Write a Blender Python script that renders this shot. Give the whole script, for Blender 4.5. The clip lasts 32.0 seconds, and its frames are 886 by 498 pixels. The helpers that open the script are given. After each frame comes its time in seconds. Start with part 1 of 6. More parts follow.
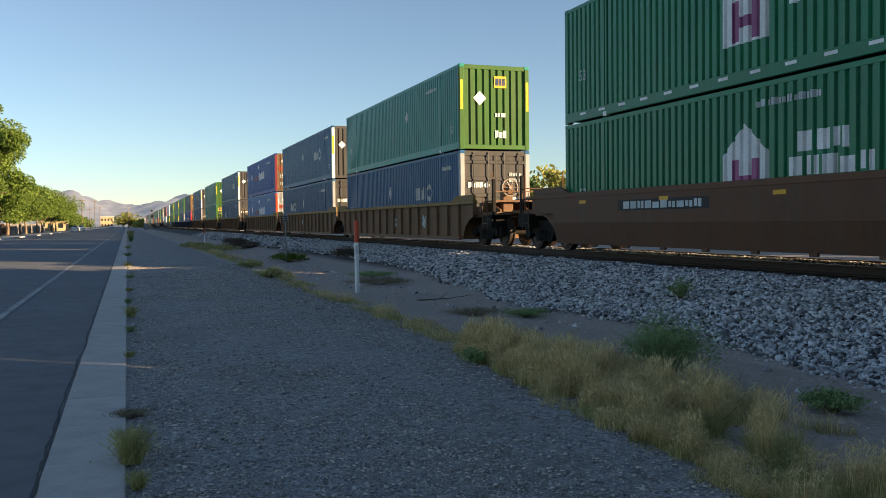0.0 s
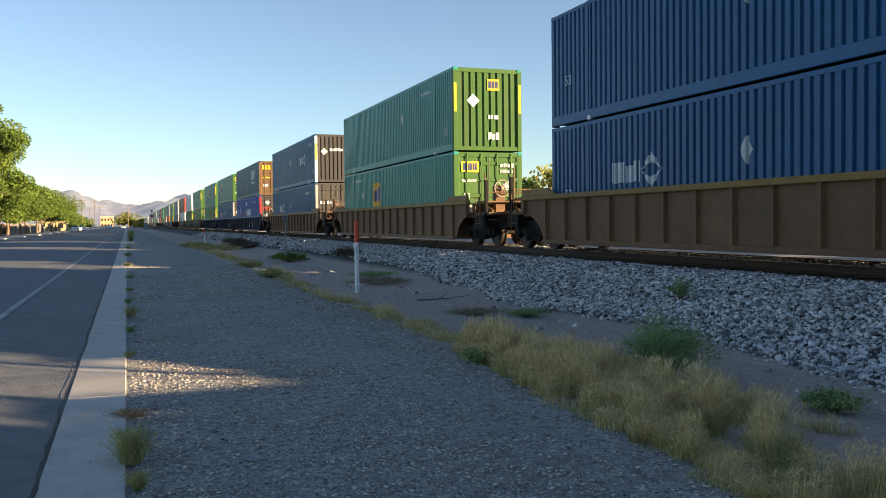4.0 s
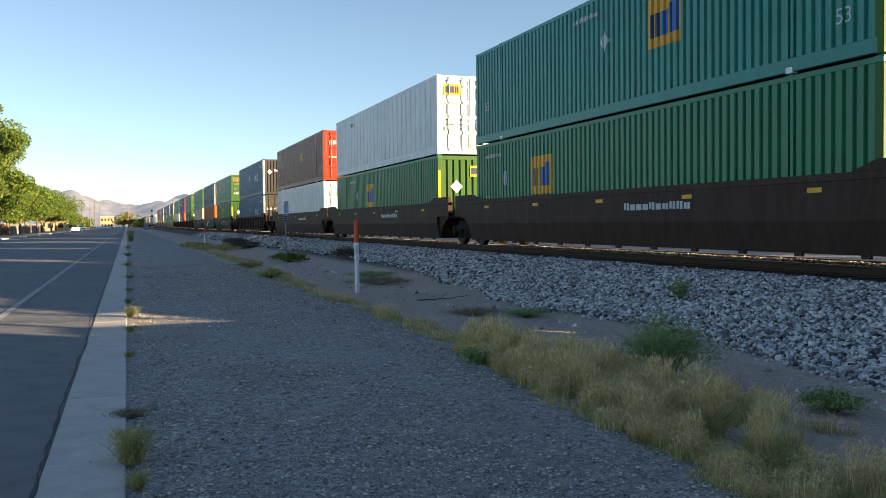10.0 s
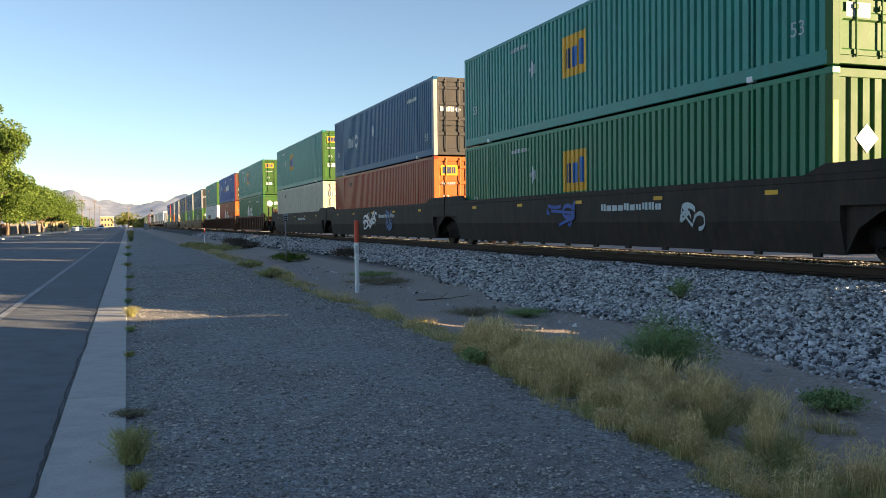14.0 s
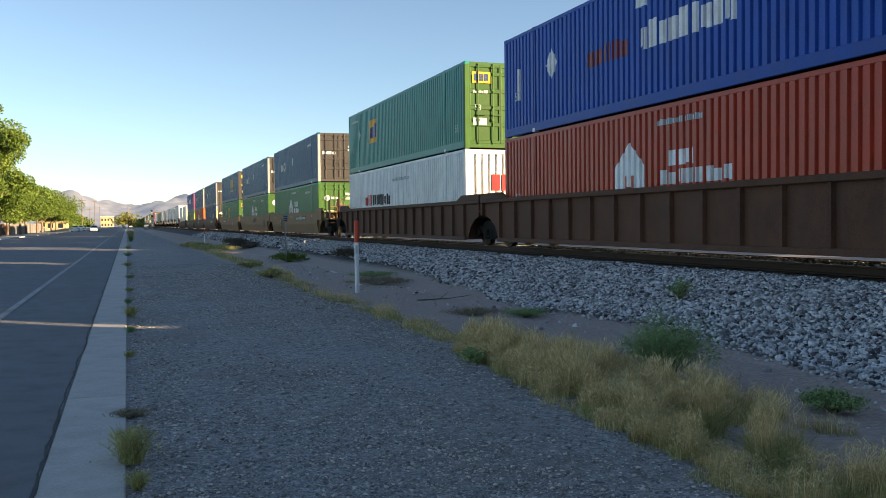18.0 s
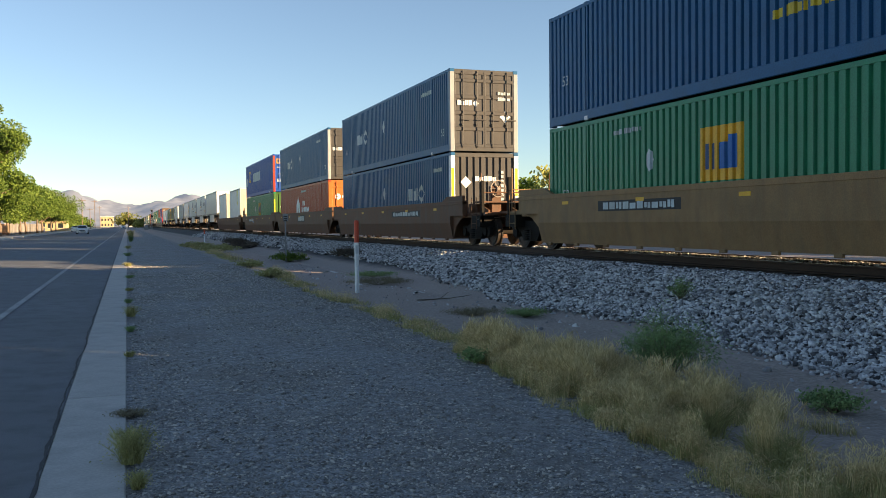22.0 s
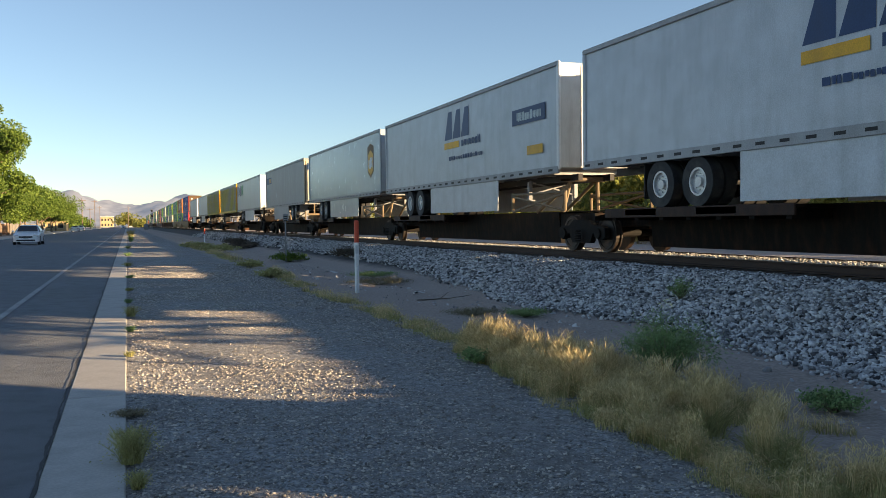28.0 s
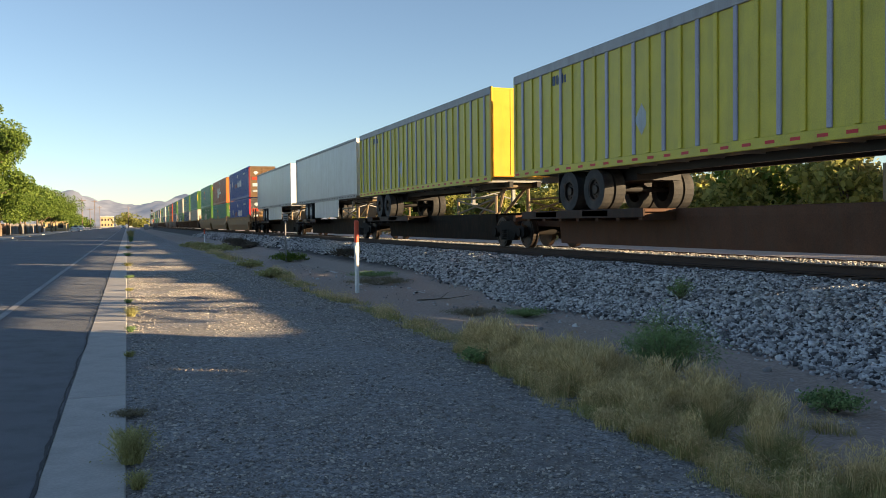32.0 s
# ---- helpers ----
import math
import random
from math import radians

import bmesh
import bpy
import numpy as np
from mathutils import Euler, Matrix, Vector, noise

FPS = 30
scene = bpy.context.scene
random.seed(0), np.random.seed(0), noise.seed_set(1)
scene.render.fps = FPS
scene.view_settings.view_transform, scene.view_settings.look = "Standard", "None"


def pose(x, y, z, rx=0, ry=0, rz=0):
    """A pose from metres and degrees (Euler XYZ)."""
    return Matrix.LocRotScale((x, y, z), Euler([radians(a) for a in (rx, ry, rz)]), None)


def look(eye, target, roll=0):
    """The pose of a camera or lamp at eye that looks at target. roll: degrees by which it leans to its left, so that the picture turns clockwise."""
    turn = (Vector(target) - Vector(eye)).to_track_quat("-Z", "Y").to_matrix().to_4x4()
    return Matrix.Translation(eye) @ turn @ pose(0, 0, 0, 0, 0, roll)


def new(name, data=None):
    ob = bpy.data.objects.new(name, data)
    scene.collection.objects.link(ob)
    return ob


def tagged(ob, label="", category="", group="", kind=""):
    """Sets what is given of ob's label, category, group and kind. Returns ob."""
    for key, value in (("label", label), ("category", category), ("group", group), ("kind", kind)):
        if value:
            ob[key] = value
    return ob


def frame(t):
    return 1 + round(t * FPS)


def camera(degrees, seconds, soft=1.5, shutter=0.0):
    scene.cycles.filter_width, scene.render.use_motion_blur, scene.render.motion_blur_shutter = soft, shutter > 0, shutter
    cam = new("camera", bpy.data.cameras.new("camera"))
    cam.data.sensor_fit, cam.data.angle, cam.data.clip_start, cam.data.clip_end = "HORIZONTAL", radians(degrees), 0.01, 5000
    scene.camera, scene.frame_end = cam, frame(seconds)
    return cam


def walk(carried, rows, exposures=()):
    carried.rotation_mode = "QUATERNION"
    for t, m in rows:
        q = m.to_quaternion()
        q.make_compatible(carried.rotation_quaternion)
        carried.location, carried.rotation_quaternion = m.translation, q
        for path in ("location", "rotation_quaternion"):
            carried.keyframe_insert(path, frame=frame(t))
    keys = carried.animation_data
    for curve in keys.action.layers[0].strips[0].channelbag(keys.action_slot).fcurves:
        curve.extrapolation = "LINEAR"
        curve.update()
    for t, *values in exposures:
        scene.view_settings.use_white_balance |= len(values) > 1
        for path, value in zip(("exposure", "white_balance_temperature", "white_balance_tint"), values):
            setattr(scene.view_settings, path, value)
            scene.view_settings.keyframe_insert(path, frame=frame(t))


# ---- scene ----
# metres; x to the right of the road's kerb, y along the track, z = 0 at the gutter
EYE = (0.0, 0.0, 1.45)
YAW, PITCH, ROLL = 19.855, 1.775, -0.622
TRACK_X, RAIL_Z = 11.97, 0.66
cam = camera(53.74, 32.0, soft=0.85)
_ahead = Vector((math.sin(radians(YAW)) * math.cos(radians(PITCH)), math.cos(radians(YAW)) * math.cos(radians(PITCH)), -math.sin(radians(PITCH))))
STAND = look(EYE, Vector(EYE) + _ahead * 10, ROLL)
# the clip's camera adapts a little as pale and dark loads go by
BRIGHT = [(0.0, 2.07), (1.0, 2.08), (2.0, 2.08), (3.0, 2.36), (5.5, 2.2), (6.0, 2.17), (7.0, 2.22), (8.0, 2.39), (9.0, 2.42), (10.0, 2.39), (11.0, 2.31), (12.0, 2.38), (13.0, 2.3), (14.0, 2.37), (16.5, 2.39), (18.0, 2.38), (19.0, 2.36), (20.0, 2.24), (21.0, 2.18), (22.0, 2.26), (23.0, 2.24), (24.0, 2.32), (25.0, 2.33), (28.0, 2.18), (30.0, 2.2), (32.0, 2.14)]
walk(cam, [(0.0, STAND), (32.0, STAND)], exposures=[(t, e, 6750, 11) for t, e in BRIGHT])

# how far the train has come, by the time
TRAVEL = [(0.0, 0.0), (5.0, 107.04), (10.0, 213.97), (15.5, 331.89), (20.0, 427.98), (25.0, 534.46), (28.0, 598.14), (32.0, 683.15)]

# ---------------------------------------------------------------- light
SUN_AZ = math.atan2(1.0, -0.68)
SUN_EL = math.atan(0.148)
world = bpy.data.worlds.new("sky")
scene.world = world
world.use_nodes = True
_n = world.node_tree.nodes
_sky = _n.new("ShaderNodeTexSky")
_sky.sky_type = "NISHITA"
_sky.sun_disc = False
_sky.sun_elevation = SUN_EL
_sky.sun_rotation = SUN_AZ
_sky.altitude = 1200
_sky.air_density, _sky.dust_density, _sky.ozone_density = 0.92, 0.0, 2.2
_haze = _n.new("ShaderNodeHueSaturation")
_haze.inputs["Saturation"].default_value = 0.90
world.node_tree.links.new(_sky.outputs[0], _haze.inputs["Color"])
world.node_tree.links.new(_haze.outputs[0], _n["Background"].inputs[0])
_n["Background"].inputs[1].default_value = 0.05
sun = new("sun", bpy.data.lights.new("sun", "SUN"))
sun.data.energy, sun.data.angle, sun.data.color = 4.0, radians(0.5), (1.0, 0.74, 0.44)
_to_sun = Vector((math.sin(SUN_AZ) * math.cos(SUN_EL), math.cos(SUN_AZ) * math.cos(SUN_EL), math.sin(SUN_EL)))
sun.matrix_world = look((0, 0, 0), -_to_sun)
sun.location = (60, -50, 40)


# ---------------------------------------------------------------- mesh and material helpers
class Build:
    """Collects points and faces of one mesh."""

    def __init__(self):
        self.v, self.f = [], []

    def add(self, pts, faces):
        o = len(self.v)
        self.v.extend(pts)
        self.f.extend([tuple(o + i for i in f) for f in faces])
        return self

    def box(self, x0, x1, y0, y1, z0, z1):
        p = [(x, y, z) for z in (z0, z1) for y in (y0, y1) for x in (x0, x1)]
        return self.add(p, [(0, 2, 3, 1), (4, 5, 7, 6), (0, 1, 5, 4), (2, 6, 7, 3), (0, 4, 6, 2), (1, 3, 7, 5)])

    def cbox(self, x0, x1, y0, y1, z0, z1, c=0.02):
        """A box with chamfered long edges."""
        lo, hi = (x0, y0, z0), (x1, y1, z1)
        pts, idx = [], {}
        for a in range(3):
            for sx in (0, 1):
                for sy in (0, 1):
                    for sz in (0, 1):
                        s = (sx, sy, sz)
                        q = [hi[k] if s[k] else lo[k] for k in range(3)]
                        for k in range(3):
                            if k != a:
                                q[k] += -c if s[k] else c
                        idx[(a, s)] = len(pts)
                        pts.append(tuple(q))
        F = []
        for a in range(3):
            b, d = (a + 1) % 3, (a + 2) % 3
            for sa in (0, 1):
                ring = []
                for sb, sd in ((0, 0), (1, 0), (1, 1), (0, 1)):
                    s = [0, 0, 0]
                    s[a], s[b], s[d] = sa, sb, sd
                    ring.append(idx[(a, tuple(s))])
                F.append(tuple(ring) if sa else tuple(reversed(ring)))
            for sb in (0, 1):
                for sd in (0, 1):
                    s0, s1 = [0, 0, 0], [0, 0, 0]
                    s0[b], s0[d], s1[b], s1[d], s1[a] = sb, sd, sb, sd, 1
                    q = (idx[(b, tuple(s0))], idx[(b, tuple(s1))], idx[(d, tuple(s1))], idx[(d, tuple(s0))])
                    F.append(q if (sb == sd) else tuple(reversed(q)))
        for sx in (0, 1):
            for sy in (0, 1):
                for sz in (0, 1):
                    q = tuple(idx[(a, (sx, sy, sz))] for a in range(3))
                    F.append(q if (sx + sy + sz) % 2 else tuple(reversed(q)))
        return self.add(pts, F)

    def prism(self, prof, a0, a1, axis="y"):
        """A closed outline pulled along an axis; prof holds (x, z) for y, (y, z) for x, (x, y) for z."""
        def P(u, w, a):
            return {"y": (u, a, w), "x": (a, u, w), "z": (u, w, a)}[axis]
        n = len(prof)
        pts = [P(u, w, a0) for u, w in prof] + [P(u, w, a1) for u, w in prof]
        F = [(i, (i + 1) % n, n + (i + 1) % n, n + i) for i in range(n)]
        return self.add(pts, F + [tuple(range(n - 1, -1, -1)), tuple(range(n, 2 * n))])

    def cyl(self, c, r, a0, a1, axis="x", n=16, r1=None):
        r1 = r if r1 is None else r1
        def P(u, w, a):
            return {"y": (c[0] + u, a, c[1] + w), "x": (a, c[0] + u, c[1] + w), "z": (c[0] + u, c[1] + w, a)}[axis]
        pts = [P(r * math.cos(2 * math.pi * i / n), r * math.sin(2 * math.pi * i / n), a0) for i in range(n)]
        pts += [P(r1 * math.cos(2 * math.pi * i / n), r1 * math.sin(2 * math.pi * i / n), a1) for i in range(n)]
        F = [(i, (i + 1) % n, n + (i + 1) % n, n + i) for i in range(n)]
        return self.add(pts, F + [tuple(range(n - 1, -1, -1)), tuple(range(n, 2 * n))])

    def rod(self, p, q, r, n=6, r1=None):
        """A round bar from p to q."""
        r1 = r if r1 is None else r1
        p, q = Vector(p), Vector(q)
        d = (q - p).normalized()
        u = d.orthogonal().normalized()
        w = d.cross(u)
        pts = [tuple(p + r * (u * math.cos(2 * math.pi * i / n) + w * math.sin(2 * math.pi * i / n))) for i in range(n)]
        pts += [tuple(q + r1 * (u * math.cos(2 * math.pi * i / n) + w * math.sin(2 * math.pi * i / n))) for i in range(n)]
        F = [(i, (i + 1) % n, n + (i + 1) % n, n + i) for i in range(n)]
        return self.add(pts, F + [tuple(range(n - 1, -1, -1)), tuple(range(n, 2 * n))])

    def ring(self, c, r_out, r_in, a0, a1, axis="x", n=20):
        pts = []
        for r in (r_out, r_in):
            for a in (a0, a1):
                for i in range(n):
                    u, w = r * math.cos(2 * math.pi * i / n), r * math.sin(2 * math.pi * i / n)
                    pts.append({"y": (c[0] + u, a, c[1] + w), "x": (a, c[0] + u, c[1] + w), "z": (c[0] + u, c[1] + w, a)}[axis])
        F = []
        for i in range(n):
            j = (i + 1) % n
            F += [(i, j, n + j, n + i), (2 * n + j, 2 * n + i, 3 * n + i, 3 * n + j), (j, i, 2 * n + i, 2 * n + j), (n + i, n + j, 3 * n + j, 3 * n + i)]
        return self.add(pts, F)

    def mesh(self, name, smooth=False):
        me = bpy.data.meshes.new(name)
        me.from_pydata(self.v, [], self.f)
        if smooth:
            me.polygons.foreach_set("use_smooth", [True] * len(self.f))
        me.materials.append(None)
        me.validate()
        return me


KEPT = {}


def kept(key, make, smooth=False):
    """The mesh under that key, made once."""
    if key not in KEPT:
        KEPT[key] = make().mesh(key, smooth)
    return KEPT[key]


def part(name, data, material, parent=None, label="", at=(0, 0, 0), turn=(0, 0, 0)):
    """Links a mesh (or a Build) as one object under a thing or a part."""
    me = data.mesh(name) if isinstance(data, Build) else data
    ob = new(name, me)
    ob.material_slots[0].link = "OBJECT"
    ob.material_slots[0].material = material
    ob.location = at
    ob.rotation_euler = [radians(a) for a in turn]
    if parent is not None:
        ob.parent = parent
    if label:
        ob["label"] = label
    return ob


def thing(name, label, category, at=(0, 0, 0), group="", kind="", rz=0):
    ob = new(name)
    ob.empty_display_size = 0.3
    ob.location = at
    ob.rotation_euler = (0, 0, radians(rz))
    return tagged(ob, label, category, group, kind)


def mat(name, color, rough=0.6, metal=0.0, vary=0.25, scale=6.0, fine=60.0, bump=0.15, dirt=None, dirt_amount=0.0, streak=False, spec=0.5, random_by=0.0, stretch=(1, 1, 1), bump_dist=0.01, rust=None, rust_amount=0.0, dirt_scale=1.3):
    """Paint, metal, stone or plaster: two scales of grain, dirt with a shape of its own and a fine relief."""
    m = bpy.data.materials.new(name)
    m.use_nodes = True
    nt = m.node_tree
    N, Lk = nt.nodes, nt.links
    b = N["Principled BSDF"]
    co = N.new("ShaderNodeTexCoord")
    mp = N.new("ShaderNodeMapping")
    mp.inputs["Scale"].default_value = stretch
    Lk.new(co.outputs["Object"], mp.inputs[0])
    big = N.new("ShaderNodeTexNoise")
    big.inputs["Scale"].default_value, big.inputs["Detail"].default_value, big.inputs["Roughness"].default_value = scale, 5, 0.6
    small = N.new("ShaderNodeTexNoise")
    small.inputs["Scale"].default_value, small.inputs["Detail"].default_value = fine, 3
    for k in (big, small):
        Lk.new(mp.outputs[0], k.inputs["Vector"])
    add = N.new("ShaderNodeMath")
    add.operation = "ADD"
    Lk.new(big.outputs["Fac"], add.inputs[0])
    Lk.new(small.outputs["Fac"], add.inputs[1])
    rng = N.new("ShaderNodeMapRange")
    rng.inputs["From Min"].default_value, rng.inputs["From Max"].default_value = 0.7, 1.3
    rng.inputs["To Min"].default_value, rng.inputs["To Max"].default_value = 1 - vary, 1 + vary
    Lk.new(add.outputs[0], rng.inputs[0])
    mul = N.new("ShaderNodeMix")
    mul.data_type, mul.blend_type = "RGBA", "MULTIPLY"
    mul.inputs[0].default_value = 1.0
    mul.inputs[6].default_value = (*color, 1)
    Lk.new(rng.outputs[0], mul.inputs[7])
    last = mul.outputs[2]
    if random_by:
        oi = N.new("ShaderNodeObjectInfo")
        r2 = N.new("ShaderNodeMapRange")
        r2.inputs["To Min"].default_value, r2.inputs["To Max"].default_value = 1 - random_by, 1 + random_by
        Lk.new(oi.outputs["Random"], r2.inputs[0])
        m2 = N.new("ShaderNodeMix")
        m2.data_type, m2.blend_type = "RGBA", "MULTIPLY"
        m2.inputs[0].default_value = 1.0
        Lk.new(last, m2.inputs[6])
        Lk.new(r2.outputs[0], m2.inputs[7])
        last = m2.outputs[2]
    for col, amount, sc, st in ((dirt, dirt_amount, dirt_scale, (1, 1, 0.12 if streak else 1)), (rust, rust_amount, 3.1, (1, 1, 0.35))):
        if col is None:
            continue
        mp2 = N.new("ShaderNodeMapping")
        mp2.inputs["Scale"].default_value = (st[0] * 2.2, st[1] * 2.2, st[2] * 2.2)
        Lk.new(co.outputs["Object"], mp2.inputs[0])
        dn = N.new("ShaderNodeTexNoise")
        dn.inputs["Scale"].default_value, dn.inputs["Detail"].default_value, dn.inputs["Roughness"].default_value = sc, 8, 0.65
        Lk.new(mp2.outputs[0], dn.inputs["Vector"])
        dr = N.new("ShaderNodeMapRange")
        dr.inputs["From Min"].default_value, dr.inputs["From Max"].default_value = 0.46, 0.72
        dr.inputs["To Max"].default_value = amount
        Lk.new(dn.outputs["Fac"], dr.inputs[0])
        mx = N.new("ShaderNodeMix")
        mx.data_type = "RGBA"
        Lk.new(dr.outputs[0], mx.inputs[0])
        Lk.new(last, mx.inputs[6])
        mx.inputs[7].default_value = (*col, 1)
        last = mx.outputs[2]
    Lk.new(last, b.inputs["Base Color"])
    rr = N.new("ShaderNodeMapRange")
    rr.inputs["To Min"].default_value, rr.inputs["To Max"].default_value = max(0.02, rough - 0.12), min(1, rough + 0.12)
    Lk.new(big.outputs["Fac"], rr.inputs[0])
    Lk.new(rr.outputs[0], b.inputs["Roughness"])
    b.inputs["Metallic"].default_value = metal
    b.inputs["Specular IOR Level"].default_value = spec
    if bump:
        bp = N.new("ShaderNodeBump")
        bp.inputs["Strength"].default_value, bp.inputs["Distance"].default_value = bump, bump_dist
        Lk.new(add.outputs[0], bp.inputs["Height"])
        Lk.new(bp.outputs[0], b.inputs["Normal"])
    return m


# ---------------------------------------------------------------- paints of the train
GRIME = (0.09, 0.075, 0.06)


def paint(name, c, rough=0.44, dirt=0.16, vary=0.18, rust=0.0, spec=0.22):
    return mat(name, c, rough, 0.0, vary, 1.6, 40, 0.06, GRIME, dirt, True, spec, 0.12, rust=(0.16, 0.06, 0.025) if rust else None, rust_amount=rust)


P = {
    "green": paint("green_paint", (0.022, 0.215, 0.175), rough=0.37, spec=0.28),
    "hub": paint("dark_green_paint", (0.016, 0.172, 0.085), rough=0.37, spec=0.28),
    # the containers' green as sunlight turns it, for their ends; also a spray colour
    "lime": paint("sunlit_and_spray_green_paint", (0.045, 0.115, 0.028), rough=0.52, spec=0.15, dirt=0.3),
    "navy": paint("navy_paint", (0.011, 0.082, 0.190), rough=0.40, spec=0.22, dirt=0.06),
    "slate": paint("slate_blue_paint", (0.026, 0.078, 0.125), rough=0.42, spec=0.2),
    "blue": paint("blue_paint", (0.016, 0.075, 0.33), rough=0.42, spec=0.18),
    "sky": paint("mid_blue_paint", (0.03, 0.15, 0.40), rough=0.37, spec=0.28),
    "orange": paint("orange_red_paint", (0.36, 0.046, 0.022), rough=0.37, spec=0.28),
    "maroon": paint("dark_red_paint", (0.17, 0.022, 0.03), rough=0.37, spec=0.28),
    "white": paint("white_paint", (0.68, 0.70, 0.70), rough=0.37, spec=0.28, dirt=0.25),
    # white of the trailers' shaded sides, the shade mixed into the colour
    "van": paint("shaded_white_side_paint", (0.42, 0.455, 0.49), rough=0.34, spec=0.36, dirt=0.2),
    "cream": paint("cream_paint", (0.50, 0.46, 0.37), dirt=0.3),
    "grey": paint("grey_paint", (0.30, 0.31, 0.32), dirt=0.3),
    "umax": paint("grey_door_paint", (0.058, 0.056, 0.056), rough=0.52, spec=0.15, dirt=0.4),
    "brown": paint("brown_door_paint", (0.13, 0.08, 0.042), rough=0.52, spec=0.15, dirt=0.4),
    "yellow": paint("yellow_paint", (0.55, 0.40, 0.03), dirt=0.25),
    "amber": paint("amber_paint", (0.68, 0.36, 0.03), dirt=0.2),
    "rustorange": paint("orange_door_paint", (0.45, 0.125, 0.028), rough=0.5, spec=0.18, dirt=0.3),
    "tan": paint("dusty_tan_steel_paint", (0.23, 0.17, 0.105), 0.6, 0.35),
    "plum": paint("dark_violet_mark_paint", (0.06, 0.045, 0.13), dirt=0.1),
    "leaf": paint("bright_green_mark_paint", (0.04, 0.30, 0.13), dirt=0.1),
    "silver": paint("shiny_silver_blue_paint", (0.34, 0.40, 0.46), rough=0.24, spec=0.5, dirt=0.08, vary=0.08),
    "red": paint("red_paint", (0.50, 0.03, 0.035)),
    "black": paint("black_paint", (0.025, 0.025, 0.027), 0.55),
    "ink": paint("dark_blue_mark_paint", (0.02, 0.05, 0.13), dirt=0.1),
    "sign_blue": paint("blue_mark_paint", (0.02, 0.12, 0.36), dirt=0.1),
    "mark": paint("white_mark_paint", (0.72, 0.74, 0.74), dirt=0.25),
    "pale": paint("faded_mark_paint", (0.42, 0.48, 0.50), dirt=0.4),
    "mauve": paint("mauve_mark_paint", (0.30, 0.09, 0.20), dirt=0.1),
    "ribcar": paint("weathered_brown_car_paint", (0.165, 0.092, 0.050), 0.6, 0.40, 0.30, 0.30, 0.15),
    "redcar": paint("oxide_brown_car_paint", (0.10, 0.05, 0.032), 0.62, 0.30, 0.28, 0.30, 0.12),
    "darkcar": paint("dark_brown_car_paint", (0.042, 0.026, 0.021), 0.6, 0.25, 0.25, 0.25, 0.12),
    "spinecar": paint("sooty_black_car_paint", (0.008, 0.007, 0.006), 0.65, 0.08, 0.25, 0.15, 0.08),
    "blackcar": paint("black_car_paint", (0.027, 0.024, 0.022), 0.6, 0.25, 0.25, 0.2, 0.12),
    "navycar": paint("navy_car_paint", (0.020, 0.026, 0.048), 0.58, 0.25, 0.25, 0.2),
    "lavender": paint("lavender_grey_paint", (0.34, 0.35, 0.44)),
    "sulphur": paint("greenish_yellow_paint", (0.53, 0.46, 0.05), rough=0.38, spec=0.3, dirt=0.22),
    "tancar": paint("tan_yellow_car_paint", (0.24, 0.145, 0.066), 0.6, 0.35, 0.2, 0.25),
    "browncar": paint("smooth_brown_car_paint", (0.115, 0.055, 0.03), 0.6, 0.5, 0.22, 0.3),
    "chord": paint("yellow_brown_chord_paint", (0.24, 0.15, 0.045), 0.6, 0.45, 0.2, 0.3),
}
STEEL = mat("worn_steel", (0.20, 0.17, 0.15), 0.5, 0.6, 0.3, 8, 70, 0.2, GRIME, 0.5)
CAST = mat("greasy_cast_iron", (0.009, 0.008, 0.007), 0.8, 0.0, 0.35, 9, 60, 0.3, (0.028, 0.017, 0.011), 0.5, spec=0.2)
WHEEL = mat("rolled_wheel_steel", (0.035, 0.027, 0.022), 0.6, 0.4, 0.3, 10, 60, 0.2, (0.12, 0.06, 0.03), 0.6)
RUBBER = mat("tyre_rubber", (0.022, 0.022, 0.023), 0.8, 0, 0.3, 12, 90, 0.3, (0.11, 0.10, 0.085), 0.5)
ALLOY = mat("dusty_rim_paint", (0.55, 0.56, 0.56), 0.4, 0.3, 0.2, 12, 60, 0.1, GRIME, 0.3)
HOSE = mat("rubber_hose", (0.02, 0.02, 0.02), 0.7)

LONG, WIDE, TALL = 16.15, 2.59, 2.896
HALF = WIDE / 2


def flute_line(y0, y1, pitch=0.226, depth=0.056):
    """Outline of a corrugated side between two posts: (y, depth behind the outer plane)."""
    n = max(1, round((y1 - y0) / pitch))
    p = (y1 - y0) / n
    out = []
    for i in range(n):
        a = y0 + i * p
        out += [(a, 0), (a + p * 0.56, 0), (a + p * 0.66, depth), (a + p * 0.90, depth)]
    return out + [(y1, 0)]


LIFT = (1.98, LONG - 1.98)
def post_groove(y):
    """The slot down the middle of a lifting post."""
    return [(y - 0.034, 0), (y - 0.032, 0.15), (y + 0.032, 0.15), (y + 0.034, 0)]


SIDE = flute_line(0.16, LIFT[0] - 0.07) + post_groove(LIFT[0]) + flute_line(LIFT[0] + 0.07, LIFT[1] - 0.07) + post_groove(LIFT[1]) + flute_line(LIFT[1] + 0.07, LONG - 0.16)
PLAIN = flute_line(0.16, LONG - 0.16, 0.61, 0.020)


def shell(line):
    b = Build()
    n = len(line)
    for s in (-1, 1):
        pts = [(s * (HALF - 0.006 - d), y, z) for y, d in line for z in (0.17, 2.80)]
        F = [(2 * i, 2 * i + 1, 2 * i + 3, 2 * i + 2) for i in range(n - 1)]
        b.add(pts, F if s < 0 else [tuple(reversed(f)) for f in F])
    return b


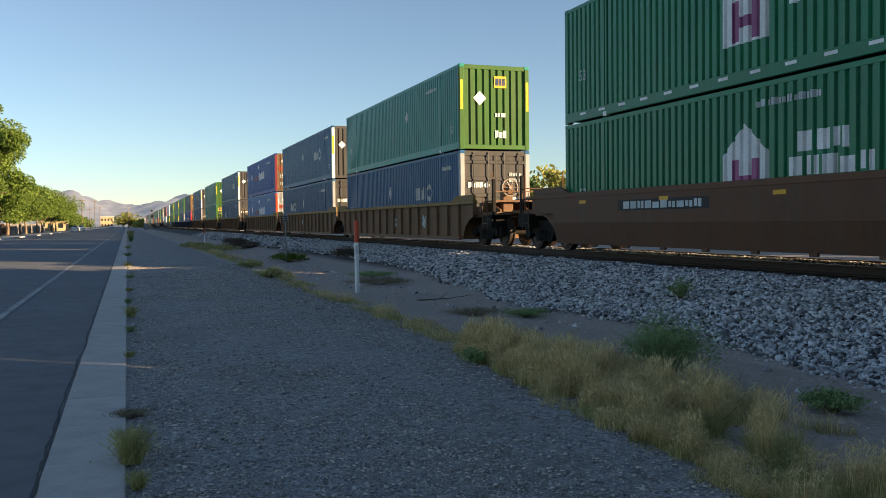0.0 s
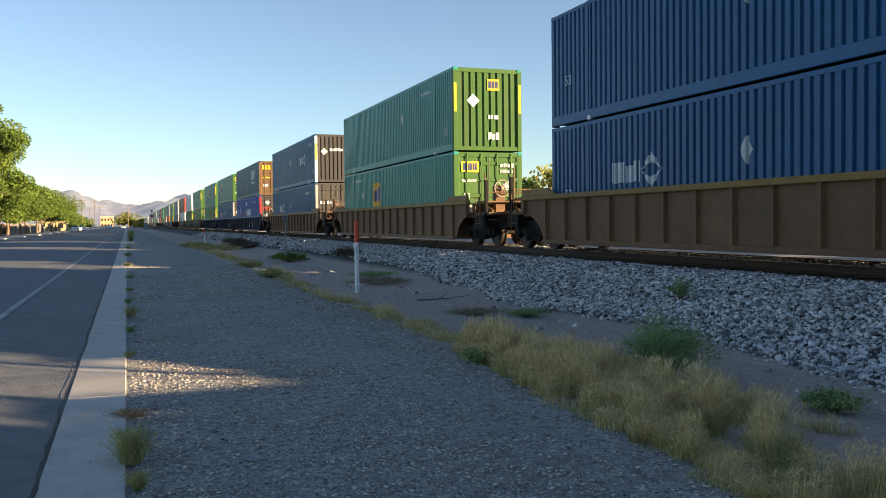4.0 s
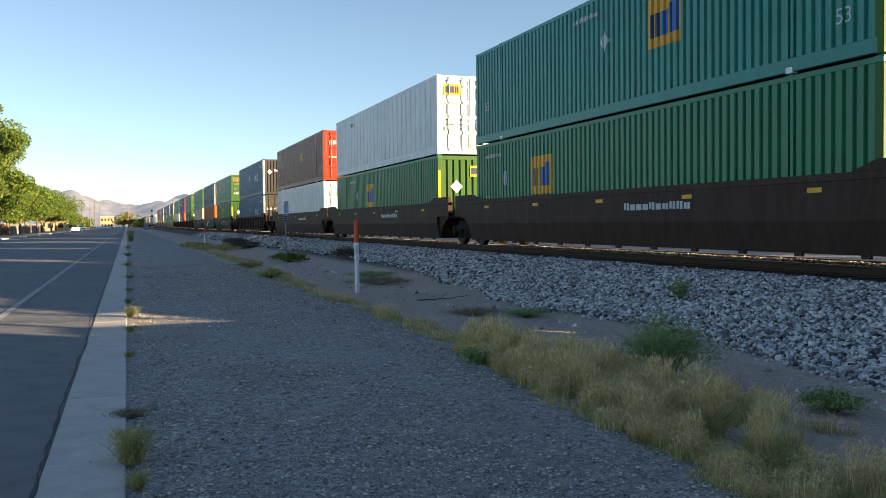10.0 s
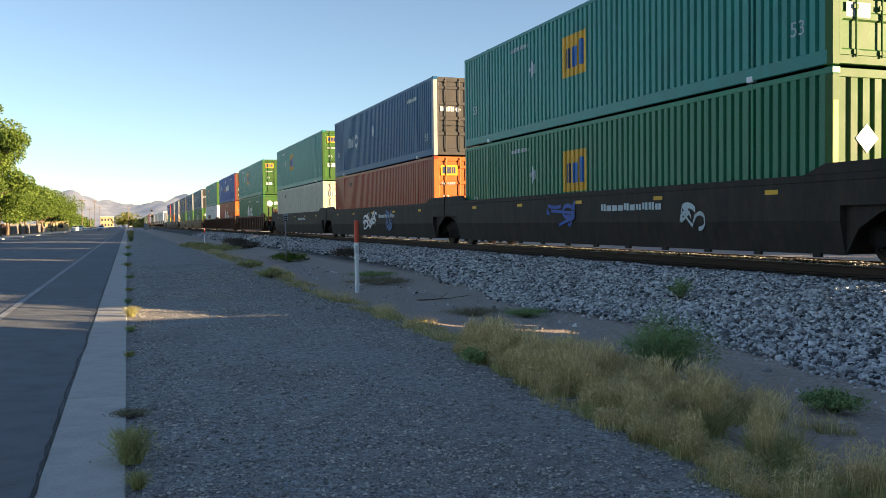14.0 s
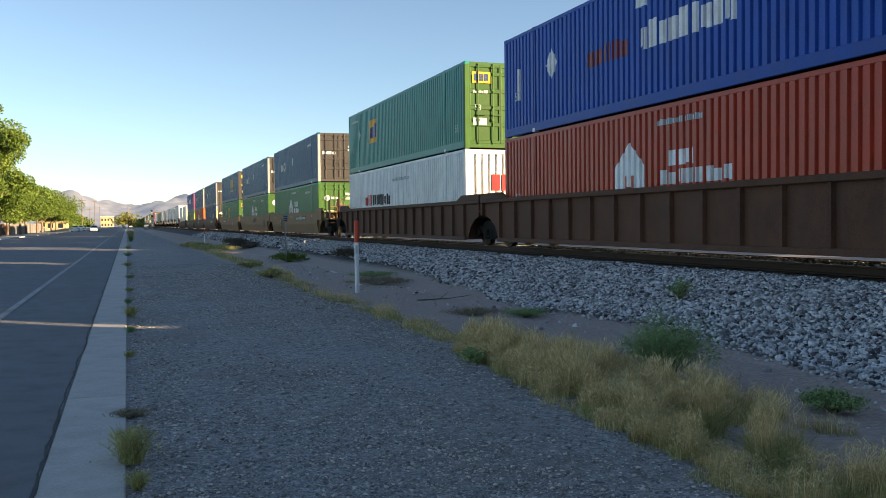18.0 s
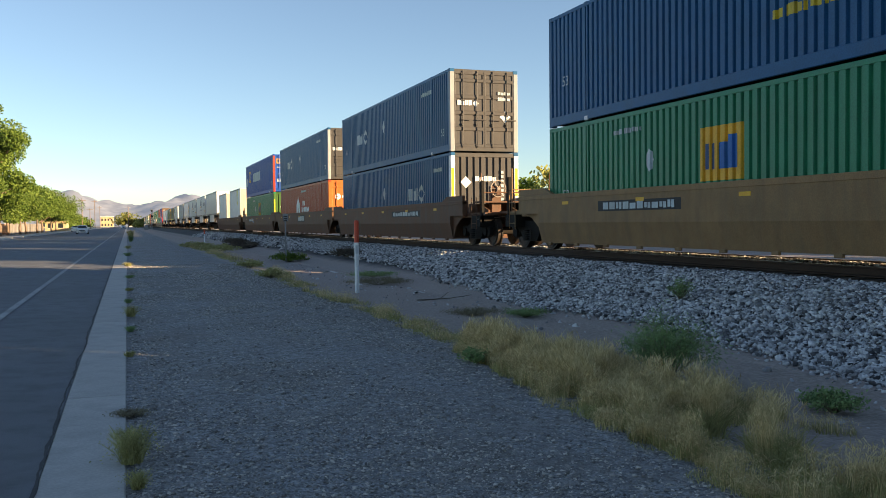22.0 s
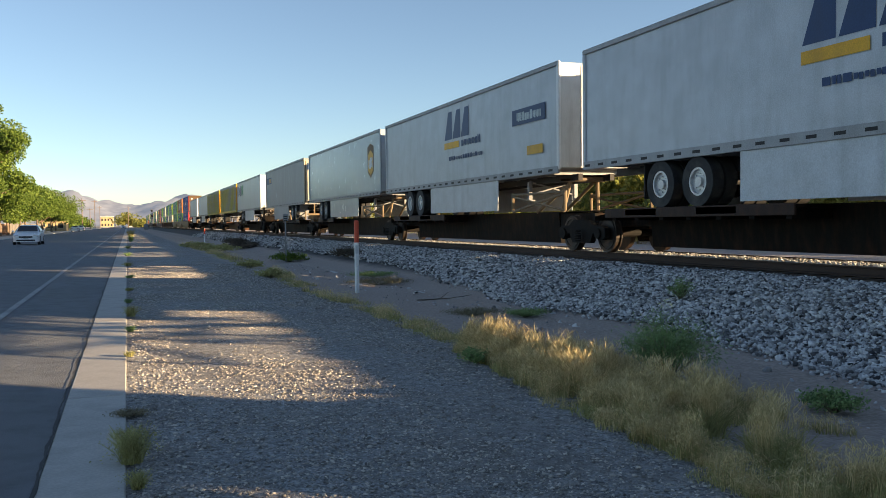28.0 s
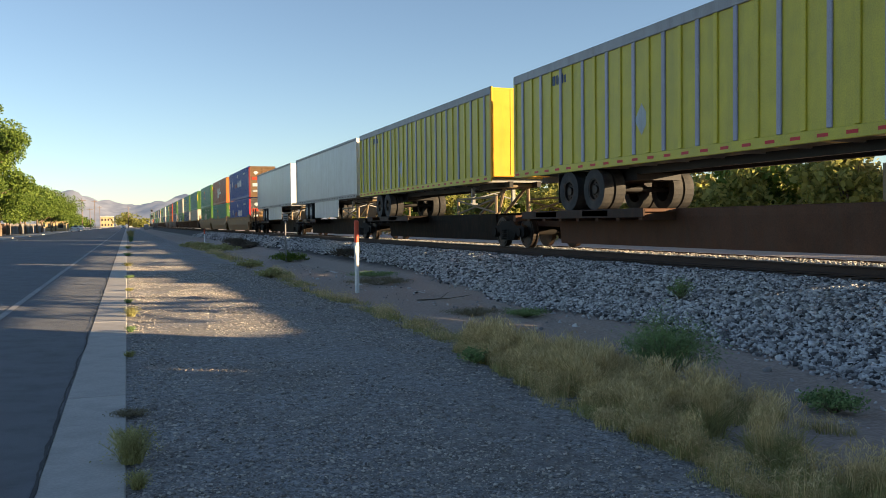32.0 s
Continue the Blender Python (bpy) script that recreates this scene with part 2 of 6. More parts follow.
def roof_sheet():
    b = Build()
    line = flute_line(0.1, LONG - 0.1, 0.5, 0.018)
    n = len(line)
    pts = [(x, y, 2.885 - d) for y, d in line for x in (-HALF + 0.07, HALF - 0.07)]
    return b.add(pts, [(2 * i, 2 * i + 1, 2 * i + 3, 2 * i + 2) for i in range(n - 1)])


def end_sheet(pitch=0.25):
    """A fluted end wall, facing -y."""
    b = Build()
    line = flute_line(-HALF + 0.16, HALF - 0.16, pitch, 0.045)
    n = len(line)
    pts = [(x, 0.03 + d, z) for x, d in line for z in (0.17, 2.80)]
    return b.add(pts, [(2 * i, 2 * i + 2, 2 * i + 3, 2 * i + 1) for i in range(n - 1)])


def door_leaf():
    """One leaf, a single pressed sheet with five recessed panels, from x = 0 to 1.13."""
    b = Build()
    steps = [(0.17, 0.0), (0.25, 0.0), (0.28, 1.0), (0.72, 1.0), (0.75, 0.0), (0.85, 0.0), (0.88, 1.0), (1.28, 1.0), (1.31, 0.0), (1.41, 0.0), (1.44, 1.0), (1.84, 1.0), (1.87, 0.0), (1.97, 0.0),
             (2.00, 1.0), (2.42, 1.0), (2.45, 0.0), (2.53, 0.0), (2.56, 1.0), (2.70, 1.0), (2.72, 0.0), (2.80, 0.0)]
    xs = (0.0, 0.045, 0.075, 1.055, 1.085, 1.13)
    n = len(xs)
    pts = [(x, 0.010 + 0.028 * d * (1.0 if 2 <= i <= 3 else 0.0), z) for z, d in steps for i, x in enumerate(xs)]
    F = [(j * n + i, j * n + i + 1, (j + 1) * n + i + 1, (j + 1) * n + i) for j in range(len(steps) - 1) for i in range(n - 1)]
    m = len(pts)
    pts += [(x, 0.09, z) for z in (0.17, 2.80) for x in (0.0, 1.13)]
    top = (len(steps) - 1) * n
    F += [tuple(range(n - 1, -1, -1)) + (m, m + 1), tuple(range(top, top + n)) + (m + 3, m + 2), (m, m + 2, m + 3, m + 1)]
    F += [tuple(j * n for j in range(len(steps))) + (m + 2, m), tuple(j * n + n - 1 for j in reversed(range(len(steps)))) + (m + 1, m + 3)]
    return b.add(pts, F)


def lock_rod():
    b = Build()
    b.rod((0, -0.012, 0.14), (0, -0.012, 2.83), 0.017, 8)
    for z in (0.22, 0.95, 1.30, 1.95, 2.72):
        b.box(-0.05, 0.05, -0.02, 0.012, z - 0.035, z + 0.035)
    b.box(-0.02, 0.34, -0.045, -0.025, 1.10, 1.14)
    return b


def louvre_panel():
    """The flat upper and ridged lower part of a panelled end."""
    b = Build()
    b.box(-HALF + 0.16, HALF - 0.16, 0.04, 0.08, 0.17, 2.80)
    for i in range(6):
        z = 0.30 + i * 0.2
        b.prism([(-HALF + 0.25, z), (HALF - 0.25, z), (HALF - 0.25, z + 0.10), (-HALF + 0.25, z + 0.10)], 0.012, 0.04, "y")
    return b


def casting():
    return Build().cbox(-0.089, 0.089, 0, 0.178, 0, 0.118, 0.012)


def on_side(shapes, line, proud=0.003):
    """Paint laid into the flutes of the side that faces -x: shapes are upright slices (y0, y1, low0, low1, high0, high1)."""
    b = Build()
    for y0, y1, a0, a1, c0, c1 in shapes:
        cuts = sorted({y0, y1} | {y for y, _ in line if y0 < y < y1})
        for ya, yb in zip(cuts, cuts[1:]):
            if yb - ya < 1e-4:
                continue
            q = []
            ym = (ya + yb) / 2
            i = max(k for k in range(len(line)) if line[k][0] <= ym) if ym > line[0][0] else 0
            j = min(i + 1, len(line) - 1)
            for y in (ya, yb):
                (p0, d0), (p1, d1) = line[i], line[j]
                d = d0 if p1 == p0 else d0 + (d1 - d0) * (y - p0) / (p1 - p0)
                k = (y - y0) / (y1 - y0)
                x = -(HALF - 0.006 - d) - proud
                q += [(x, y, a0 + (a1 - a0) * k), (x, y, c0 + (c1 - c0) * k)]
            b.add(q, [(0, 1, 3, 2)])
    return b


def bar(y0, y1, z0, z1):
    return [(y0, y1, z0, z0, z1, z1)]


def diamond(y, z, r, w=0.75):
    r2 = r * w
    return [(y - r2, y, z, z - r, z, z + r), (y, y + r2, z - r, z, z + r, z)]


def loop(y, z, r):
    """A hollow diamond."""
    k = r * 0.45
    return [(y - r, y, z, z + k, z, z + r), (y - r, y, z - 0.001, z - r, z, z - k), (y, y + r, z + k, z, z + r, z), (y, y + r, z - r, z, z - k, z)]


def word(y0, y1, z0, z1, n, seed=1):
    """A row of n plain upright bars, letter by letter, single or paired."""
    r = random.Random(seed)
    out = []
    p = (y1 - y0) / n
    h = z1 - z0
    for i in range(n):
        a = y0 + i * p + 0.06 * p
        top = z1 - (0.0 if r.random() < 0.55 else 0.2 * h)
        if r.random() < 0.4:
            out += bar(a, a + 0.82 * p, z0, top)
        else:
            out += bar(a, a + 0.36 * p, z0, top) + bar(a + 0.46 * p, a + 0.82 * p, z0 + 0.15 * h * r.random(), top)
    return out


def house(y, z, w, h):
    """A house-shaped badge with two pillars."""
    return [(y - w, y, z, z, z + h * 0.62, z + h), (y, y + w, z, z, z + h, z + h * 0.62)]


# name -> list of (material, slices); "name@y" moves the badge to y metres from the near end
def marks_of(kind, level):
    kind, _, at = kind.partition("@")
    made = []
    if kind == "umax":
        made, mid = [("pale", word(11.9, 13.2, 1.30, 1.78, 4, 3) + loop(11.5, 1.55, 0.40)), ("pale", diamond(8.4, 1.72, 0.27, 0.7) + word(2.0, 3.2, 2.28, 2.42, 8, 4))], 0
    elif kind == "umaxb":
        made, mid = [("pale", word(3.7, 5.0, 1.30, 1.78, 4, 3) + loop(3.3, 1.55, 0.40)), ("pale", diamond(8.4, 1.72, 0.27, 0.7) + word(1.0, 1.9, 2.28, 2.42, 6, 4))], 0
    elif kind == "emp":
        made, mid = [("amber", bar(9.38, 10.62, 1.2, 2.25)), ("ink", word(10.15, 10.52, 1.42, 2.05, 1, 2)), ("sign_blue", word(9.48, 10.12, 1.42, 2.05, 2, 7)), ("pale", diamond(12.4, 1.75, 0.26, 0.7) + word(12.7, 13.9, 2.42, 2.54, 9, 5))], 10.0
    elif kind == "faint":
        made, mid = [("pale", diamond(6.0, 1.75, 0.26, 0.7) + word(2.4, 3.6, 2.32, 2.44, 9, 5))], 0
    elif kind == "hub":
        made, mid = [("mark", house(9.2, 0.75, 0.62, 1.45) + word(6.7, 7.9, 1.58, 1.92, 3, 12) + word(6.2, 8.1, 1.18, 1.50, 5, 13)),
                     ("mauve", bar(8.85, 9.05, 0.8, 1.55) + bar(9.35, 9.55, 0.8, 1.55) + bar(9.05, 9.35, 1.05, 1.25)), ("pale", word(7.3, 8.9, 2.45, 2.58, 12, 6) + word(2.5, 4.0, 2.32, 2.46, 9, 5))], 0
    elif kind == "hubo":
        made, mid = [("mark", house(9.3, 0.75, 0.62, 1.45) + word(6.9, 7.8, 1.58, 1.90, 3, 12) + word(5.7, 8.1, 1.20, 1.50, 8, 13)),
                     ("orange", bar(9.10, 9.20, 0.75, 1.45) + bar(9.4, 9.50, 0.75, 1.45) + bar(9.20, 9.4, 1.1, 1.2)), ("pale", word(6.6, 8.2, 2.45, 2.58, 12, 6))], 0
    elif kind == "stack":
        made, mid = [("mark", word(5.6, 8.9, 1.25, 1.85, 9, 21) + diamond(13.1, 1.7, 0.42, 0.8) + bar(15.05, 15.3, 1.0, 1.9) + bar(8.6, 9.0, 2.2, 2.5)), ("maroon", word(9.3, 11.2, 1.25, 1.7, 5, 22)), ("pale", word(2.6, 4.2, 2.3, 2.45, 9, 4))], 0
    elif kind == "csx":
        made, mid = [("yellow", word(4.8, 7.2, 1.4, 2.3, 3, 31) + word(4.6, 7.6, 1.0, 1.2, 10, 32))], 0
    elif kind == "csxw":
        made, mid = [("sign_blue", word(11.7, 13.5, 1.2, 2.05, 3, 31) + word(11.6, 13.6, 0.95, 1.1, 10, 32))], 0
    elif kind == "csxp":
        made, mid = [("pale", word(2.9, 5.1, 1.5, 2.3, 3, 31) + word(2.8, 5.2, 1.1, 1.3, 10, 32))], 0
    elif kind == "xpo":
        made, mid = [("red", word(11.9, 13.1, 1.25, 1.75, 3, 41)), ("black", word(8.9, 11.8, 1.25, 1.72, 9, 42)), ("pale", word(6, 8.6, 2.2, 2.34, 9, 5))], 0
    elif kind == "empb":
        made, mid = [("amber", bar(12.8, 14.0, 1.3, 2.3)), ("sign_blue", word(12.9, 13.9, 1.5, 2.1, 3, 9)), ("pale", bar(6.9, 11.4, 1.25, 2.0)), ("mark", bar(15.05, 15.3, 1.0, 1.7))], 0
    elif kind == "maroon":
        made, mid = [("maroon", bar(2.6, 3.4, 2.3, 2.45)), ("amber", word(6.3, 7.1, 1.55, 2.0, 2, 17))], 0
    elif kind == "cream":
        made, mid = [("black", word(12.4, 13.0, 2.3, 2.5, 3, 3))], 0
    move = float(at) - mid if at else 0.0
    return [(m, [(a + move, b + move, *rest) for a, b, *rest in sl]) for m, sl in made]


def clusters(slices, near=0.22):
    """Slices that lie close together, word by word and badge by badge."""
    groups = []
    for sl in slices:
        y0, y1, lo, hi = sl[0], sl[1], min(sl[2:]), max(sl[2:])
        hit = [g for g in groups if any(y0 < q[1] + near and y1 > q[0] - near and lo < max(q[2:]) + 0.08 and hi > min(q[2:]) - 0.08 for q in g)]
        joined = [sl] + [q for g in hit for q in g]
        groups = [g for g in groups if g not in hit] + [joined]
    return groups


FAR_LABEL = {"green": "green", "hub": "dark green", "lime": "light green", "navy": "navy blue", "slate": "slate blue", "blue": "blue", "sky": "mid-blue", "orange": "orange-red",
             "maroon": "dark red", "white": "white", "cream": "cream", "grey": "grey"}
MOVERS = []


def number_mesh(text, size=0.36):
    key = "text_%s_%.2f" % (text, size)
    if key not in KEPT:
        cu = bpy.data.curves.new(key, "FONT")
        cu.body, cu.size = text, size
        ob = bpy.data.objects.new(key, cu)
        me = bpy.data.meshes.new_from_object(ob)
        me.materials.clear()
        me.materials.append(None)
        bpy.data.objects.remove(ob)
        KEPT[key] = me
    return KEPT[key]


def end_marks(host, kind):
    """Small plates and signs on the end that faces the road's near end."""
    def plate(m, x0, x1, z0, z1, lab=""):
        part("marking", Build().box(x0, x1, -0.003, 0.004, z0, z1), P[m], host, lab, at=(0, 0.012, 0))
    def lozenge(m, x, z, r):
        part("marking", Build().prism([(x - r, z), (x, z - r), (x + r, z), (x, z + r)], -0.003, 0.004, "y"), P[m], host, at=(0, 0.022, 0))
    def text(m, x0, x1, z0, z1, n, seed):
        b = Build()
        for a, c, lo, _, hi, _ in word(x0, x1, z0, z1, n, seed):
            b.box(a, c, -0.008, -0.004, lo, hi)
        part("marking", b, P[m], host, at=(0, 0.012, 0))
    if kind == "umax":
        text("mark", -1.02, -0.46, 1.62, 1.80, 4, 3)
        lozenge("mark", -0.32, 1.70, 0.12)
        text("pale", 0.52, 1.0, 2.02, 2.14, 4, 8)
        text("pale", 0.52, 1.0, 1.82, 1.94, 6, 9)
        lozenge("mark", 0.80, 1.25, 0.21)
    elif kind == "umaxfront":
        lozenge("mark", -0.72, 1.85, 0.21)
        text("mark", -0.38, 0.45, 1.88, 2.06, 5, 3)
        for k in range(7):
            plate("pale", 0.62, 0.72, 1.2 + k * 0.16, 1.30 + k * 0.16)
    elif kind == "emp":
        plate("amber", -1.02, -0.36, 2.18, 2.56, "amber badge")
        text("ink", -0.96, -0.42, 2.25, 2.49, 3, 9)
        text("pale", 0.45, 1.0, 2.36, 2.50, 4, 10)
        text("pale", 0.45, 1.0, 2.16, 2.28, 6, 11)
        text("pale", -1.0, -0.45, 1.84, 1.94, 7, 14)
        part("number", number_mesh("53", 0.26), P["pale"], host, at=(-0.95, 0.006, 1.28), turn=(90, 0, 0))
        plate("pale", -1.0, -0.5, 0.78, 1.02)
        lozenge("pale", 0.72, 1.72, 0.20)
        plate("yellow", 0.62, 0.98, 0.92, 1.16)
        plate("pale", 0.25, 0.48, 0.98, 1.16)
    elif kind == "empfront":
        lozenge("mark", -0.55, 1.75, 0.24)
        plate("amber", -0.02, 0.44, 2.12, 2.52, "amber badge")
        text("ink", 0.02, 0.40, 2.2, 2.44, 3, 9)
        text("pale", 0.0, 0.42, 1.12, 1.26, 2, 12)
        text("pale", 0.0, 0.44, 0.40, 0.66, 3, 13)
    elif kind == "stack":
        lozenge("pale", -0.62, 2.30, 0.22)
        lozenge("pale", 0.55, 2.30, 0.22)
        plate("orange", -1.0, -0.40, 1.62, 1.90)
        plate("pale", -0.95, -0.50, 1.02, 1.32)
        text("pale", 0.35, 0.90, 1.30, 1.5, 4, 15)
        text("pale", -0.95, -0.5, 0.5, 0.7, 3, 16)
    elif kind == "hubpanel":
        part("marking", Build().cyl((-0.72, 2.15), 0.24, -0.003, 0.004, "y", 12), P["mark"], host, at=(0, 0.036, 0))
        b = Build()
        for a, c, lo, _, hi, _ in word(-0.38, 0.22, 2.06, 2.16, 5, 18) + word(-0.38, 0.02, 2.2, 2.3, 3, 19):
            b.box(a, c, 0.034, 0.038, lo, hi)
        part("marking", b, P["mark"], host)
        part("number", number_mesh("53", 0.22), P["pale"], host, at=(0.25, 0.006, 0.32), turn=(90, 0, 0))
    elif kind == "hubdoor":
        part("marking", Build().cyl((-0.76, 1.95), 0.17, -0.004, 0.003, "y", 14), P["mark"], host, "round white badge", at=(0, 0.010, 0))
        text("mark", -0.52, -0.12, 1.88, 2.02, 4, 18)
        text("mark", 0.30, 0.98, 2.12, 2.26, 5, 21)
        text("mark", 0.30, 0.98, 1.86, 2.00, 6, 22)
        text("pale", -0.95, -0.35, 1.12, 1.22, 6, 23)
        text("pale", 0.35, 0.95, 0.80, 0.92, 6, 24)
    elif kind == "csx":
        text("yellow", -1.05, -0.30, 2.18, 2.52, 3, 31)
        text("yellow", 0.15, 0.75, 2.25, 2.45, 4, 33)
        text("yellow", -1.0, -0.40, 1.42, 1.56, 7, 34)
        text("yellow", 0.3, 0.9, 1.42, 1.56, 7, 35)
        plate("pale", -0.95, -0.55, 0.72, 0.94)
    elif kind == "xpo":
        text("red", -0.35, 0.75, 1.50, 2.05, 3, 41)
        text("pale", 0.2, 0.9, 2.35, 2.5, 6, 42)
    elif kind == "plates":
        text("pale", -0.95, -0.30, 2.05, 2.3, 3, 43)
        text("pale", 0.30, 0.95, 2.05, 2.2, 6, 44)
        plate("pale", 0.45, 0.80, 1.2, 1.45)
        text("pale", -0.95, -0.45, 1.3, 1.4, 6, 45)


def container(y, level, color, end="door", logo="", end_color=None, end_mark="", post=None, flat=False, detail=2):
    """A 53-foot box; y is its near end when the clip starts; level 0 in the well, 1 stacked on top."""
    z = (0.991, 3.912)[level]
    where = "stacked on top" if level else "sunk in a well car"
    ends = {"door": "with locked doors", "front": "with fluted end", "panel": "with panelled end"}[end]
    c = thing("shipping_container", "%s steel container %s, %s" % (FAR_LABEL[color], ends, where), "container", (TRACK_X, y, z), "containers on the train")
    pm = P[color]
    em = P[end_color or color]
    line, key = (PLAIN, "plain_shell") if flat else (SIDE, "fluted_shell")
    part("shell", kept(key, lambda: shell(line)), pm, c)
    part("roof_sheet", kept("roof_sheet", roof_sheet), pm, c)
    if detail > 1:
        part("floor_pan", kept("floor_pan", lambda: Build().box(-HALF + 0.06, HALF - 0.06, 0.05, LONG - 0.05, 0.06, 0.16)), CAST, c)
    for s in (-1, 1):
        if detail < 2 and s > 0:
            continue
        part("bottom_rail", kept("bottom_rail", lambda: Build().cbox(-0.034, 0.034, 0.1, LONG - 0.1, 0.02, 0.26, 0.012)), pm, c, at=(s * (HALF - 0.03), 0, 0))
        part("top_rail", kept("top_rail", lambda: Build().cbox(-0.035, 0.035, 0.1, LONG - 0.1, 2.785, 2.885, 0.01)), pm, c, at=(s * (HALF - 0.035), 0, 0))
        if not flat and detail > 1:
            for yl in LIFT if s < 0 else ():
                part("lift_post", kept("lift_post", lambda: Build().cbox(-0.058, 0.05, -0.105, -0.034, 0.26, 2.79, 0.008)), pm, c, at=(s * (HALF - 0.05), yl, 0))
        for ye in (0.0, LONG - 0.165):
            part("corner_post", kept("corner_post", lambda: Build().cbox(-0.08, 0.08, 0, 0.165, 0.0, 2.785, 0.012)), P[post] if post and ye == 0 else (em if ye == 0 else pm), c, at=(s * (HALF - 0.08), ye, 0))
    # lower rail with its row of light fork marks
    if detail > 1:
        for s in (-1, 1):
            for ye in (0.0, LONG - 0.178) if s < 0 else (0.0,):
                for zc in (TALL - 0.118,):
                    part("corner_casting", kept("corner_casting", casting), pm, c, at=(s * (HALF - 0.087), ye, zc))
            for yl in LIFT if s < 0 else ():
                for zc in (0.0, TALL - 0.118):
                    part("lift_casting", kept("lift_casting", lambda: Build().cbox(-0.06, 0.06, -0.09, 0.09, 0, 0.118, 0.012)), P["mark"] if (level and zc == 0) else pm, c, at=(s * (HALF - 0.055), yl, zc))
    for zc, nm in ((0.09, "end_sill"), (2.80, "end_header")):
        part(nm, kept(nm, lambda: Build().cbox(-HALF + 0.15, HALF - 0.15, 0.015, 0.12, -0.07, 0.08, 0.01)), em, c, at=(0, 0, zc))
    part("far_end_wall", kept("far_end_wall", lambda: Build().box(-HALF + 0.1, HALF - 0.1, LONG - 0.09, LONG - 0.05, 0.1, 2.84)), pm, c)
    host = c
    if end == "door":
        for s in (-1, 1):
            d = part("door", kept("door_leaf", door_leaf), em, c, at=(-1.135 if s < 0 else 0.005, 0, 0))
            for xr in (0.32, 0.86) if detail > 1 else ():
                part("lock_rod", kept("lock_rod", lock_rod), em, d, at=(xr, 0, 0))
        if detail > 1:
            part("door_seal", kept("door_seal", lambda: Build().box(-0.012, 0.012, 0.006, 0.03, 0.17, 2.80)), RUBBER, c)
    elif end == "front":
        part("end_wall", kept("end_sheet", end_sheet), em, c)
    else:
        part("end_panel", kept("louvre_panel", louvre_panel), em, c)
    if end_mark:
        end_marks(host, end_mark)
    if end == "front" and end_mark in ("empfront", "umaxfront"):
        for s in (-1, 1):
            part("safety_stripe", kept("safety_stripe", lambda: Build().box(-0.05, 0.05, -0.004, 0.004, 1.35, 2.35)), P["yellow"], c, at=(s * (HALF - 0.075), 0, 0))
    if logo:
        for i, (m, slices) in enumerate(marks_of(logo, level)):
            for j, group in enumerate(clusters(slices) if detail > 1 else [slices]):
                key = "marking_%s_%d_%d_%s_%d" % (logo, i, j, flat, detail)
                part("marking", kept(key, lambda: on_side(group, line, 0.003 + 0.004 * i)), P[m], c)
        if detail > 1:
            for zz, yy in ((0.60, 0.75), (1.0, 15.2)):
                part("number", number_mesh("53"), P["pale"], c, at=(-HALF - 0.004, yy + 0.2, zz), turn=(90, 0, -90))
    MOVERS.append((c, TRACK_X, y, z))
    return c


# ---------------------------------------------------------------- running gear
def truck_frame():
    """Cast side frame of a truck, seen from outside; centre at y = 0, axle height 0.46."""
    prof = [(-1.18, 0.36), (-1.18, 0.60), (-1.02, 0.66), (-0.62, 0.66), (-0.40, 0.80), (0.40, 0.80), (0.62, 0.66), (1.02, 0.66), (1.18, 0.60), (1.18, 0.36), (1.0, 0.30), (0.80, 0.36),
            (0.62, 0.48), (0.46, 0.22), (-0.46, 0.22), (-0.62, 0.48), (-0.80, 0.36), (-1.0, 0.30)]
    b = Build().prism(prof, -0.07, 0.07, "x")
    for y in (-0.89, 0.89):
        b.cyl((y, 0.46), 0.13, -0.12, 0.12, "x", 12)
    return b


def spring_nest():
    b = Build()
    for y in (-0.22, 0.0, 0.22):
        for k in range(5):
            b.ring((y, -0.09), 0.085, 0.05, 0.26 + k * 0.06, 0.295 + k * 0.06, "z", 10)
    return b


def wheel_disc():
    b = Build()
    b.cyl((0, 0), 0.46, -0.065, 0.065, "x", 28)
    b.cyl((0, 0), 0.485, 0.065, 0.095, "x", 28)
    b.ring((0, 0), 0.40, 0.36, -0.085, -0.064, "x", 24)
    b.cyl((0, 0), 0.13, -0.12, -0.064, "x", 14)
    return b


def add_truck(host, y):
    t = part("truck", kept("bolster", lambda: Build().cbox(-1.0, 1.0, -0.22, 0.22, 0.42, 0.72, 0.03)), CAST, host, "greasy cast-iron railway truck", at=(0, y, 0))
    for s in (-1, 1):
        part("side_frame", kept("truck_frame", truck_frame), CAST, t, at=(s * 1.0, 0, 0))
        part("spring", kept("spring_nest", spring_nest), CAST, t, at=(s * 1.0, 0.0, 0.0))
        for ya in (-0.89, 0.89):
            part("wheel", kept("wheel_disc", wheel_disc), WHEEL, t, "rusty steel wheel with a worn tread", at=(s * 0.77, ya, 0.46), turn=(0, 0, 180 if s > 0 else 0))
    for ya in (-0.89, 0.89):
        part("axle", kept("axle", lambda: Build().cyl((0, 0.46), 0.09, -0.72, 0.72, "x", 10)), CAST, t, at=(0, ya, 0))
    return t


def ladder(n, w, gap=0.30):
    b = Build()
    for x in (-w / 2, w / 2):
        b.rod((0, x, 0), (0, x, gap * (n + 0.4)), 0.014, 6)
    for i in range(n):
        b.rod((0, -w / 2, gap * (i + 0.6)), (0, w / 2, gap * (i + 0.6)), 0.012, 6)
    return b


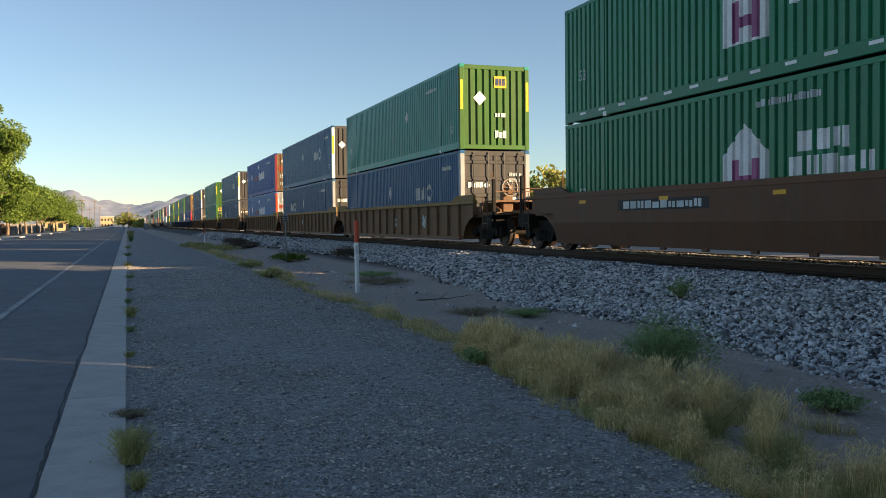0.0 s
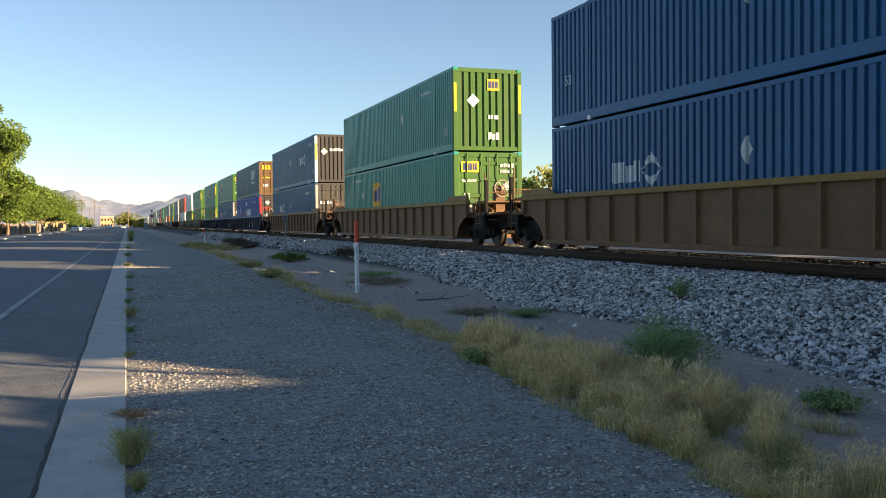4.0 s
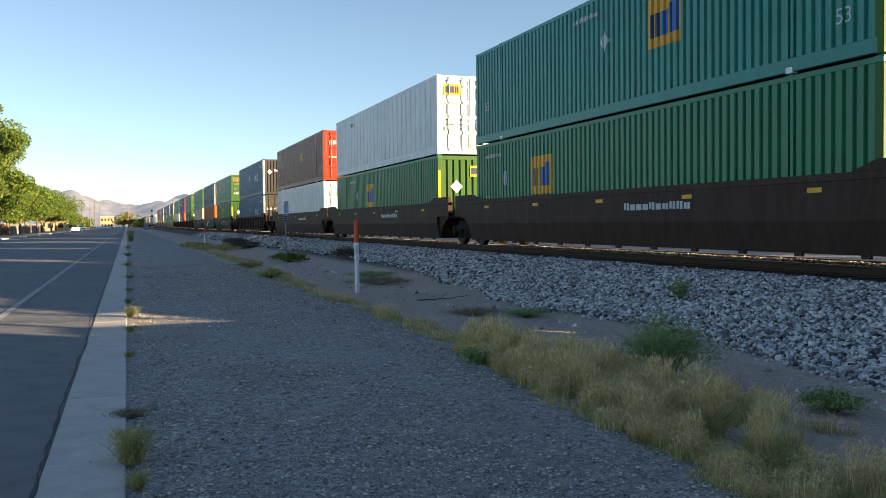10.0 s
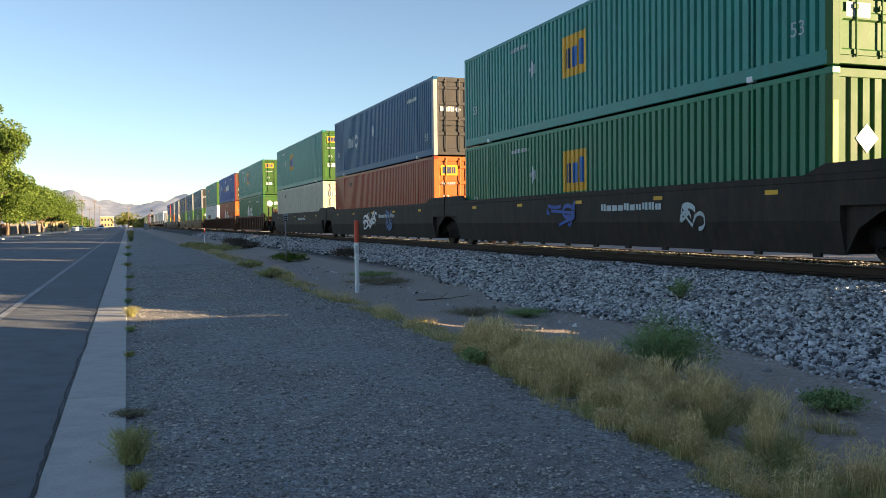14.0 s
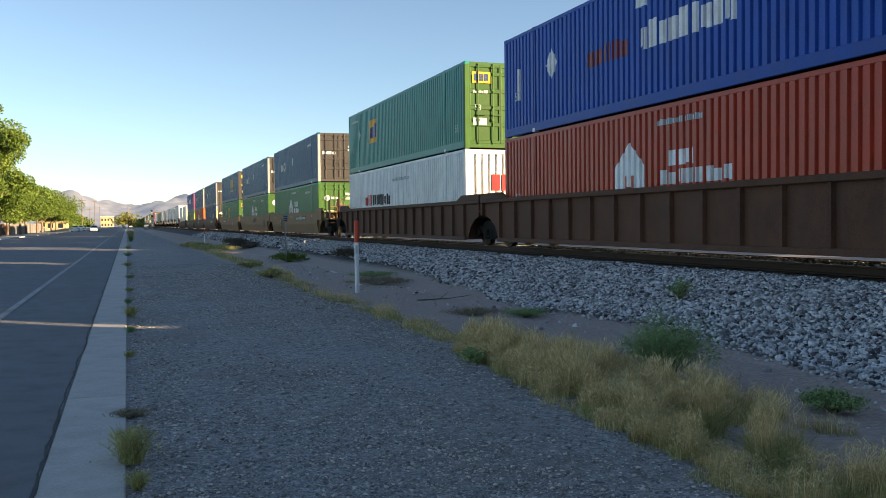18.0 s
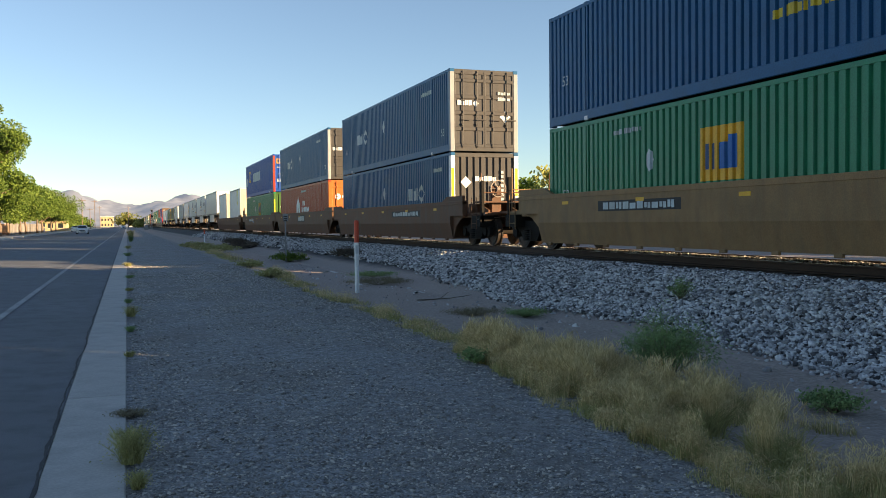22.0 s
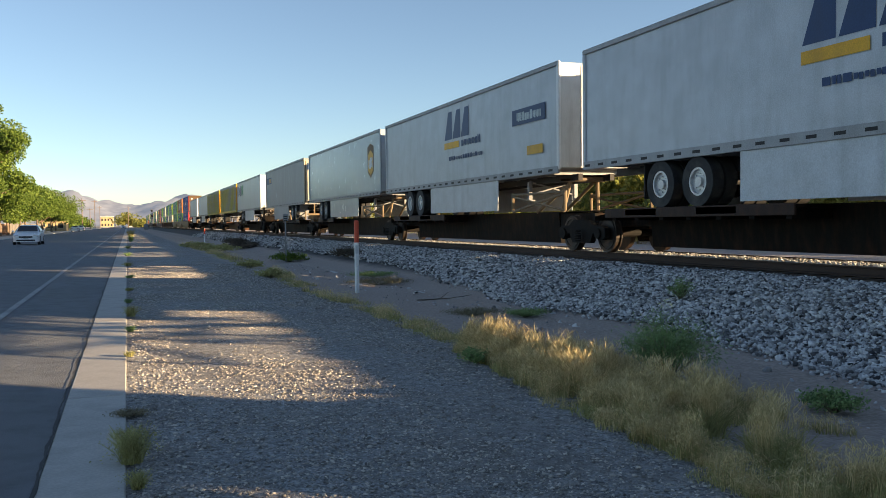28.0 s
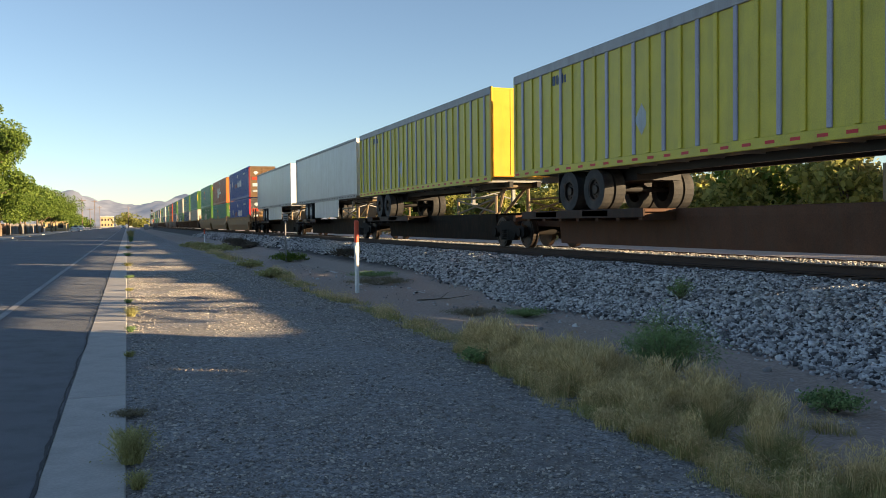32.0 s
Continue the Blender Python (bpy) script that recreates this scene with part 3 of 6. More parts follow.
def brake_wheel():
    b = Build()
    b.ring((0, 0), 0.28, 0.25, -0.02, 0.02, "y", 18)
    for i in range(6):
        a = i * math.pi / 3
        b.rod((0, 0, 0), (0.26 * math.cos(a), 0.0, 0.26 * math.sin(a)), 0.012, 5)
    b.cyl((0, 0), 0.05, -0.04, 0.12, "y", 10)
    return b


def end_gear(host, pm, y, facing, brake):
    """Open platform, grab irons, coupler and hoses at one end of a car; facing -1 towards smaller y."""
    f = facing
    part("end_platform", Build().cbox(-1.25, 1.25, min(y, y + f * 1.2), max(y, y + f * 1.2), 0.98, 1.08, 0.01), pm, host)
    part("crossover_step", Build().cbox(-0.75, 0.75, min(y + f * 1.22, y + f * 1.8), max(y + f * 1.22, y + f * 1.8), 1.04, 1.12, 0.01), pm, host)
    part("draft_sill", Build().cbox(-0.35, 0.35, min(y - f * 1.2, y + f * 1.35), max(y - f * 1.2, y + f * 1.35), 0.60, 0.98, 0.02), pm, host)
    cp = part("coupler", Build().cbox(-0.10, 0.10, min(y + f * 1.2, y + f * 1.95), max(y + f * 1.2, y + f * 1.95), 0.72, 0.98, 0.03), CAST, host, "greasy cast coupler")
    part("knuckle", Build().prism([(-0.20, 0), (-0.16, 0.22), (0.02, 0.30), (0.20, 0.16), (0.16, 0.0)], 0.70, 1.0, "z"), CAST, cp, at=(0, y + f * 1.85 if f > 0 else y - 2.1, 0))
    part("uncoupling_lever", Build().rod((-1.4, y + f * 0.92, 0.86), (0.1, y + f * 1.25, 1.0), 0.014), STEEL, host)
    part("air_hose", Build().rod((-0.42, y + f * 1.3, 0.72), (-0.36, y + f * 1.8, 0.38), 0.03, 8), HOSE, host)
    for x in (-1.36, 1.36):
        part("ladder", kept("ladder3", lambda: ladder(3, 0.40)), pm, host, at=(x, y + f * 0.55, 0.55))
        part("grab_post", kept("grab_post", lambda: Build().rod((0, 0, 0), (0, 0, 1.3), 0.02)), pm, host, at=(x * 0.9, y + f * 0.85, 1.05))
    part("grab_rail", Build().rod((-1.22, y + f * 0.85, 1.72), (1.22, y + f * 0.85, 1.72), 0.018), pm, host)
    part("walkway_frame", Build().box(-1.2, 1.2, min(y + f * 0.1, y + f * 0.8), max(y + f * 0.1, y + f * 0.8), 1.40, 1.45), pm, host)
    part("end_beam", Build().cbox(-1.34, 1.34, min(y + f * 0.02, y + f * 0.16), max(y + f * 0.02, y + f * 0.16), 1.08, 1.38, 0.015), pm, host)
    for x in (-0.95, 0.0, 0.95):
        part("beam_bracket", kept("beam_bracket", lambda: Build().prism([(-0.05, 1.08), (0.70, 1.08), (0.70, 1.16), (-0.05, 1.36)], -0.03, 0.03, "x")), pm, host, at=(x, y + f * 0.16, 0), turn=(0, 0, 0 if f > 0 else 180))
    part("stake", Build().cbox(-1.30, -1.20, min(y + f * 0.95, y + f * 1.05), max(y + f * 0.95, y + f * 1.05), 0.75, 2.10, 0.01), CAST, host)
    part("side_step", Build().cbox(-1.36, -0.7, min(y + f * 0.3, y + f * 1.05), max(y + f * 0.3, y + f * 1.05), 0.62, 0.98, 0.015), CAST, host)
    if brake:
        part("brake_stand", Build().cbox(-0.75, -0.40, y + f * 0.45 - 0.12, y + f * 0.45 + 0.12, 1.08, 1.95, 0.02), pm, host)
        part("brake_wheel", kept("brake_wheel", brake_wheel), STEEL, host, at=(-0.58, y + f * 0.75, 1.85), turn=(0, 0, 0))
        part("brake_cylinder", Build().cyl((0.45, 1.28), 0.17, y + f * 0.4 - 0.3, y + f * 0.4 + 0.3, "y", 12), CAST, host)


SILL_X, SILL_TOP, SILL_LOW = 1.47, 1.46, 0.20


def side_slab(smooth, lo=-1.55, hi=LONG + 1.55):
    """Side of a well between its ends, with the arched cut-outs above the trucks."""
    b = Build()
    arch = [(lo, 1.02), (lo + 0.15, 0.98), (lo + 0.55, 0.86), (lo + 0.95, 0.62), (lo + 1.2, SILL_LOW)]
    arch2 = [(hi + lo - y, z) for y, z in reversed(arch)]
    if smooth:
        # upper face upright, lower face drawn in
        b.prism(arch + arch2 + [(hi, SILL_TOP + 0.02), (lo, SILL_TOP + 0.02)], -SILL_X + 0.125, -SILL_X + 0.165, "x")
        b.prism([(-SILL_X, 0.74), (-SILL_X, SILL_TOP), (-SILL_X + 0.125, SILL_TOP), (-SILL_X + 0.125, SILL_LOW), (-SILL_X + 0.11, SILL_LOW)], lo + 1.2, hi - 1.2, "y")
        b.prism([(-SILL_X, 0.98), (-SILL_X, SILL_TOP), (-SILL_X + 0.125, SILL_TOP), (-SILL_X + 0.125, 0.98)], lo, lo + 1.2, "y")
        b.prism([(-SILL_X, 0.98), (-SILL_X, SILL_TOP), (-SILL_X + 0.125, SILL_TOP), (-SILL_X + 0.125, 0.98)], hi - 1.2, hi, "y")
    else:
        b.prism(arch + arch2 + [(hi, SILL_TOP - 0.05), (lo, SILL_TOP - 0.05)], -SILL_X + 0.10, -SILL_X + 0.13, "x")
        b.cbox(-SILL_X, -SILL_X + 0.098, lo + 1.25, hi - 1.25, SILL_LOW - 0.02, SILL_LOW + 0.10, 0.012)
    return b


def top_chord(lo=-1.55, hi=LONG + 1.55):
    return Build().cbox(-SILL_X - 0.01, -SILL_X + 0.16, lo, hi, SILL_TOP - 0.10, SILL_TOP + 0.03, 0.015)


def scribble(y, z, w, h, seed, n=5):
    """Loose spray strokes inside a w by h patch, as thin slices."""
    r = random.Random(seed)
    out = []
    for k in range(n):
        ya, za = y + (r.random() - 0.5) * w, z + (r.random() - 0.5) * h * 0.5
        ang, cur = r.random() * 6.28, (r.random() - 0.5) * 1.3
        t = 0.03 + 0.03 * r.random()
        for i in range(9):
            yb, zb = ya + 0.11 * w * math.cos(ang), za + 0.16 * h * math.sin(ang)
            if abs(zb - z) > h / 2 or abs(yb - y) > w / 2:
                ang += 2.0
                continue
            (p, u), (q, v) = sorted(((ya, za), (yb, zb)))
            if q - p < 0.03:
                q = p + 0.04
            out.append((p, q, u - t, v - t, u + t, v + t))
            ya, za = yb, zb
            ang += cur
    return out


def well_car(y, paint_key, smooth, first, last, brake=True, chord=None, size=LONG, marks=(), detail=2):
    """One well unit; y is the near end of its load when the clip starts."""
    kind = "smooth-sided" if smooth else "rib-sided"
    tone = {"ribcar": "weathered brown", "redcar": "rusty red-brown", "darkcar": "dark brown", "blackcar": "black", "navycar": "dark navy", "tancar": "faded tan", "browncar": "brown"}[paint_key]
    c = thing("well_car", "%s %s double-stack rail well car on the track" % (tone, kind), "rail car", (TRACK_X, y, RAIL_Z), "well cars of the train")
    pm = P[paint_key]
    lo, hi = -1.55, size + 1.55
    for s in (-1, 1):
        sill = part("side_sill", kept("side_slab_%s_%.1f" % (smooth, size), lambda: side_slab(smooth, lo, hi)), pm, c, at=(0, 0 if s < 0 else size, 0), turn=(0, 0, 0 if s < 0 else 180))
        part("top_chord", kept("top_chord_%.1f" % size, lambda: top_chord(lo, hi)), P[chord] if chord else pm, sill)
        if not smooth:
            n = 16
            for i in range(n if s < 0 and detail > 1 else 0):
                part("rib", kept("rib", lambda: Build().prism([(-SILL_X + 0.098, -0.05), (-SILL_X + 0.098, 0.05), (-SILL_X + 0.01, 0.035), (-SILL_X + 0.01, -0.035)], SILL_LOW + 0.10, SILL_TOP - 0.10, "z")), pm, sill,
                     at=(0, -0.15 + i * (size + 0.3) / (n - 1), 0))
            if detail < 2 and s < 0:
                ribs = Build()
                for i in range(n):
                    ribs.box(-SILL_X + 0.01, -SILL_X + 0.098, -0.19 + i * (size + 0.3) / (n - 1), -0.11 + i * (size + 0.3) / (n - 1), SILL_LOW + 0.10, SILL_TOP - 0.10)
                tagged(part("rib_row", ribs, pm, sill), kind="stuff")
            for k in (lo + 0.06, hi - 0.06):
                part("end_stiffener", kept("end_stiffener", lambda: Build().cbox(-SILL_X, -SILL_X + 0.12, -0.06, 0.06, 0.98, SILL_TOP - 0.1, 0.01)), pm, sill, at=(0, k, 0))
        else:
            for k in range(12 if s < 0 and detail > 1 else 0):
                part("jacking_pad", kept("jacking_pad", lambda: Build().cbox(-0.05, 0.02, -0.09, 0.09, SILL_LOW - 0.05, SILL_LOW + 0.02, 0.008)), pm, sill, at=(-SILL_X + 0.1, 0.2 + k * (size - 0.4) / 11, 0))
        # raised caps where the sill runs out over the trucks
        for k, d in ((lo, 1), (hi, -1)):
            part("end_cap", kept("end_cap_%d" % d, lambda: Build().prism([(0, SILL_TOP + 0.032), (0, SILL_TOP + 0.20), (d * 1.5, SILL_TOP + 0.20), (d * 2.0, SILL_TOP + 0.032)], -SILL_X, -SILL_X + 0.10, "x")), P[chord] if chord else pm, sill, at=(0, k, 0))
    part("well_floor", kept("well_floor_%.1f" % size, lambda: Build().box(-SILL_X + 0.14, SILL_X - 0.14, 0.0, size, SILL_LOW, 0.331)), pm, c)
    for k, d in ((0.0, -1), (size, 1)):
        part("bulkhead", Build().box(-SILL_X + 0.14, SILL_X - 0.14, min(k + d * 0.10, k + d * 0.22), max(k + d * 0.10, k + d * 0.22), SILL_LOW, 1.05), pm, c)
        part("body_bolster", Build().cbox(-1.25, 1.25, min(k + d * 0.22, k + d * 1.9), max(k + d * 0.22, k + d * 1.9), 0.92, 1.06, 0.02), pm, c)
    for yy in ((-1.72,) if first else ()) + (size + 1.72,):
        add_truck(c, yy)
    if first:
        end_gear(c, pm, -1.75, -1, brake)
    if last:
        end_gear(c, pm, size + 1.75, 1, not brake)
    if not first:
        part("articulation_plate", Build().cbox(-0.9, 0.9, -1.95, -1.5, 1.0, 1.12, 0.02), pm, c)
        part("step_board", Build().box(-1.45, -1.05, -1.9, -1.55, 1.10, 1.14), pm, c)
    plane = -SILL_X if smooth else -SILL_X + 0.10
    for i, (m, shapes) in enumerate(marks):
        face = plane - 0.004 - 0.004 * i
        for group in clusters(shapes, 0.3):
            b = Build()
            for k, (y0, y1, a0, a1, c0, c1) in enumerate(group):
                x = face - 0.0006 * k
                b.add([(x, y0, a0), (x, y0, c0), (x, y1, c1), (x, y1, a1)], [(0, 1, 2, 3)])
            part("marking", b, P[m], c)
    if smooth:
        for k in range(5):
            part("reflector", kept("reflector", lambda: Build().box(-SILL_X - 0.006, -SILL_X, -0.16, 0.16, 1.20, 1.28)), P["amber"], c, at=(0, 1.2 + k * (size - 2.4) / 4, 0))
    MOVERS.append((c, TRACK_X, y, RAIL_Z))
    return c


# ---------------------------------------------------------------- the trailers
def road_wheel():
    b = Build()
    b.ring((0, 0), 0.50, 0.29, -0.13, 0.13, "x", 26)
    return b


def road_rim():
    b = Build()
    b.ring((0, 0), 0.288, 0.245, -0.12, 0.12, "x", 22)
    b.ring((0, 0), 0.25, 0.09, -0.055, -0.035, "x", 22)
    b.cyl((0, 0), 0.10, -0.11, -0.03, "x", 12)
    for i in range(8):
        a = i * math.pi / 4
        b.cyl((0.165 * math.cos(a), 0.165 * math.sin(a)), 0.016, -0.085, -0.05, "x", 6)
    return b


def trailer(y, color, size=16.15, nose_near=True, ribs=False, skirt=True, bottom=2.03, top=4.97, logo="", label="", end_color=None, gear=True):
    """A road trailer on a spine car. Heights are over the rail."""
    c = thing("road_trailer", label, "trailer", (TRACK_X, y, RAIL_Z), "trailers on the train")
    pm, em = P[color], P[end_color or color]
    w = HALF
    box = part("body", Build().prism([(-w + 0.02, bottom + 0.18), (-w + 0.02, top - 0.10), (-w + 0.08, top - 0.02), (w - 0.08, top - 0.02), (w - 0.02, top - 0.10), (w - 0.02, bottom + 0.18)], 0.06, size - 0.06, "y"), pm, c)
    for s in (-1, 1):
        part("bottom_rail", Build().cbox(s * w - 0.03, s * w + 0.03, 0, size, bottom, bottom + 0.20, 0.01), P["grey"] if not ribs else pm, c)
        part("top_rail", Build().cbox(s * w - 0.03, s * w + 0.025, 0, size, top - (0.24 if ribs else 0.12), top, 0.012), P["grey"], c)
        for k in (0.03, size - 0.03):
            part("corner_post", Build().cbox(s * w - 0.06 if s > 0 else s * w - 0.02, s * w + 0.02 if s > 0 else s * w + 0.06, k - 0.07, k + 0.07, bottom + 0.1, top, 0.02), em if (k < 1) else pm, c)
        if ribs:
            n = 27
            for i in range(n):
                part("rib", kept("trailer_rib_%.1f_%.1f" % (bottom, top), lambda: Build().cbox(-0.022, 0.022, -0.06, 0.06, bottom + 0.21, top - 0.13, 0.012)), P["lavender"] if i % 2 == 0 else pm, c, at=(s * (w - 0.005), 0.55 + i * (size - 1.1) / (n - 1), 0))
    # marker strip along the lower rail
    n = int(size / 0.62)
    stripe = Build()
    for i in range(n):
        stripe.box(-w - 0.034, -w - 0.031, 0.3 + i * 0.62, 0.3 + i * 0.62 + 0.24, bottom + 0.07, bottom + 0.13)
    part("reflector_strip", stripe, P["red"] if ribs else P["black"], c)
    # near end
    if nose_near:
        part("nose_panel", Build().cbox(-w + 0.04, w - 0.04, 0.0, 0.05, bottom + 0.15, top - 0.05, 0.015), em, c)
        for x in (-0.62, 0.0, 0.62):
            part("nose_seam", Build().box(x - 0.02, x + 0.02, -0.012, 0.0, bottom + 0.2, top - 0.1), em, c)
    else:
        for s in (-1, 1):
            d = part("door", Build().box(-w + 0.09 if s < 0 else 0.01, -0.01 if s < 0 else w - 0.09, 0.0, 0.05, bottom + 0.22, top - 0.12), em, c)
            for xr in (0.35, 0.85):
                part("lock_rod", Build().rod((s * xr, -0.025, bottom + 0.15), (s * xr, -0.025, top - 0.1), 0.02, 8), em, d)
            part("hinge_strip", Build().box(s * (w - 0.10) - 0.015, s * (w - 0.10) + 0.015, -0.014, 0.0, bottom + 0.3, top - 0.2), P["tan"], d)
            part("stain_plate", Build().box(s * 0.62 - 0.24, s * 0.62 + 0.24, -0.006, -0.001, bottom + 0.45, bottom + 0.8), P["tan"], d)
        part("marking", Build().box(-1.08, -0.12, -0.008, -0.002, top - 0.75, top - 0.35), P["ink"], c)
        for k in range(3):
            part("marking", Build().box(-0.98 + k * 0.27, -0.78 + k * 0.27, -0.014, -0.009, top - 0.68, top - 0.42), P["amber"], c)
        part("bumper", Build().cbox(-1.1, 1.1, -0.05, 0.08, 1.30, 1.43, 0.02).box(-0.7, -0.62, -0.02, 0.06, 1.43, bottom).box(0.62, 0.7, -0.02, 0.06, 1.43, bottom), P["tan"], c)
    part("frame_rail", Build().box(-0.55, -0.42, 0.3, size - 0.3, bottom - 0.16, bottom + 0.02).box(0.42, 0.55, 0.3, size - 0.3, bottom - 0.16, bottom + 0.02), P["black"], c)
    for i in range(int(size / 1.2)):
        part("cross_member", kept("cross_member_%.2f" % bottom, lambda: Build().box(-w + 0.05, w - 0.05, 0, 0.06, bottom - 0.01, bottom + 0.10)), P["grey"], c, at=(0, 0.4 + i * 1.2, 0))
    def along(v):
        return size - v if nose_near else v
    if gear:
        # tandem at the tail
        for k in (3.23, 4.52):
            yy = along(k)
            for s in (-1, 1):
                for o in (0.0, 0.32):
                    t = part("tyre", kept("road_wheel", road_wheel), RUBBER, c, at=(s * (w - 0.16 - o), yy, 1.07 + 0.47))
                    if o == 0.0:
                        part("rim", kept("road_rim", road_rim), WHEEL if ribs else ALLOY, t, turn=(0, 0, 180 if s > 0 else 0))
            part("axle", Build().cyl((yy, 1.54), 0.07, -0.8, 0.8, "x", 10), P["black"], c)
        part("slider", Build().box(-0.62, 0.62, min(along(2.4), along(5.4)), max(along(2.4), along(5.4)), bottom - 0.30, bottom - 0.14), P["black"], c)
        for s in (-1, 1):
            part("mud_flap", Build().box(s * 0.85 - 0.3, s * 0.85 + 0.3, along(2.45) - 0.01, along(2.45) + 0.01, 1.25, bottom), P["black"] if not logo == "grey" else P["grey"], c)
        # landing legs
        for s in (-1, 1):
            part("landing_leg", Build().cbox(s * 0.75 - 0.06, s * 0.75 + 0.06, along(size - 2.9) - 0.06, along(size - 2.9) + 0.06, 1.40, bottom - 0.1, 0.01).box(s * 0.75 - 0.12, s * 0.75 + 0.12, along(size - 2.9) - 0.12, along(size - 2.9) + 0.12, 1.37, 1.41), P["grey"], c)
        part("leg_brace", Build().rod((-0.75, along(size - 2.9), 1.55), (0.75, along(size - 2.9), 1.95), 0.025).rod((0.75, along(size - 2.9), 1.55), (-0.75, along(size - 2.9), 1.95), 0.025), P["grey"], c)
    if skirt:
        a, b2 = sorted((along(5.85), along(size - 4.0)))
        for s in (-1, 1):
            part("side_skirt", Build().prism([(a, bottom), (b2, bottom), (b2 - 0.5 * (1 if nose_near else 0) + 0.0, 1.11), (a + 0.12, 1.11)] if not nose_near else [(a, bottom), (b2, bottom), (b2, 1.11), (a + 0.06, 1.11)], s * (w - 0.02) - 0.012, s * (w - 0.02) + 0.012, "x"), pm, c)
    layers = []
    def flat(m, shapes):
        b = Build()
        layers.append(m)
        x = -w + 0.018 - 0.004 * len(layers)
        for y0, y1, a0, a1, c0, c1 in shapes:
            b.add([(x, y0, a0), (x, y0, c0), (x, y1, c1), (x, y1, a1)], [(0, 1, 2, 3)])
        part("marking", b, P[m], c)
    if logo == "abf":
        for k in range(3):
            q = 8.62 - k * 0.80
            flat("ink", [(q - 0.62, q - 0.26, 3.66, 3.66, 4.62, 4.62), (q - 0.26, q + 0.12, 3.66, 3.66, 4.62, 3.66)])
        flat("amber", [(7.3, 8.75, 3.34, 3.34, 3.56, 3.56)])
        flat("ink", word(5.4, 7.1, 3.34, 3.6, 7, 51))
        flat("ink", word(5.2, 8.3, 2.92, 3.06, 14, 52))
        flat("ink", bar(0.75, 2.9, 3.55, 4.0))
        flat("pale", word(1.0, 2.6, 3.65, 3.9, 9, 53))
        flat("amber", bar(0.9, 1.9, 2.65, 2.9))
    elif logo == "ups":
        k = 1.7
        flat("brown", [(k - 0.55, k, 3.15, 2.85, 4.3, 4.45), (k, k + 0.55, 2.85, 3.15, 4.45, 4.3)])
        flat("amber", [(k - 0.45, k, 3.22, 2.98, 3.95, 4.15), (k, k + 0.45, 2.98, 3.22, 4.15, 3.95)])
        flat("mark", word(k - 0.36, k + 0.36, 3.3, 3.8, 3, 61))
    elif logo == "upspup":
        k = 2.6
        flat("sulphur", [(k - 0.55, k, 3.0, 2.7, 4.15, 4.3), (k, k + 0.55, 2.7, 3.0, 4.3, 4.15)])
        flat("mark", word(k - 0.42, k + 0.42, 3.1, 3.7, 3, 61))
    elif logo == "fedex":
        flat("plum", word(13.2, 15.6, 3.55, 4.55, 3, 71))
        flat("leaf", word(11.6, 13.1, 3.55, 4.55, 2, 72))
        flat("pale", word(12.4, 13.4, 3.25, 3.45, 6, 73))
    elif logo == "grey":
        flat("ink", bar(13.4, 15.8, 3.9, 4.4))
        flat("amber", word(13.6, 14.5, 3.98, 4.3, 3, 71))
        flat("pale", diamond(11.0, 2.9, 0.25, 0.8))
    elif logo == "yellow":
        flat("ink", word(13.0, 13.9, 4.35, 4.6, 6, 74))
        flat("pale", diamond(9.5, 3.0, 0.35, 0.8))
    MOVERS.append((c, TRACK_X, y, RAIL_Z))
    return c


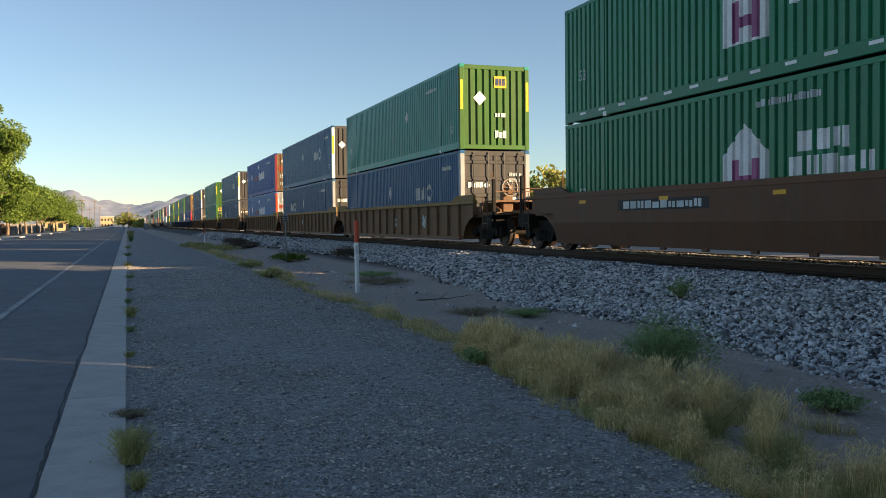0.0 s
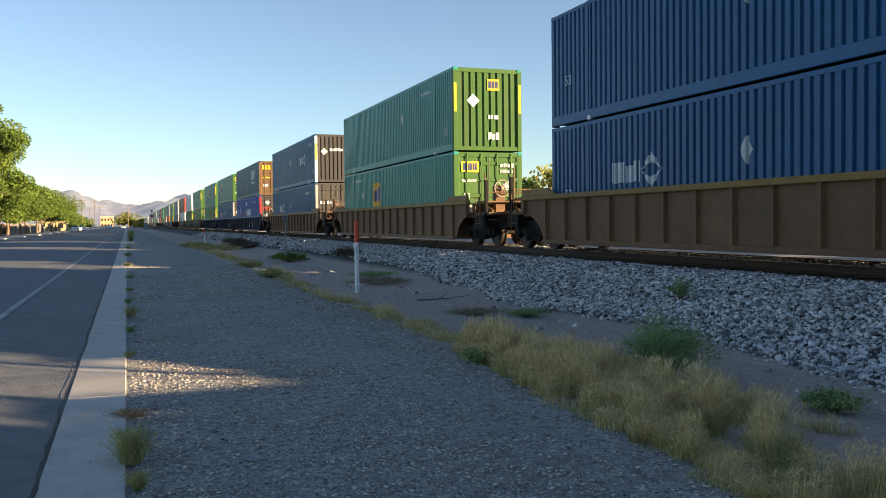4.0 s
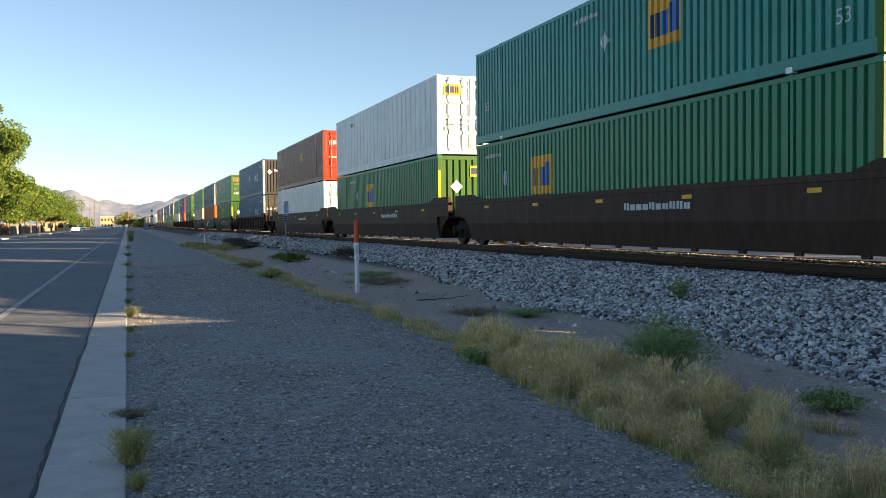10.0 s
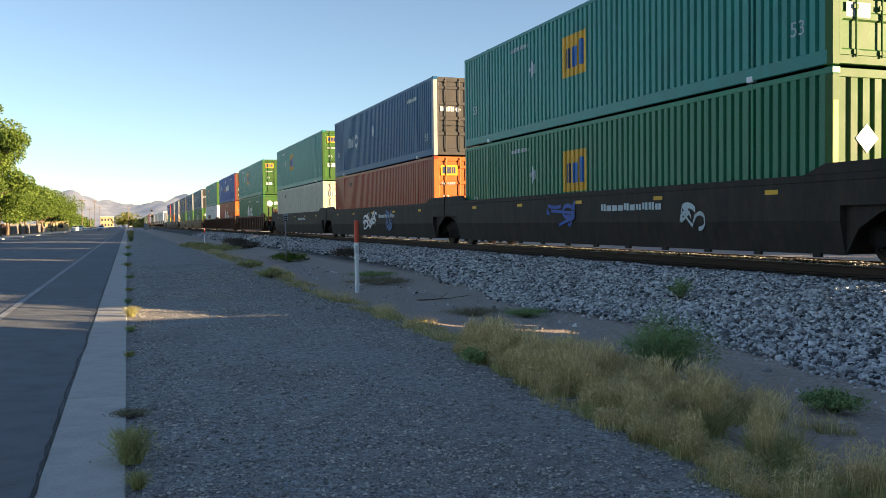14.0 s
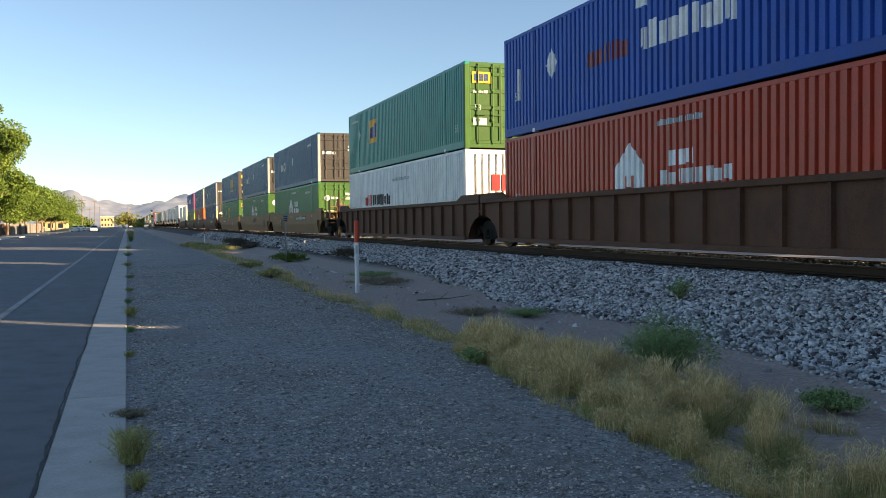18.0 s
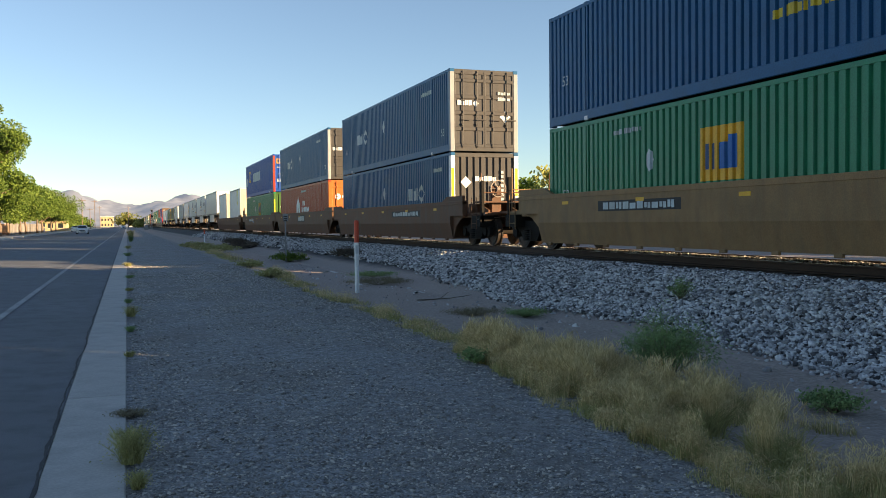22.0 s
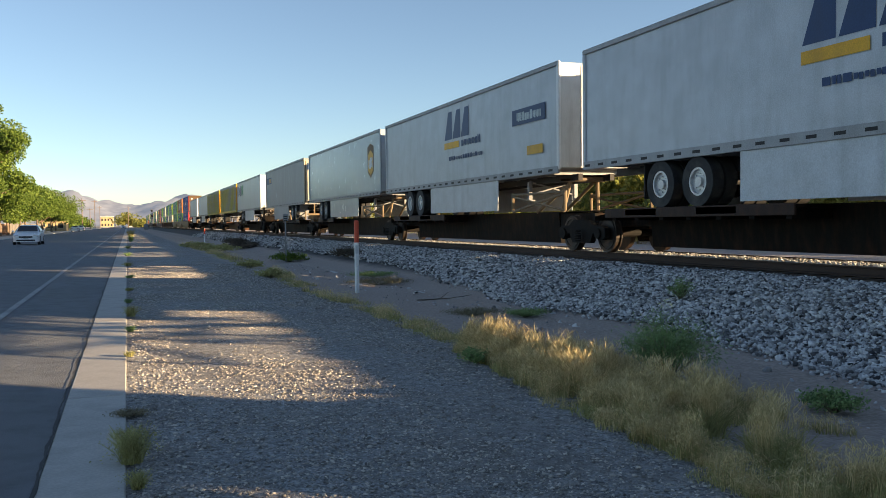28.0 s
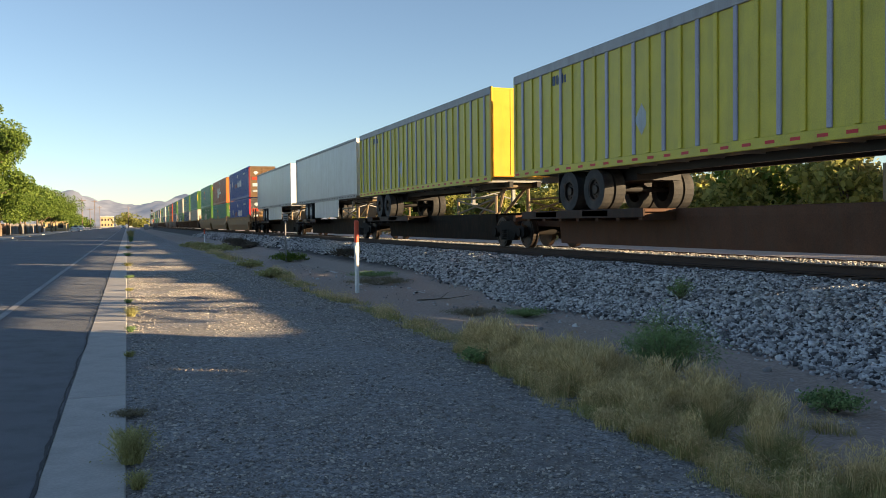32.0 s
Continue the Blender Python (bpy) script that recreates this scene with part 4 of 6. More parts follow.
def spine_car(y, pitch, first, last, paint_key="spinecar", reverse=False):
    """One unit of a spine car that carries a trailer: centre beam, wheel platforms, hitch, truck at its joint."""
    c = thing("spine_car", "black and rusty spine rail car carrying a road trailer", "rail car", (TRACK_X, y, RAIL_Z), "spine cars of the train")
    pm = P[paint_key]
    e = pitch - 0.6
    p0, p1 = (1.4, 7.7) if reverse else (pitch - 8.6, pitch - 2.4)
    part("centre_beam", Build().prism([(-0.46, 1.02), (-0.46, 0.86), (-0.40, 0.16), (0.40, 0.16), (0.46, 0.86), (0.46, 1.02)], 1.6, pitch - 2.9, "y"), pm, c)
    for a0, a1 in ((-0.5, 1.6), (pitch - 2.9, e)):
        part("end_beam", Build().cbox(-0.42, 0.42, a0, a1, 0.62, 1.0, 0.02), pm, c)
    part("deck_plate", Build().box(-0.47, 0.47, -0.5, e, 1.022, 1.040), pm, c)
    for s in (-1, 1):
        deck = part("wheel_platform", Build().cbox(min(s * 0.53, s * 1.36), max(s * 0.53, s * 1.36), p0, p1, 0.96, 1.035, 0.01), pm, c)
        part("platform_lip", Build().cbox(s * 1.36 - 0.03, s * 1.36 + 0.03, p0, p1, 0.84, 1.05, 0.01), P["darkcar"], deck)
        for k in range(2):
            part("marking", Build().box(-1.394, -1.391, p1 - 2.1 - k * 2.6, p1 - 0.9 - k * 2.6, 0.89, 1.02), P["amber" if k == 0 else "pale"], deck)
        for k in range(8):
            part("outrigger", Build().box(min(s * 0.46, s * 1.34), max(s * 0.46, s * 1.34), p0 + 0.1 + k * 0.95, p0 + 0.25 + k * 0.95, 0.78, 0.958), pm, deck)
    # hitch that holds the kingpin
    hy = 15.1 if reverse else 1.0
    hitch = part("hitch_head", Build().cbox(-0.55, 0.55, hy - 0.35, hy + 0.35, 1.86, 1.98, 0.03), P["tan"], c, "tan steel trailer hitch")
    for s in (-1, 1):
        part("hitch_leg", Build().rod((s * 0.42, hy, 1.88), (s * 0.55, hy + 0.2, 1.03), 0.06, 8), P["tan"], hitch)
        part("hitch_strut", Build().rod((s * 0.35, hy, 1.88), (s * 0.45, hy + (-2.0 if reverse else 2.0), 1.04), 0.05, 8), P["tan"], hitch)
        part("rail_brace", Build().rod((s * 1.3, -0.35, 1.05), (s * 1.3, 2.9, 1.5), 0.035, 6).rod((s * 1.3, -0.35, 1.5), (s * 1.3, 2.9, 1.05), 0.035, 6).rod((s * 1.3, -0.35, 1.05), (s * 1.3, -0.35, 1.6), 0.045, 6).rod((s * 1.3, 2.9, 1.05), (s * 1.3, 2.9, 1.6), 0.045, 6).rod((s * 1.3, -0.35, 1.54), (s * 1.3, 2.9, 1.54), 0.035, 6), P["tan"], c)
    if first:
        add_truck(c, 0.6)
        end_gear(c, pm, -0.15, -1, True)
    add_truck(c, pitch - 0.65 if not last else pitch - 2.6)
    if last:
        end_gear(c, pm, pitch - 1.2, 1, False)
    MOVERS.append((c, TRACK_X, y, RAIL_Z))
    return c


# ---------------------------------------------------------------- the train, from the camera's end backwards
def spec(base, **more):
    return dict(base, **more)


U = dict(color="navy", end="door", logo="umax", end_color="umax", end_mark="umax", post="grey")
UB = spec(U, logo="umaxb")
UF = dict(color="navy", end="front", logo="umaxb", end_color="umax", end_mark="umaxfront", post="white")
# lime ends hold the sunlit look of the green sides' paint
E_D = dict(color="green", end="door", logo="emp", end_color="lime", end_mark="emp")
E_F = dict(color="green", end="front", logo="faint", end_color="lime", end_mark="empfront")
E_F2 = dict(color="hub", end="front", logo="emp", end_color="lime", end_mark="empfront")
E_D2 = dict(color="hub", end="door", logo="emp", end_color="lime", end_mark="emp")
HUB = dict(color="hub", end="door", logo="hub", end_color="lime", end_mark="hubdoor")
HUBP = dict(color="hub", end="panel", logo="hub", end_color="lime", end_mark="hubpanel")
HUBO = dict(color="orange", end="door", logo="hubo", end_color="rustorange", end_mark="hubdoor")
PAC = dict(color="blue", end="door", logo="stack", end_color="brown", end_mark="stack", post="maroon")
PAC2 = dict(color="sky", end="door", logo="stack", end_color="grey", end_mark="stack", post="orange")
PAC3 = dict(color="blue", end="door", logo="stack", end_color="umax", end_mark="stack", post="red")
CSX = dict(color="slate", end="door", logo="csxp", end_color="brown", end_mark="csx")
CSXY = dict(color="navy", end="door", logo="csx", end_color="umax", end_mark="csx")
CSXW = dict(color="white", end="door", logo="csxw", end_mark="plates")
XPO = dict(color="white", end="front", logo="xpo", end_mark="xpo")
WH = dict(color="white", end="door", logo="cream", end_mark="emp", flat=True)
CR = dict(color="cream", end="door", logo="cream", end_mark="plates")
MAR = dict(color="maroon", end="door", logo="maroon", end_color="orange", end_mark="plates")
ORE = dict(color="orange", end="door", logo="cream", end_color="rustorange", end_mark="emp")
EMPB = dict(color="blue", end="door", logo="empb", end_color="blue", end_mark="emp", post="orange")

# lettering and sprayed marks on the sides of the wells
PLATE_A = [("black", bar(2.9, 6.7, 1.00, 1.24)), ("pale", word(3.1, 6.5, 1.04, 1.20, 10, 81))]
PLATE_C = [("black", bar(10.0, 13.3, 1.00, 1.24)), ("pale", word(10.2, 13.1, 1.04, 1.20, 10, 82))]
PLATE_B = [("black", bar(6.2, 8.6, 0.90, 1.32)), ("pale", word(6.45, 8.4, 0.97, 1.25, 3, 83))]
LETTERS = [("pale", word(4.5, 7.0, 1.00, 1.16, 10, 84))]
SPRAY = {
    475.55: [("sky", scribble(4.0, 0.85, 0.9, 0.6, 29, 7))],
    287.25: [("pale", word(3.3, 4.9, 0.72, 1.0, 3, 90)), ("tancar", bar(1.6, 2.5, 0.70, 1.05))],
    27.75: [("pale", scribble(3.4, 0.8, 1.0, 0.5, 5) + scribble(7.4, 0.8, 0.5, 0.3, 6))], 47.35: [("pale", scribble(8.6, 0.9, 0.9, 0.35, 7))], 66.94: [("pale", scribble(6.0, 0.9, 0.7, 0.4, 8))],
    161.15: [("pale", scribble(6.5, 0.7, 1.2, 0.5, 9) + scribble(9.0, 0.7, 0.9, 0.4, 10) + scribble(4.0, 0.7, 1.0, 0.5, 11))], 181.03: [("pale", scribble(8.0, 0.7, 0.8, 0.5, 12) + scribble(10, 0.7, 0.8, 0.5, 13) + scribble(4.2, 0.7, 1.6, 0.5, 14) + scribble(2.5, 0.7, 1.2, 0.5, 24))],
    200.69: [("pale", scribble(2.0, 0.7, 1.6, 0.6, 15, 8) + scribble(4.2, 0.7, 1.4, 0.6, 16, 8) + scribble(6.2, 0.7, 1.2, 0.5, 17) + scribble(13, 0.7, 0.8, 0.4, 18))],
    310.87: [("pale", scribble(3.4, 0.85, 0.8, 0.5, 20, 5)), ("blue", scribble(9.0, 0.95, 1.6, 0.6, 21, 7))],
    330.21: [("mark", scribble(8.4, 0.9, 2.4, 0.8, 22, 12)), ("sky", scribble(5.2, 0.9, 0.9, 0.9, 23, 12))], 436.46: [("lime", scribble(12.3, 0.8, 1.0, 0.8, 25, 12)), ("mark", scribble(12.3, 0.8, 0.9, 0.6, 26, 4))],
    455.96: [("black", scribble(1.0, 0.9, 0.8, 0.8, 27, 8)), ("lime", scribble(0.9, 0.9, 0.7, 0.7, 28, 9))], 
    373.27: [("pale", scribble(6.0, 0.9, 0.8, 0.4, 31))], 538.5: [("sky", scribble(10.4, 1.08, 1.3, 0.3, 32, 5)), ("amber", scribble(10.4, 1.08, 0.5, 0.3, 33, 3))],
}
STACKS = [
    (-35.2, "browncar", True, 2, E_D, HUB), (-15.56, "browncar", True, 1, E_D, HUB),
    (4.04, "browncar", True, 3, HUB, HUB),
    (27.75, "ribcar", False, 1, E_F, UB), (47.35, "ribcar", False, 2, UF, U), (66.94, "ribcar", False, 3, PAC, PAC2),
    (90.44, "ribcar", False, 0, UF, U), (114.01, "ribcar", False, 0, E_F, E_D), (137.65, "ribcar", False, 0, UF, U),
    (161.15, "navycar", False, 1, CSX, PAC3), (181.03, "navycar", False, 2, spec(E_D, logo="emp@11.4"), U), (200.69, "navycar", False, 3, spec(E_F, logo="emp@8.3"), spec(E_F2, logo="emp@3.6")),
    (224.08, "darkcar", True, 1, spec(E_F, logo="emp@5.7"), spec(E_D2, logo="emp@11.5")), (244.03, "darkcar", True, 2, WH, spec(E_F2, logo="emp@9.4")), (263.64, "darkcar", True, 3, MAR, CSXW),
    (287.25, "darkcar", False, 0, UF, UB),
    (310.87, "blackcar", True, 1, spec(E_D, logo="emp@8.6"), spec(E_F2, logo="emp@8.6")), (330.21, "blackcar", True, 2, U, ORE), (349.61, "blackcar", True, 3, E_D, CR),
    (373.27, "redcar", False, 1, spec(E_D, logo="emp@9.3"), HUBP), (393.18, "redcar", False, 2, PAC, HUBO), (412.59, "redcar", False, 3, spec(E_D, logo="emp@11.6"), XPO),
    (436.46, "tancar", True, 1, U, HUB), (455.96, "tancar", True, 2, U, HUBP), (475.55, "tancar", True, 3, CSXY, spec(E_D2, logo="emp@9.0")),
    (499.30, "browncar", True, 1, U, UF), (518.99, "browncar", True, 2, U, HUBO), (538.50, "browncar", True, 3, EMPB, spec(E_F2, logo="emp@7.6")),
    (765.40, "tancar", True, 1, PAC, PAC3), (785.00, "tancar", True, 2, HUBO, E_D), (804.60, "tancar", True, 3, E_D, HUB),
    (828.2, "ribcar", False, 1, E_F, CR), (847.8, "ribcar", False, 2, E_D, U), (867.4, "ribcar", False, 3, CR, HUB),
    (891.0, "browncar", True, 1, E_D, U), (910.6, "browncar", True, 2, MAR, HUBO), (930.2, "browncar", True, 3, E_F, E_D),
    (953.8, "ribcar", False, 1, CR, U), (973.4, "ribcar", False, 2, E_D, HUB), (993.0, "ribcar", False, 3, UF, CR),
    (1016.6, "darkcar", True, 1, U, E_D), (1036.2, "darkcar", True, 2, E_F, HUB), (1055.8, "darkcar", True, 3, CR, U),
    (1079.4, "ribcar", False, 1, E_D, HUBO), (1099.0, "ribcar", False, 2, U, CR), (1118.6, "ribcar", False, 3, E_F, U),
]
for y, pk, smooth, place, up, low in STACKS:
    chord = {"ribcar": "chord", "redcar": "redcar", "navycar": "navy"}.get(pk)
    near = y < 700
    marks = []
    if smooth and near:
        marks = [("redcar", word(5.6, 7.7, 0.92, 1.30, 3, 83))] if (pk, place) == ("tancar", 2) else LETTERS if pk in ("darkcar", "blackcar") else {1: PLATE_A, 2: PLATE_B, 3: PLATE_C}[place]
    well_car(y, pk, smooth, place in (0, 1), place in (0, 3), chord=chord, marks=list(marks) + SPRAY.get(y, []), detail=2 if near else 1)
    container(y, 0, detail=2 if near else 1, **low)
    top = container(y, 1, detail=2 if near else 1, **up)
    if y == 4.04:
        for k in range(17):
            part("fork_mark", kept("fork_mark", lambda: Build().box(-HALF - 0.008, -HALF - 0.004, -0.14, 0.14, 0.15, 0.21)), P["mark"], top, at=(0, 0.8 + k * 0.9, 0))

# two short boxes in one long well, then the trailers
well_car(559.5, "redcar", True, True, True, size=21.0)
trailer(559.5, "white", 9.2, True, False, False, 0.34, 4.36, "upspup", "white short parcel trailer body sitting in a well car", end_color="cream", gear=False)
trailer(572.2, "white", 8.2, True, False, False, 0.34, 4.32, "", "pale grey short box trailer body sitting in a well car", end_color="cream", gear=False)
SPINES = [
    # white trailers: shade-darkened van paint on the sides, brighter white on sunlit noses
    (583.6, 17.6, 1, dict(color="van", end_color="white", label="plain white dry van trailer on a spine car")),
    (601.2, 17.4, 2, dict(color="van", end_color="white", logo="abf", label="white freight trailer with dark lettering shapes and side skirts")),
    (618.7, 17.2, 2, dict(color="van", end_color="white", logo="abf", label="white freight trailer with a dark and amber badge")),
    (635.8, 17.8, 2, dict(color="silver", logo="ups", label="shiny grey parcel trailer with a brown shield badge")),
    (653.6, 17.9, 3, dict(color="grey", logo="grey", nose_near=False, end_color="cream", label="dull grey trailer with dirty cream rear doors")),
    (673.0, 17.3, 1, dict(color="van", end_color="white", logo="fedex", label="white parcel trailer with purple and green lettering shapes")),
    (690.3, 17.9, 2, dict(color="sulphur", ribs=True, skirt=False, logo="yellow", end_color="amber", label="yellow rib-sided trailer with an amber nose")),
    (708.2, 17.0, 2, dict(color="sulphur", ribs=True, skirt=False, logo="yellow", end_color="amber", label="yellow rib-sided trailer with grey uprights")),
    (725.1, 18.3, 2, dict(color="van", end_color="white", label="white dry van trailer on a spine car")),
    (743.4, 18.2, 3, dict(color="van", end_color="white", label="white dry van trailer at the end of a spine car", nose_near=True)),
]
for y, pitch, place, load in SPINES:
    spine_car(y, pitch, place == 1, place == 3, "redcar" if y == 690.3 else "spinecar", reverse=not load.get("nose_near", True))
    trailer(y, **load)


# ---------------------------------------------------------------- ground, road, track
def ground_z(x, y=0.0):
    """Height of the natural ground across the track."""
    if x < -13.2:
        return 0.10
    if x < 2.6:
        return 0.0
    if x < 6.6:
        k = (x - 2.6) / 4.0
        return -0.2 * k * k * (3 - 2 * k)
    return -0.2


GRAVEL = mat("shoulder_gravel", (0.262, 0.264, 0.266), 0.9, 0, 0.85, 16, 62, 1.0, (0.19, 0.17, 0.15), 0.85, bump_dist=0.03, stretch=(1, 0.8, 1), dirt_scale=0.3, rust=(0.33, 0.29, 0.25), rust_amount=0.5)
ASPHALT = mat("worn_asphalt", (0.162, 0.172, 0.188), 0.8, 0, 0.16, 0.4, 120, 0.9, (0.085, 0.09, 0.098), 0.6, bump_dist=0.012, spec=0.25)
CONCRETE = mat("gutter_concrete", (0.42, 0.40, 0.37), 0.85, 0, 0.14, 1.1, 60, 0.25, (0.22, 0.20, 0.18), 0.4, bump_dist=0.004, random_by=0.06)
LINE = mat("road_line_paint", (0.30, 0.31, 0.32), 0.75, 0, 0.3, 4, 60, 0.2, (0.13, 0.135, 0.14), 0.9)
# near-black base: the shade between the loose stones is put into this colour
GAP_SHADE_STONE = mat("gap_shaded_ballast_stone", (0.055, 0.053, 0.054), 0.85, 0, 0.35, 3.0, 40, 0.4, bump_dist=0.01)
RAIL = mat("rusty_rail", (0.045, 0.026, 0.018), 0.85, 0.0, 0.3, 8, 60, 0.2)
RAILTOP = mat("polished_rail_head", (0.36, 0.33, 0.30), 0.38, 1.0, 0.1, 9, 60, 0.05)


def dusted(m, axis, at0, at1, color, wobble):
    """Lets pale dirt take over a ground material across the plan, with a ragged edge."""
    N, Lk = m.node_tree.nodes, m.node_tree.links
    base = N["Principled BSDF"].inputs["Base Color"]
    before = base.links[0].from_socket
    co = N.new("ShaderNodeTexCoord")
    sep = N.new("ShaderNodeSeparateXYZ")
    Lk.new(co.outputs["Object"], sep.inputs[0])
    ns = N.new("ShaderNodeTexNoise")
    ns.inputs["Scale"].default_value, ns.inputs["Detail"].default_value = 0.9, 7
    Lk.new(co.outputs["Object"], ns.inputs["Vector"])
    wob = N.new("ShaderNodeMath")
    wob.operation = "MULTIPLY_ADD"
    Lk.new(ns.outputs["Fac"], wob.inputs[0])
    wob.inputs[1].default_value = wobble
    Lk.new(sep.outputs[axis], wob.inputs[2])
    rg = N.new("ShaderNodeMapRange")
    rg.inputs["From Min"].default_value, rg.inputs["From Max"].default_value = at0 + wobble / 2, at1 + wobble / 2
    Lk.new(wob.outputs[0], rg.inputs[0])
    grain = N.new("ShaderNodeTexNoise")
    grain.inputs["Scale"].default_value, grain.inputs["Detail"].default_value = 22.0, 6
    Lk.new(co.outputs["Object"], grain.inputs["Vector"])
    ramp = N.new("ShaderNodeValToRGB")
    ramp.color_ramp.elements[0].position, ramp.color_ramp.elements[1].position = 0.3, 0.7
    ramp.color_ramp.elements[0].color = (*(c * 0.72 for c in color), 1)
    ramp.color_ramp.elements[1].color = (*(c * 1.18 for c in color), 1)
    Lk.new(grain.outputs["Fac"], ramp.inputs[0])
    mx = N.new("ShaderNodeMix")
    mx.data_type = "RGBA"
    Lk.new(rg.outputs[0], mx.inputs[0])
    Lk.new(before, mx.inputs[6])
    Lk.new(ramp.outputs[0], mx.inputs[7])
    Lk.new(mx.outputs[2], base)


DIRT = (0.43, 0.355, 0.31)
dusted(GRAVEL, 0, 3.5, 4.2, DIRT, 1.1)
dusted(GAP_SHADE_STONE, 2, 0.02, -0.07, (0.345, 0.285, 0.25), 0.10)
TIE = mat("dark_timber_tie", (0.07, 0.052, 0.04), 0.85, 0, 0.35, 4, 40, 0.5, stretch=(0.2, 1, 1))


def strip(xs, ys, zf):
    b = Build()
    n = len(xs)
    b.v = [(x, y, zf(x, y)) for y in ys for x in xs]
    b.f = [(j * n + i, j * n + i + 1, (j + 1) * n + i + 1, (j + 1) * n + i) for j in range(len(ys) - 1) for i in range(n - 1)]
    return b


NOISE = lambda x, y, s: noise.noise(Vector((x * s, y * s, 3.7)))
near_y = [-30 + i * 0.35 for i in range(200)] + [40 + i * 2.0 for i in range(60)] + [160, 200, 260, 340, 450, 600, 900, 1500, 2500, 4800]
gx = [-4000, -1200, -400, -120, -60, -30, -18, -14.5, -13.4, -13.2, -6, -0.62, -0.04] + [0.15 + i * 0.35 for i in range(20)] + [7.5, 9, 12, 16, 20, 30, 60, 140, 400, 1200, 4000]


def land(x, y):
    z = ground_z(x) - 0.012
    if -0.04 < x < 7.2 and y < 120:
        z += 0.022 * NOISE(x, y, 0.8) + 0.008 * NOISE(x, y, 4.0)
    if x < -0.05 and x > -13.3:
        z = -0.06
    return z


ground = part("ground", strip(gx, [-400, -120] + near_y, land), GRAVEL)
tagged(ground, "grey-brown gravel and dirt ground beside the road", "ground", kind="structure")

road = part("road", strip([-13.0, -10, -6.6, -3.2, -0.503], [-120] + [-30 + i * 10 for i in range(60)] + [700, 1200, 2600], lambda x, y: 0.10 * (1 - ((x + 6.7) / 6.3) ** 2) if x < -0.6 else 0.0), ASPHALT)
tagged(road, "worn dark asphalt street with a slight crown", "road", kind="structure")
gut = thing("gutter", "pale concrete gutter strip edging the street", "kerb", kind="structure")
slab = kept("gutter_slab", lambda: Build().cbox(-0.50, -0.035, 0.011, 6.089, -0.10, 0.006, 0.008))
for i in range(60):
    part("slab", slab, CONCRETE, gut, at=(0, -10.4 + i * 6.1, 0))
part("far_slab", Build().box(-0.50, -0.035, 355.6, 1500, -0.1, 0.006), CONCRETE, gut)
seam = Build()
_ys = [2 + i * 0.06 for i in range(900)]
for _i, _y in enumerate(_ys):
    _a = 0.030 * NOISE(0.3, _y, 0.9) + 0.016 * NOISE(0.9, _y, 4.0) + 0.008 * NOISE(1.9, _y, 11.0)
    _w = 0.004 + 0.012 * abs(NOISE(2.2, _y, 1.5)) + 0.008 * abs(NOISE(5.2, _y, 9.0))
    seam.v += [(-0.515 + _a - _w, _y, 0.0095), (-0.515 + _a + _w, _y, 0.0095)]
seam.f = [(2 * i, 2 * i + 1, 2 * i + 3, 2 * i + 2) for i in range(len(_ys) - 1)]
part("tar_seam", seam, mat("tar_crack", (0.035, 0.036, 0.038), 0.85, 0, 0.4, 5, 60, 0.3), gut)
lines = thing("lane_line", "worn white lane line on the asphalt", "road marking", kind="structure")
part("stripe", strip([-1.93, -1.82], [-30 + i * 5 for i in range(120)], lambda x, y: 0.10 * (1 - ((x + 6.7) / 6.3) ** 2) + 0.004), LINE, lines)

# ballast bed, ties and rails
bed = part("ballast_bed", strip([6.5, 6.8, 7.6, 8.6, 9.4, 9.9, 10.4, 13.6, 14.2, 17.0, 17.4], [-60 + i * 1.0 for i in range(200)] + [150, 200, 300, 500, 900, 1600],
           lambda x, y: float(np.interp(x, [6.5, 6.8, 7.6, 9.7, 10.2, 13.7, 14.3, 17.0, 17.4], [-0.30, -0.2, -0.095, 0.335, 0.40, 0.45, 0.38, -0.2, -0.3])) + 0.03 * NOISE(x, y, 0.7)), GAP_SHADE_STONE)
tagged(bed, "sloping crushed stone bed under the track, dark for gap shade", "ballast", kind="structure")

crib = part("crib_ballast", strip([11.40, 11.62, 11.9, 12.25, 12.54], [-60 + i * 1.0 for i in range(200)] + [200, 400, 900, 1600],
            lambda x, y: RAIL_Z + float(np.interp(x, [11.40, 11.62, 11.9, 12.25, 12.54], [-0.18, -0.08, -0.042, -0.040, -0.13])) + 0.006 * NOISE(x, y, 1.3)), GAP_SHADE_STONE)
tagged(crib, "crushed stone heaped between the rails", "ballast", kind="structure")


def rail_profile(x):
    h = RAIL_Z
    return [(x - 0.07, h - 0.17), (x - 0.07, h - 0.155), (x - 0.012, h - 0.135), (x - 0.012, h - 0.04), (x - 0.035, h - 0.03), (x - 0.035, h - 0.004), (x + 0.035, h - 0.004), (x + 0.035, h - 0.03), (x + 0.012, h - 0.04), (x + 0.012, h - 0.135), (x + 0.07, h - 0.155), (x + 0.07, h - 0.17)]


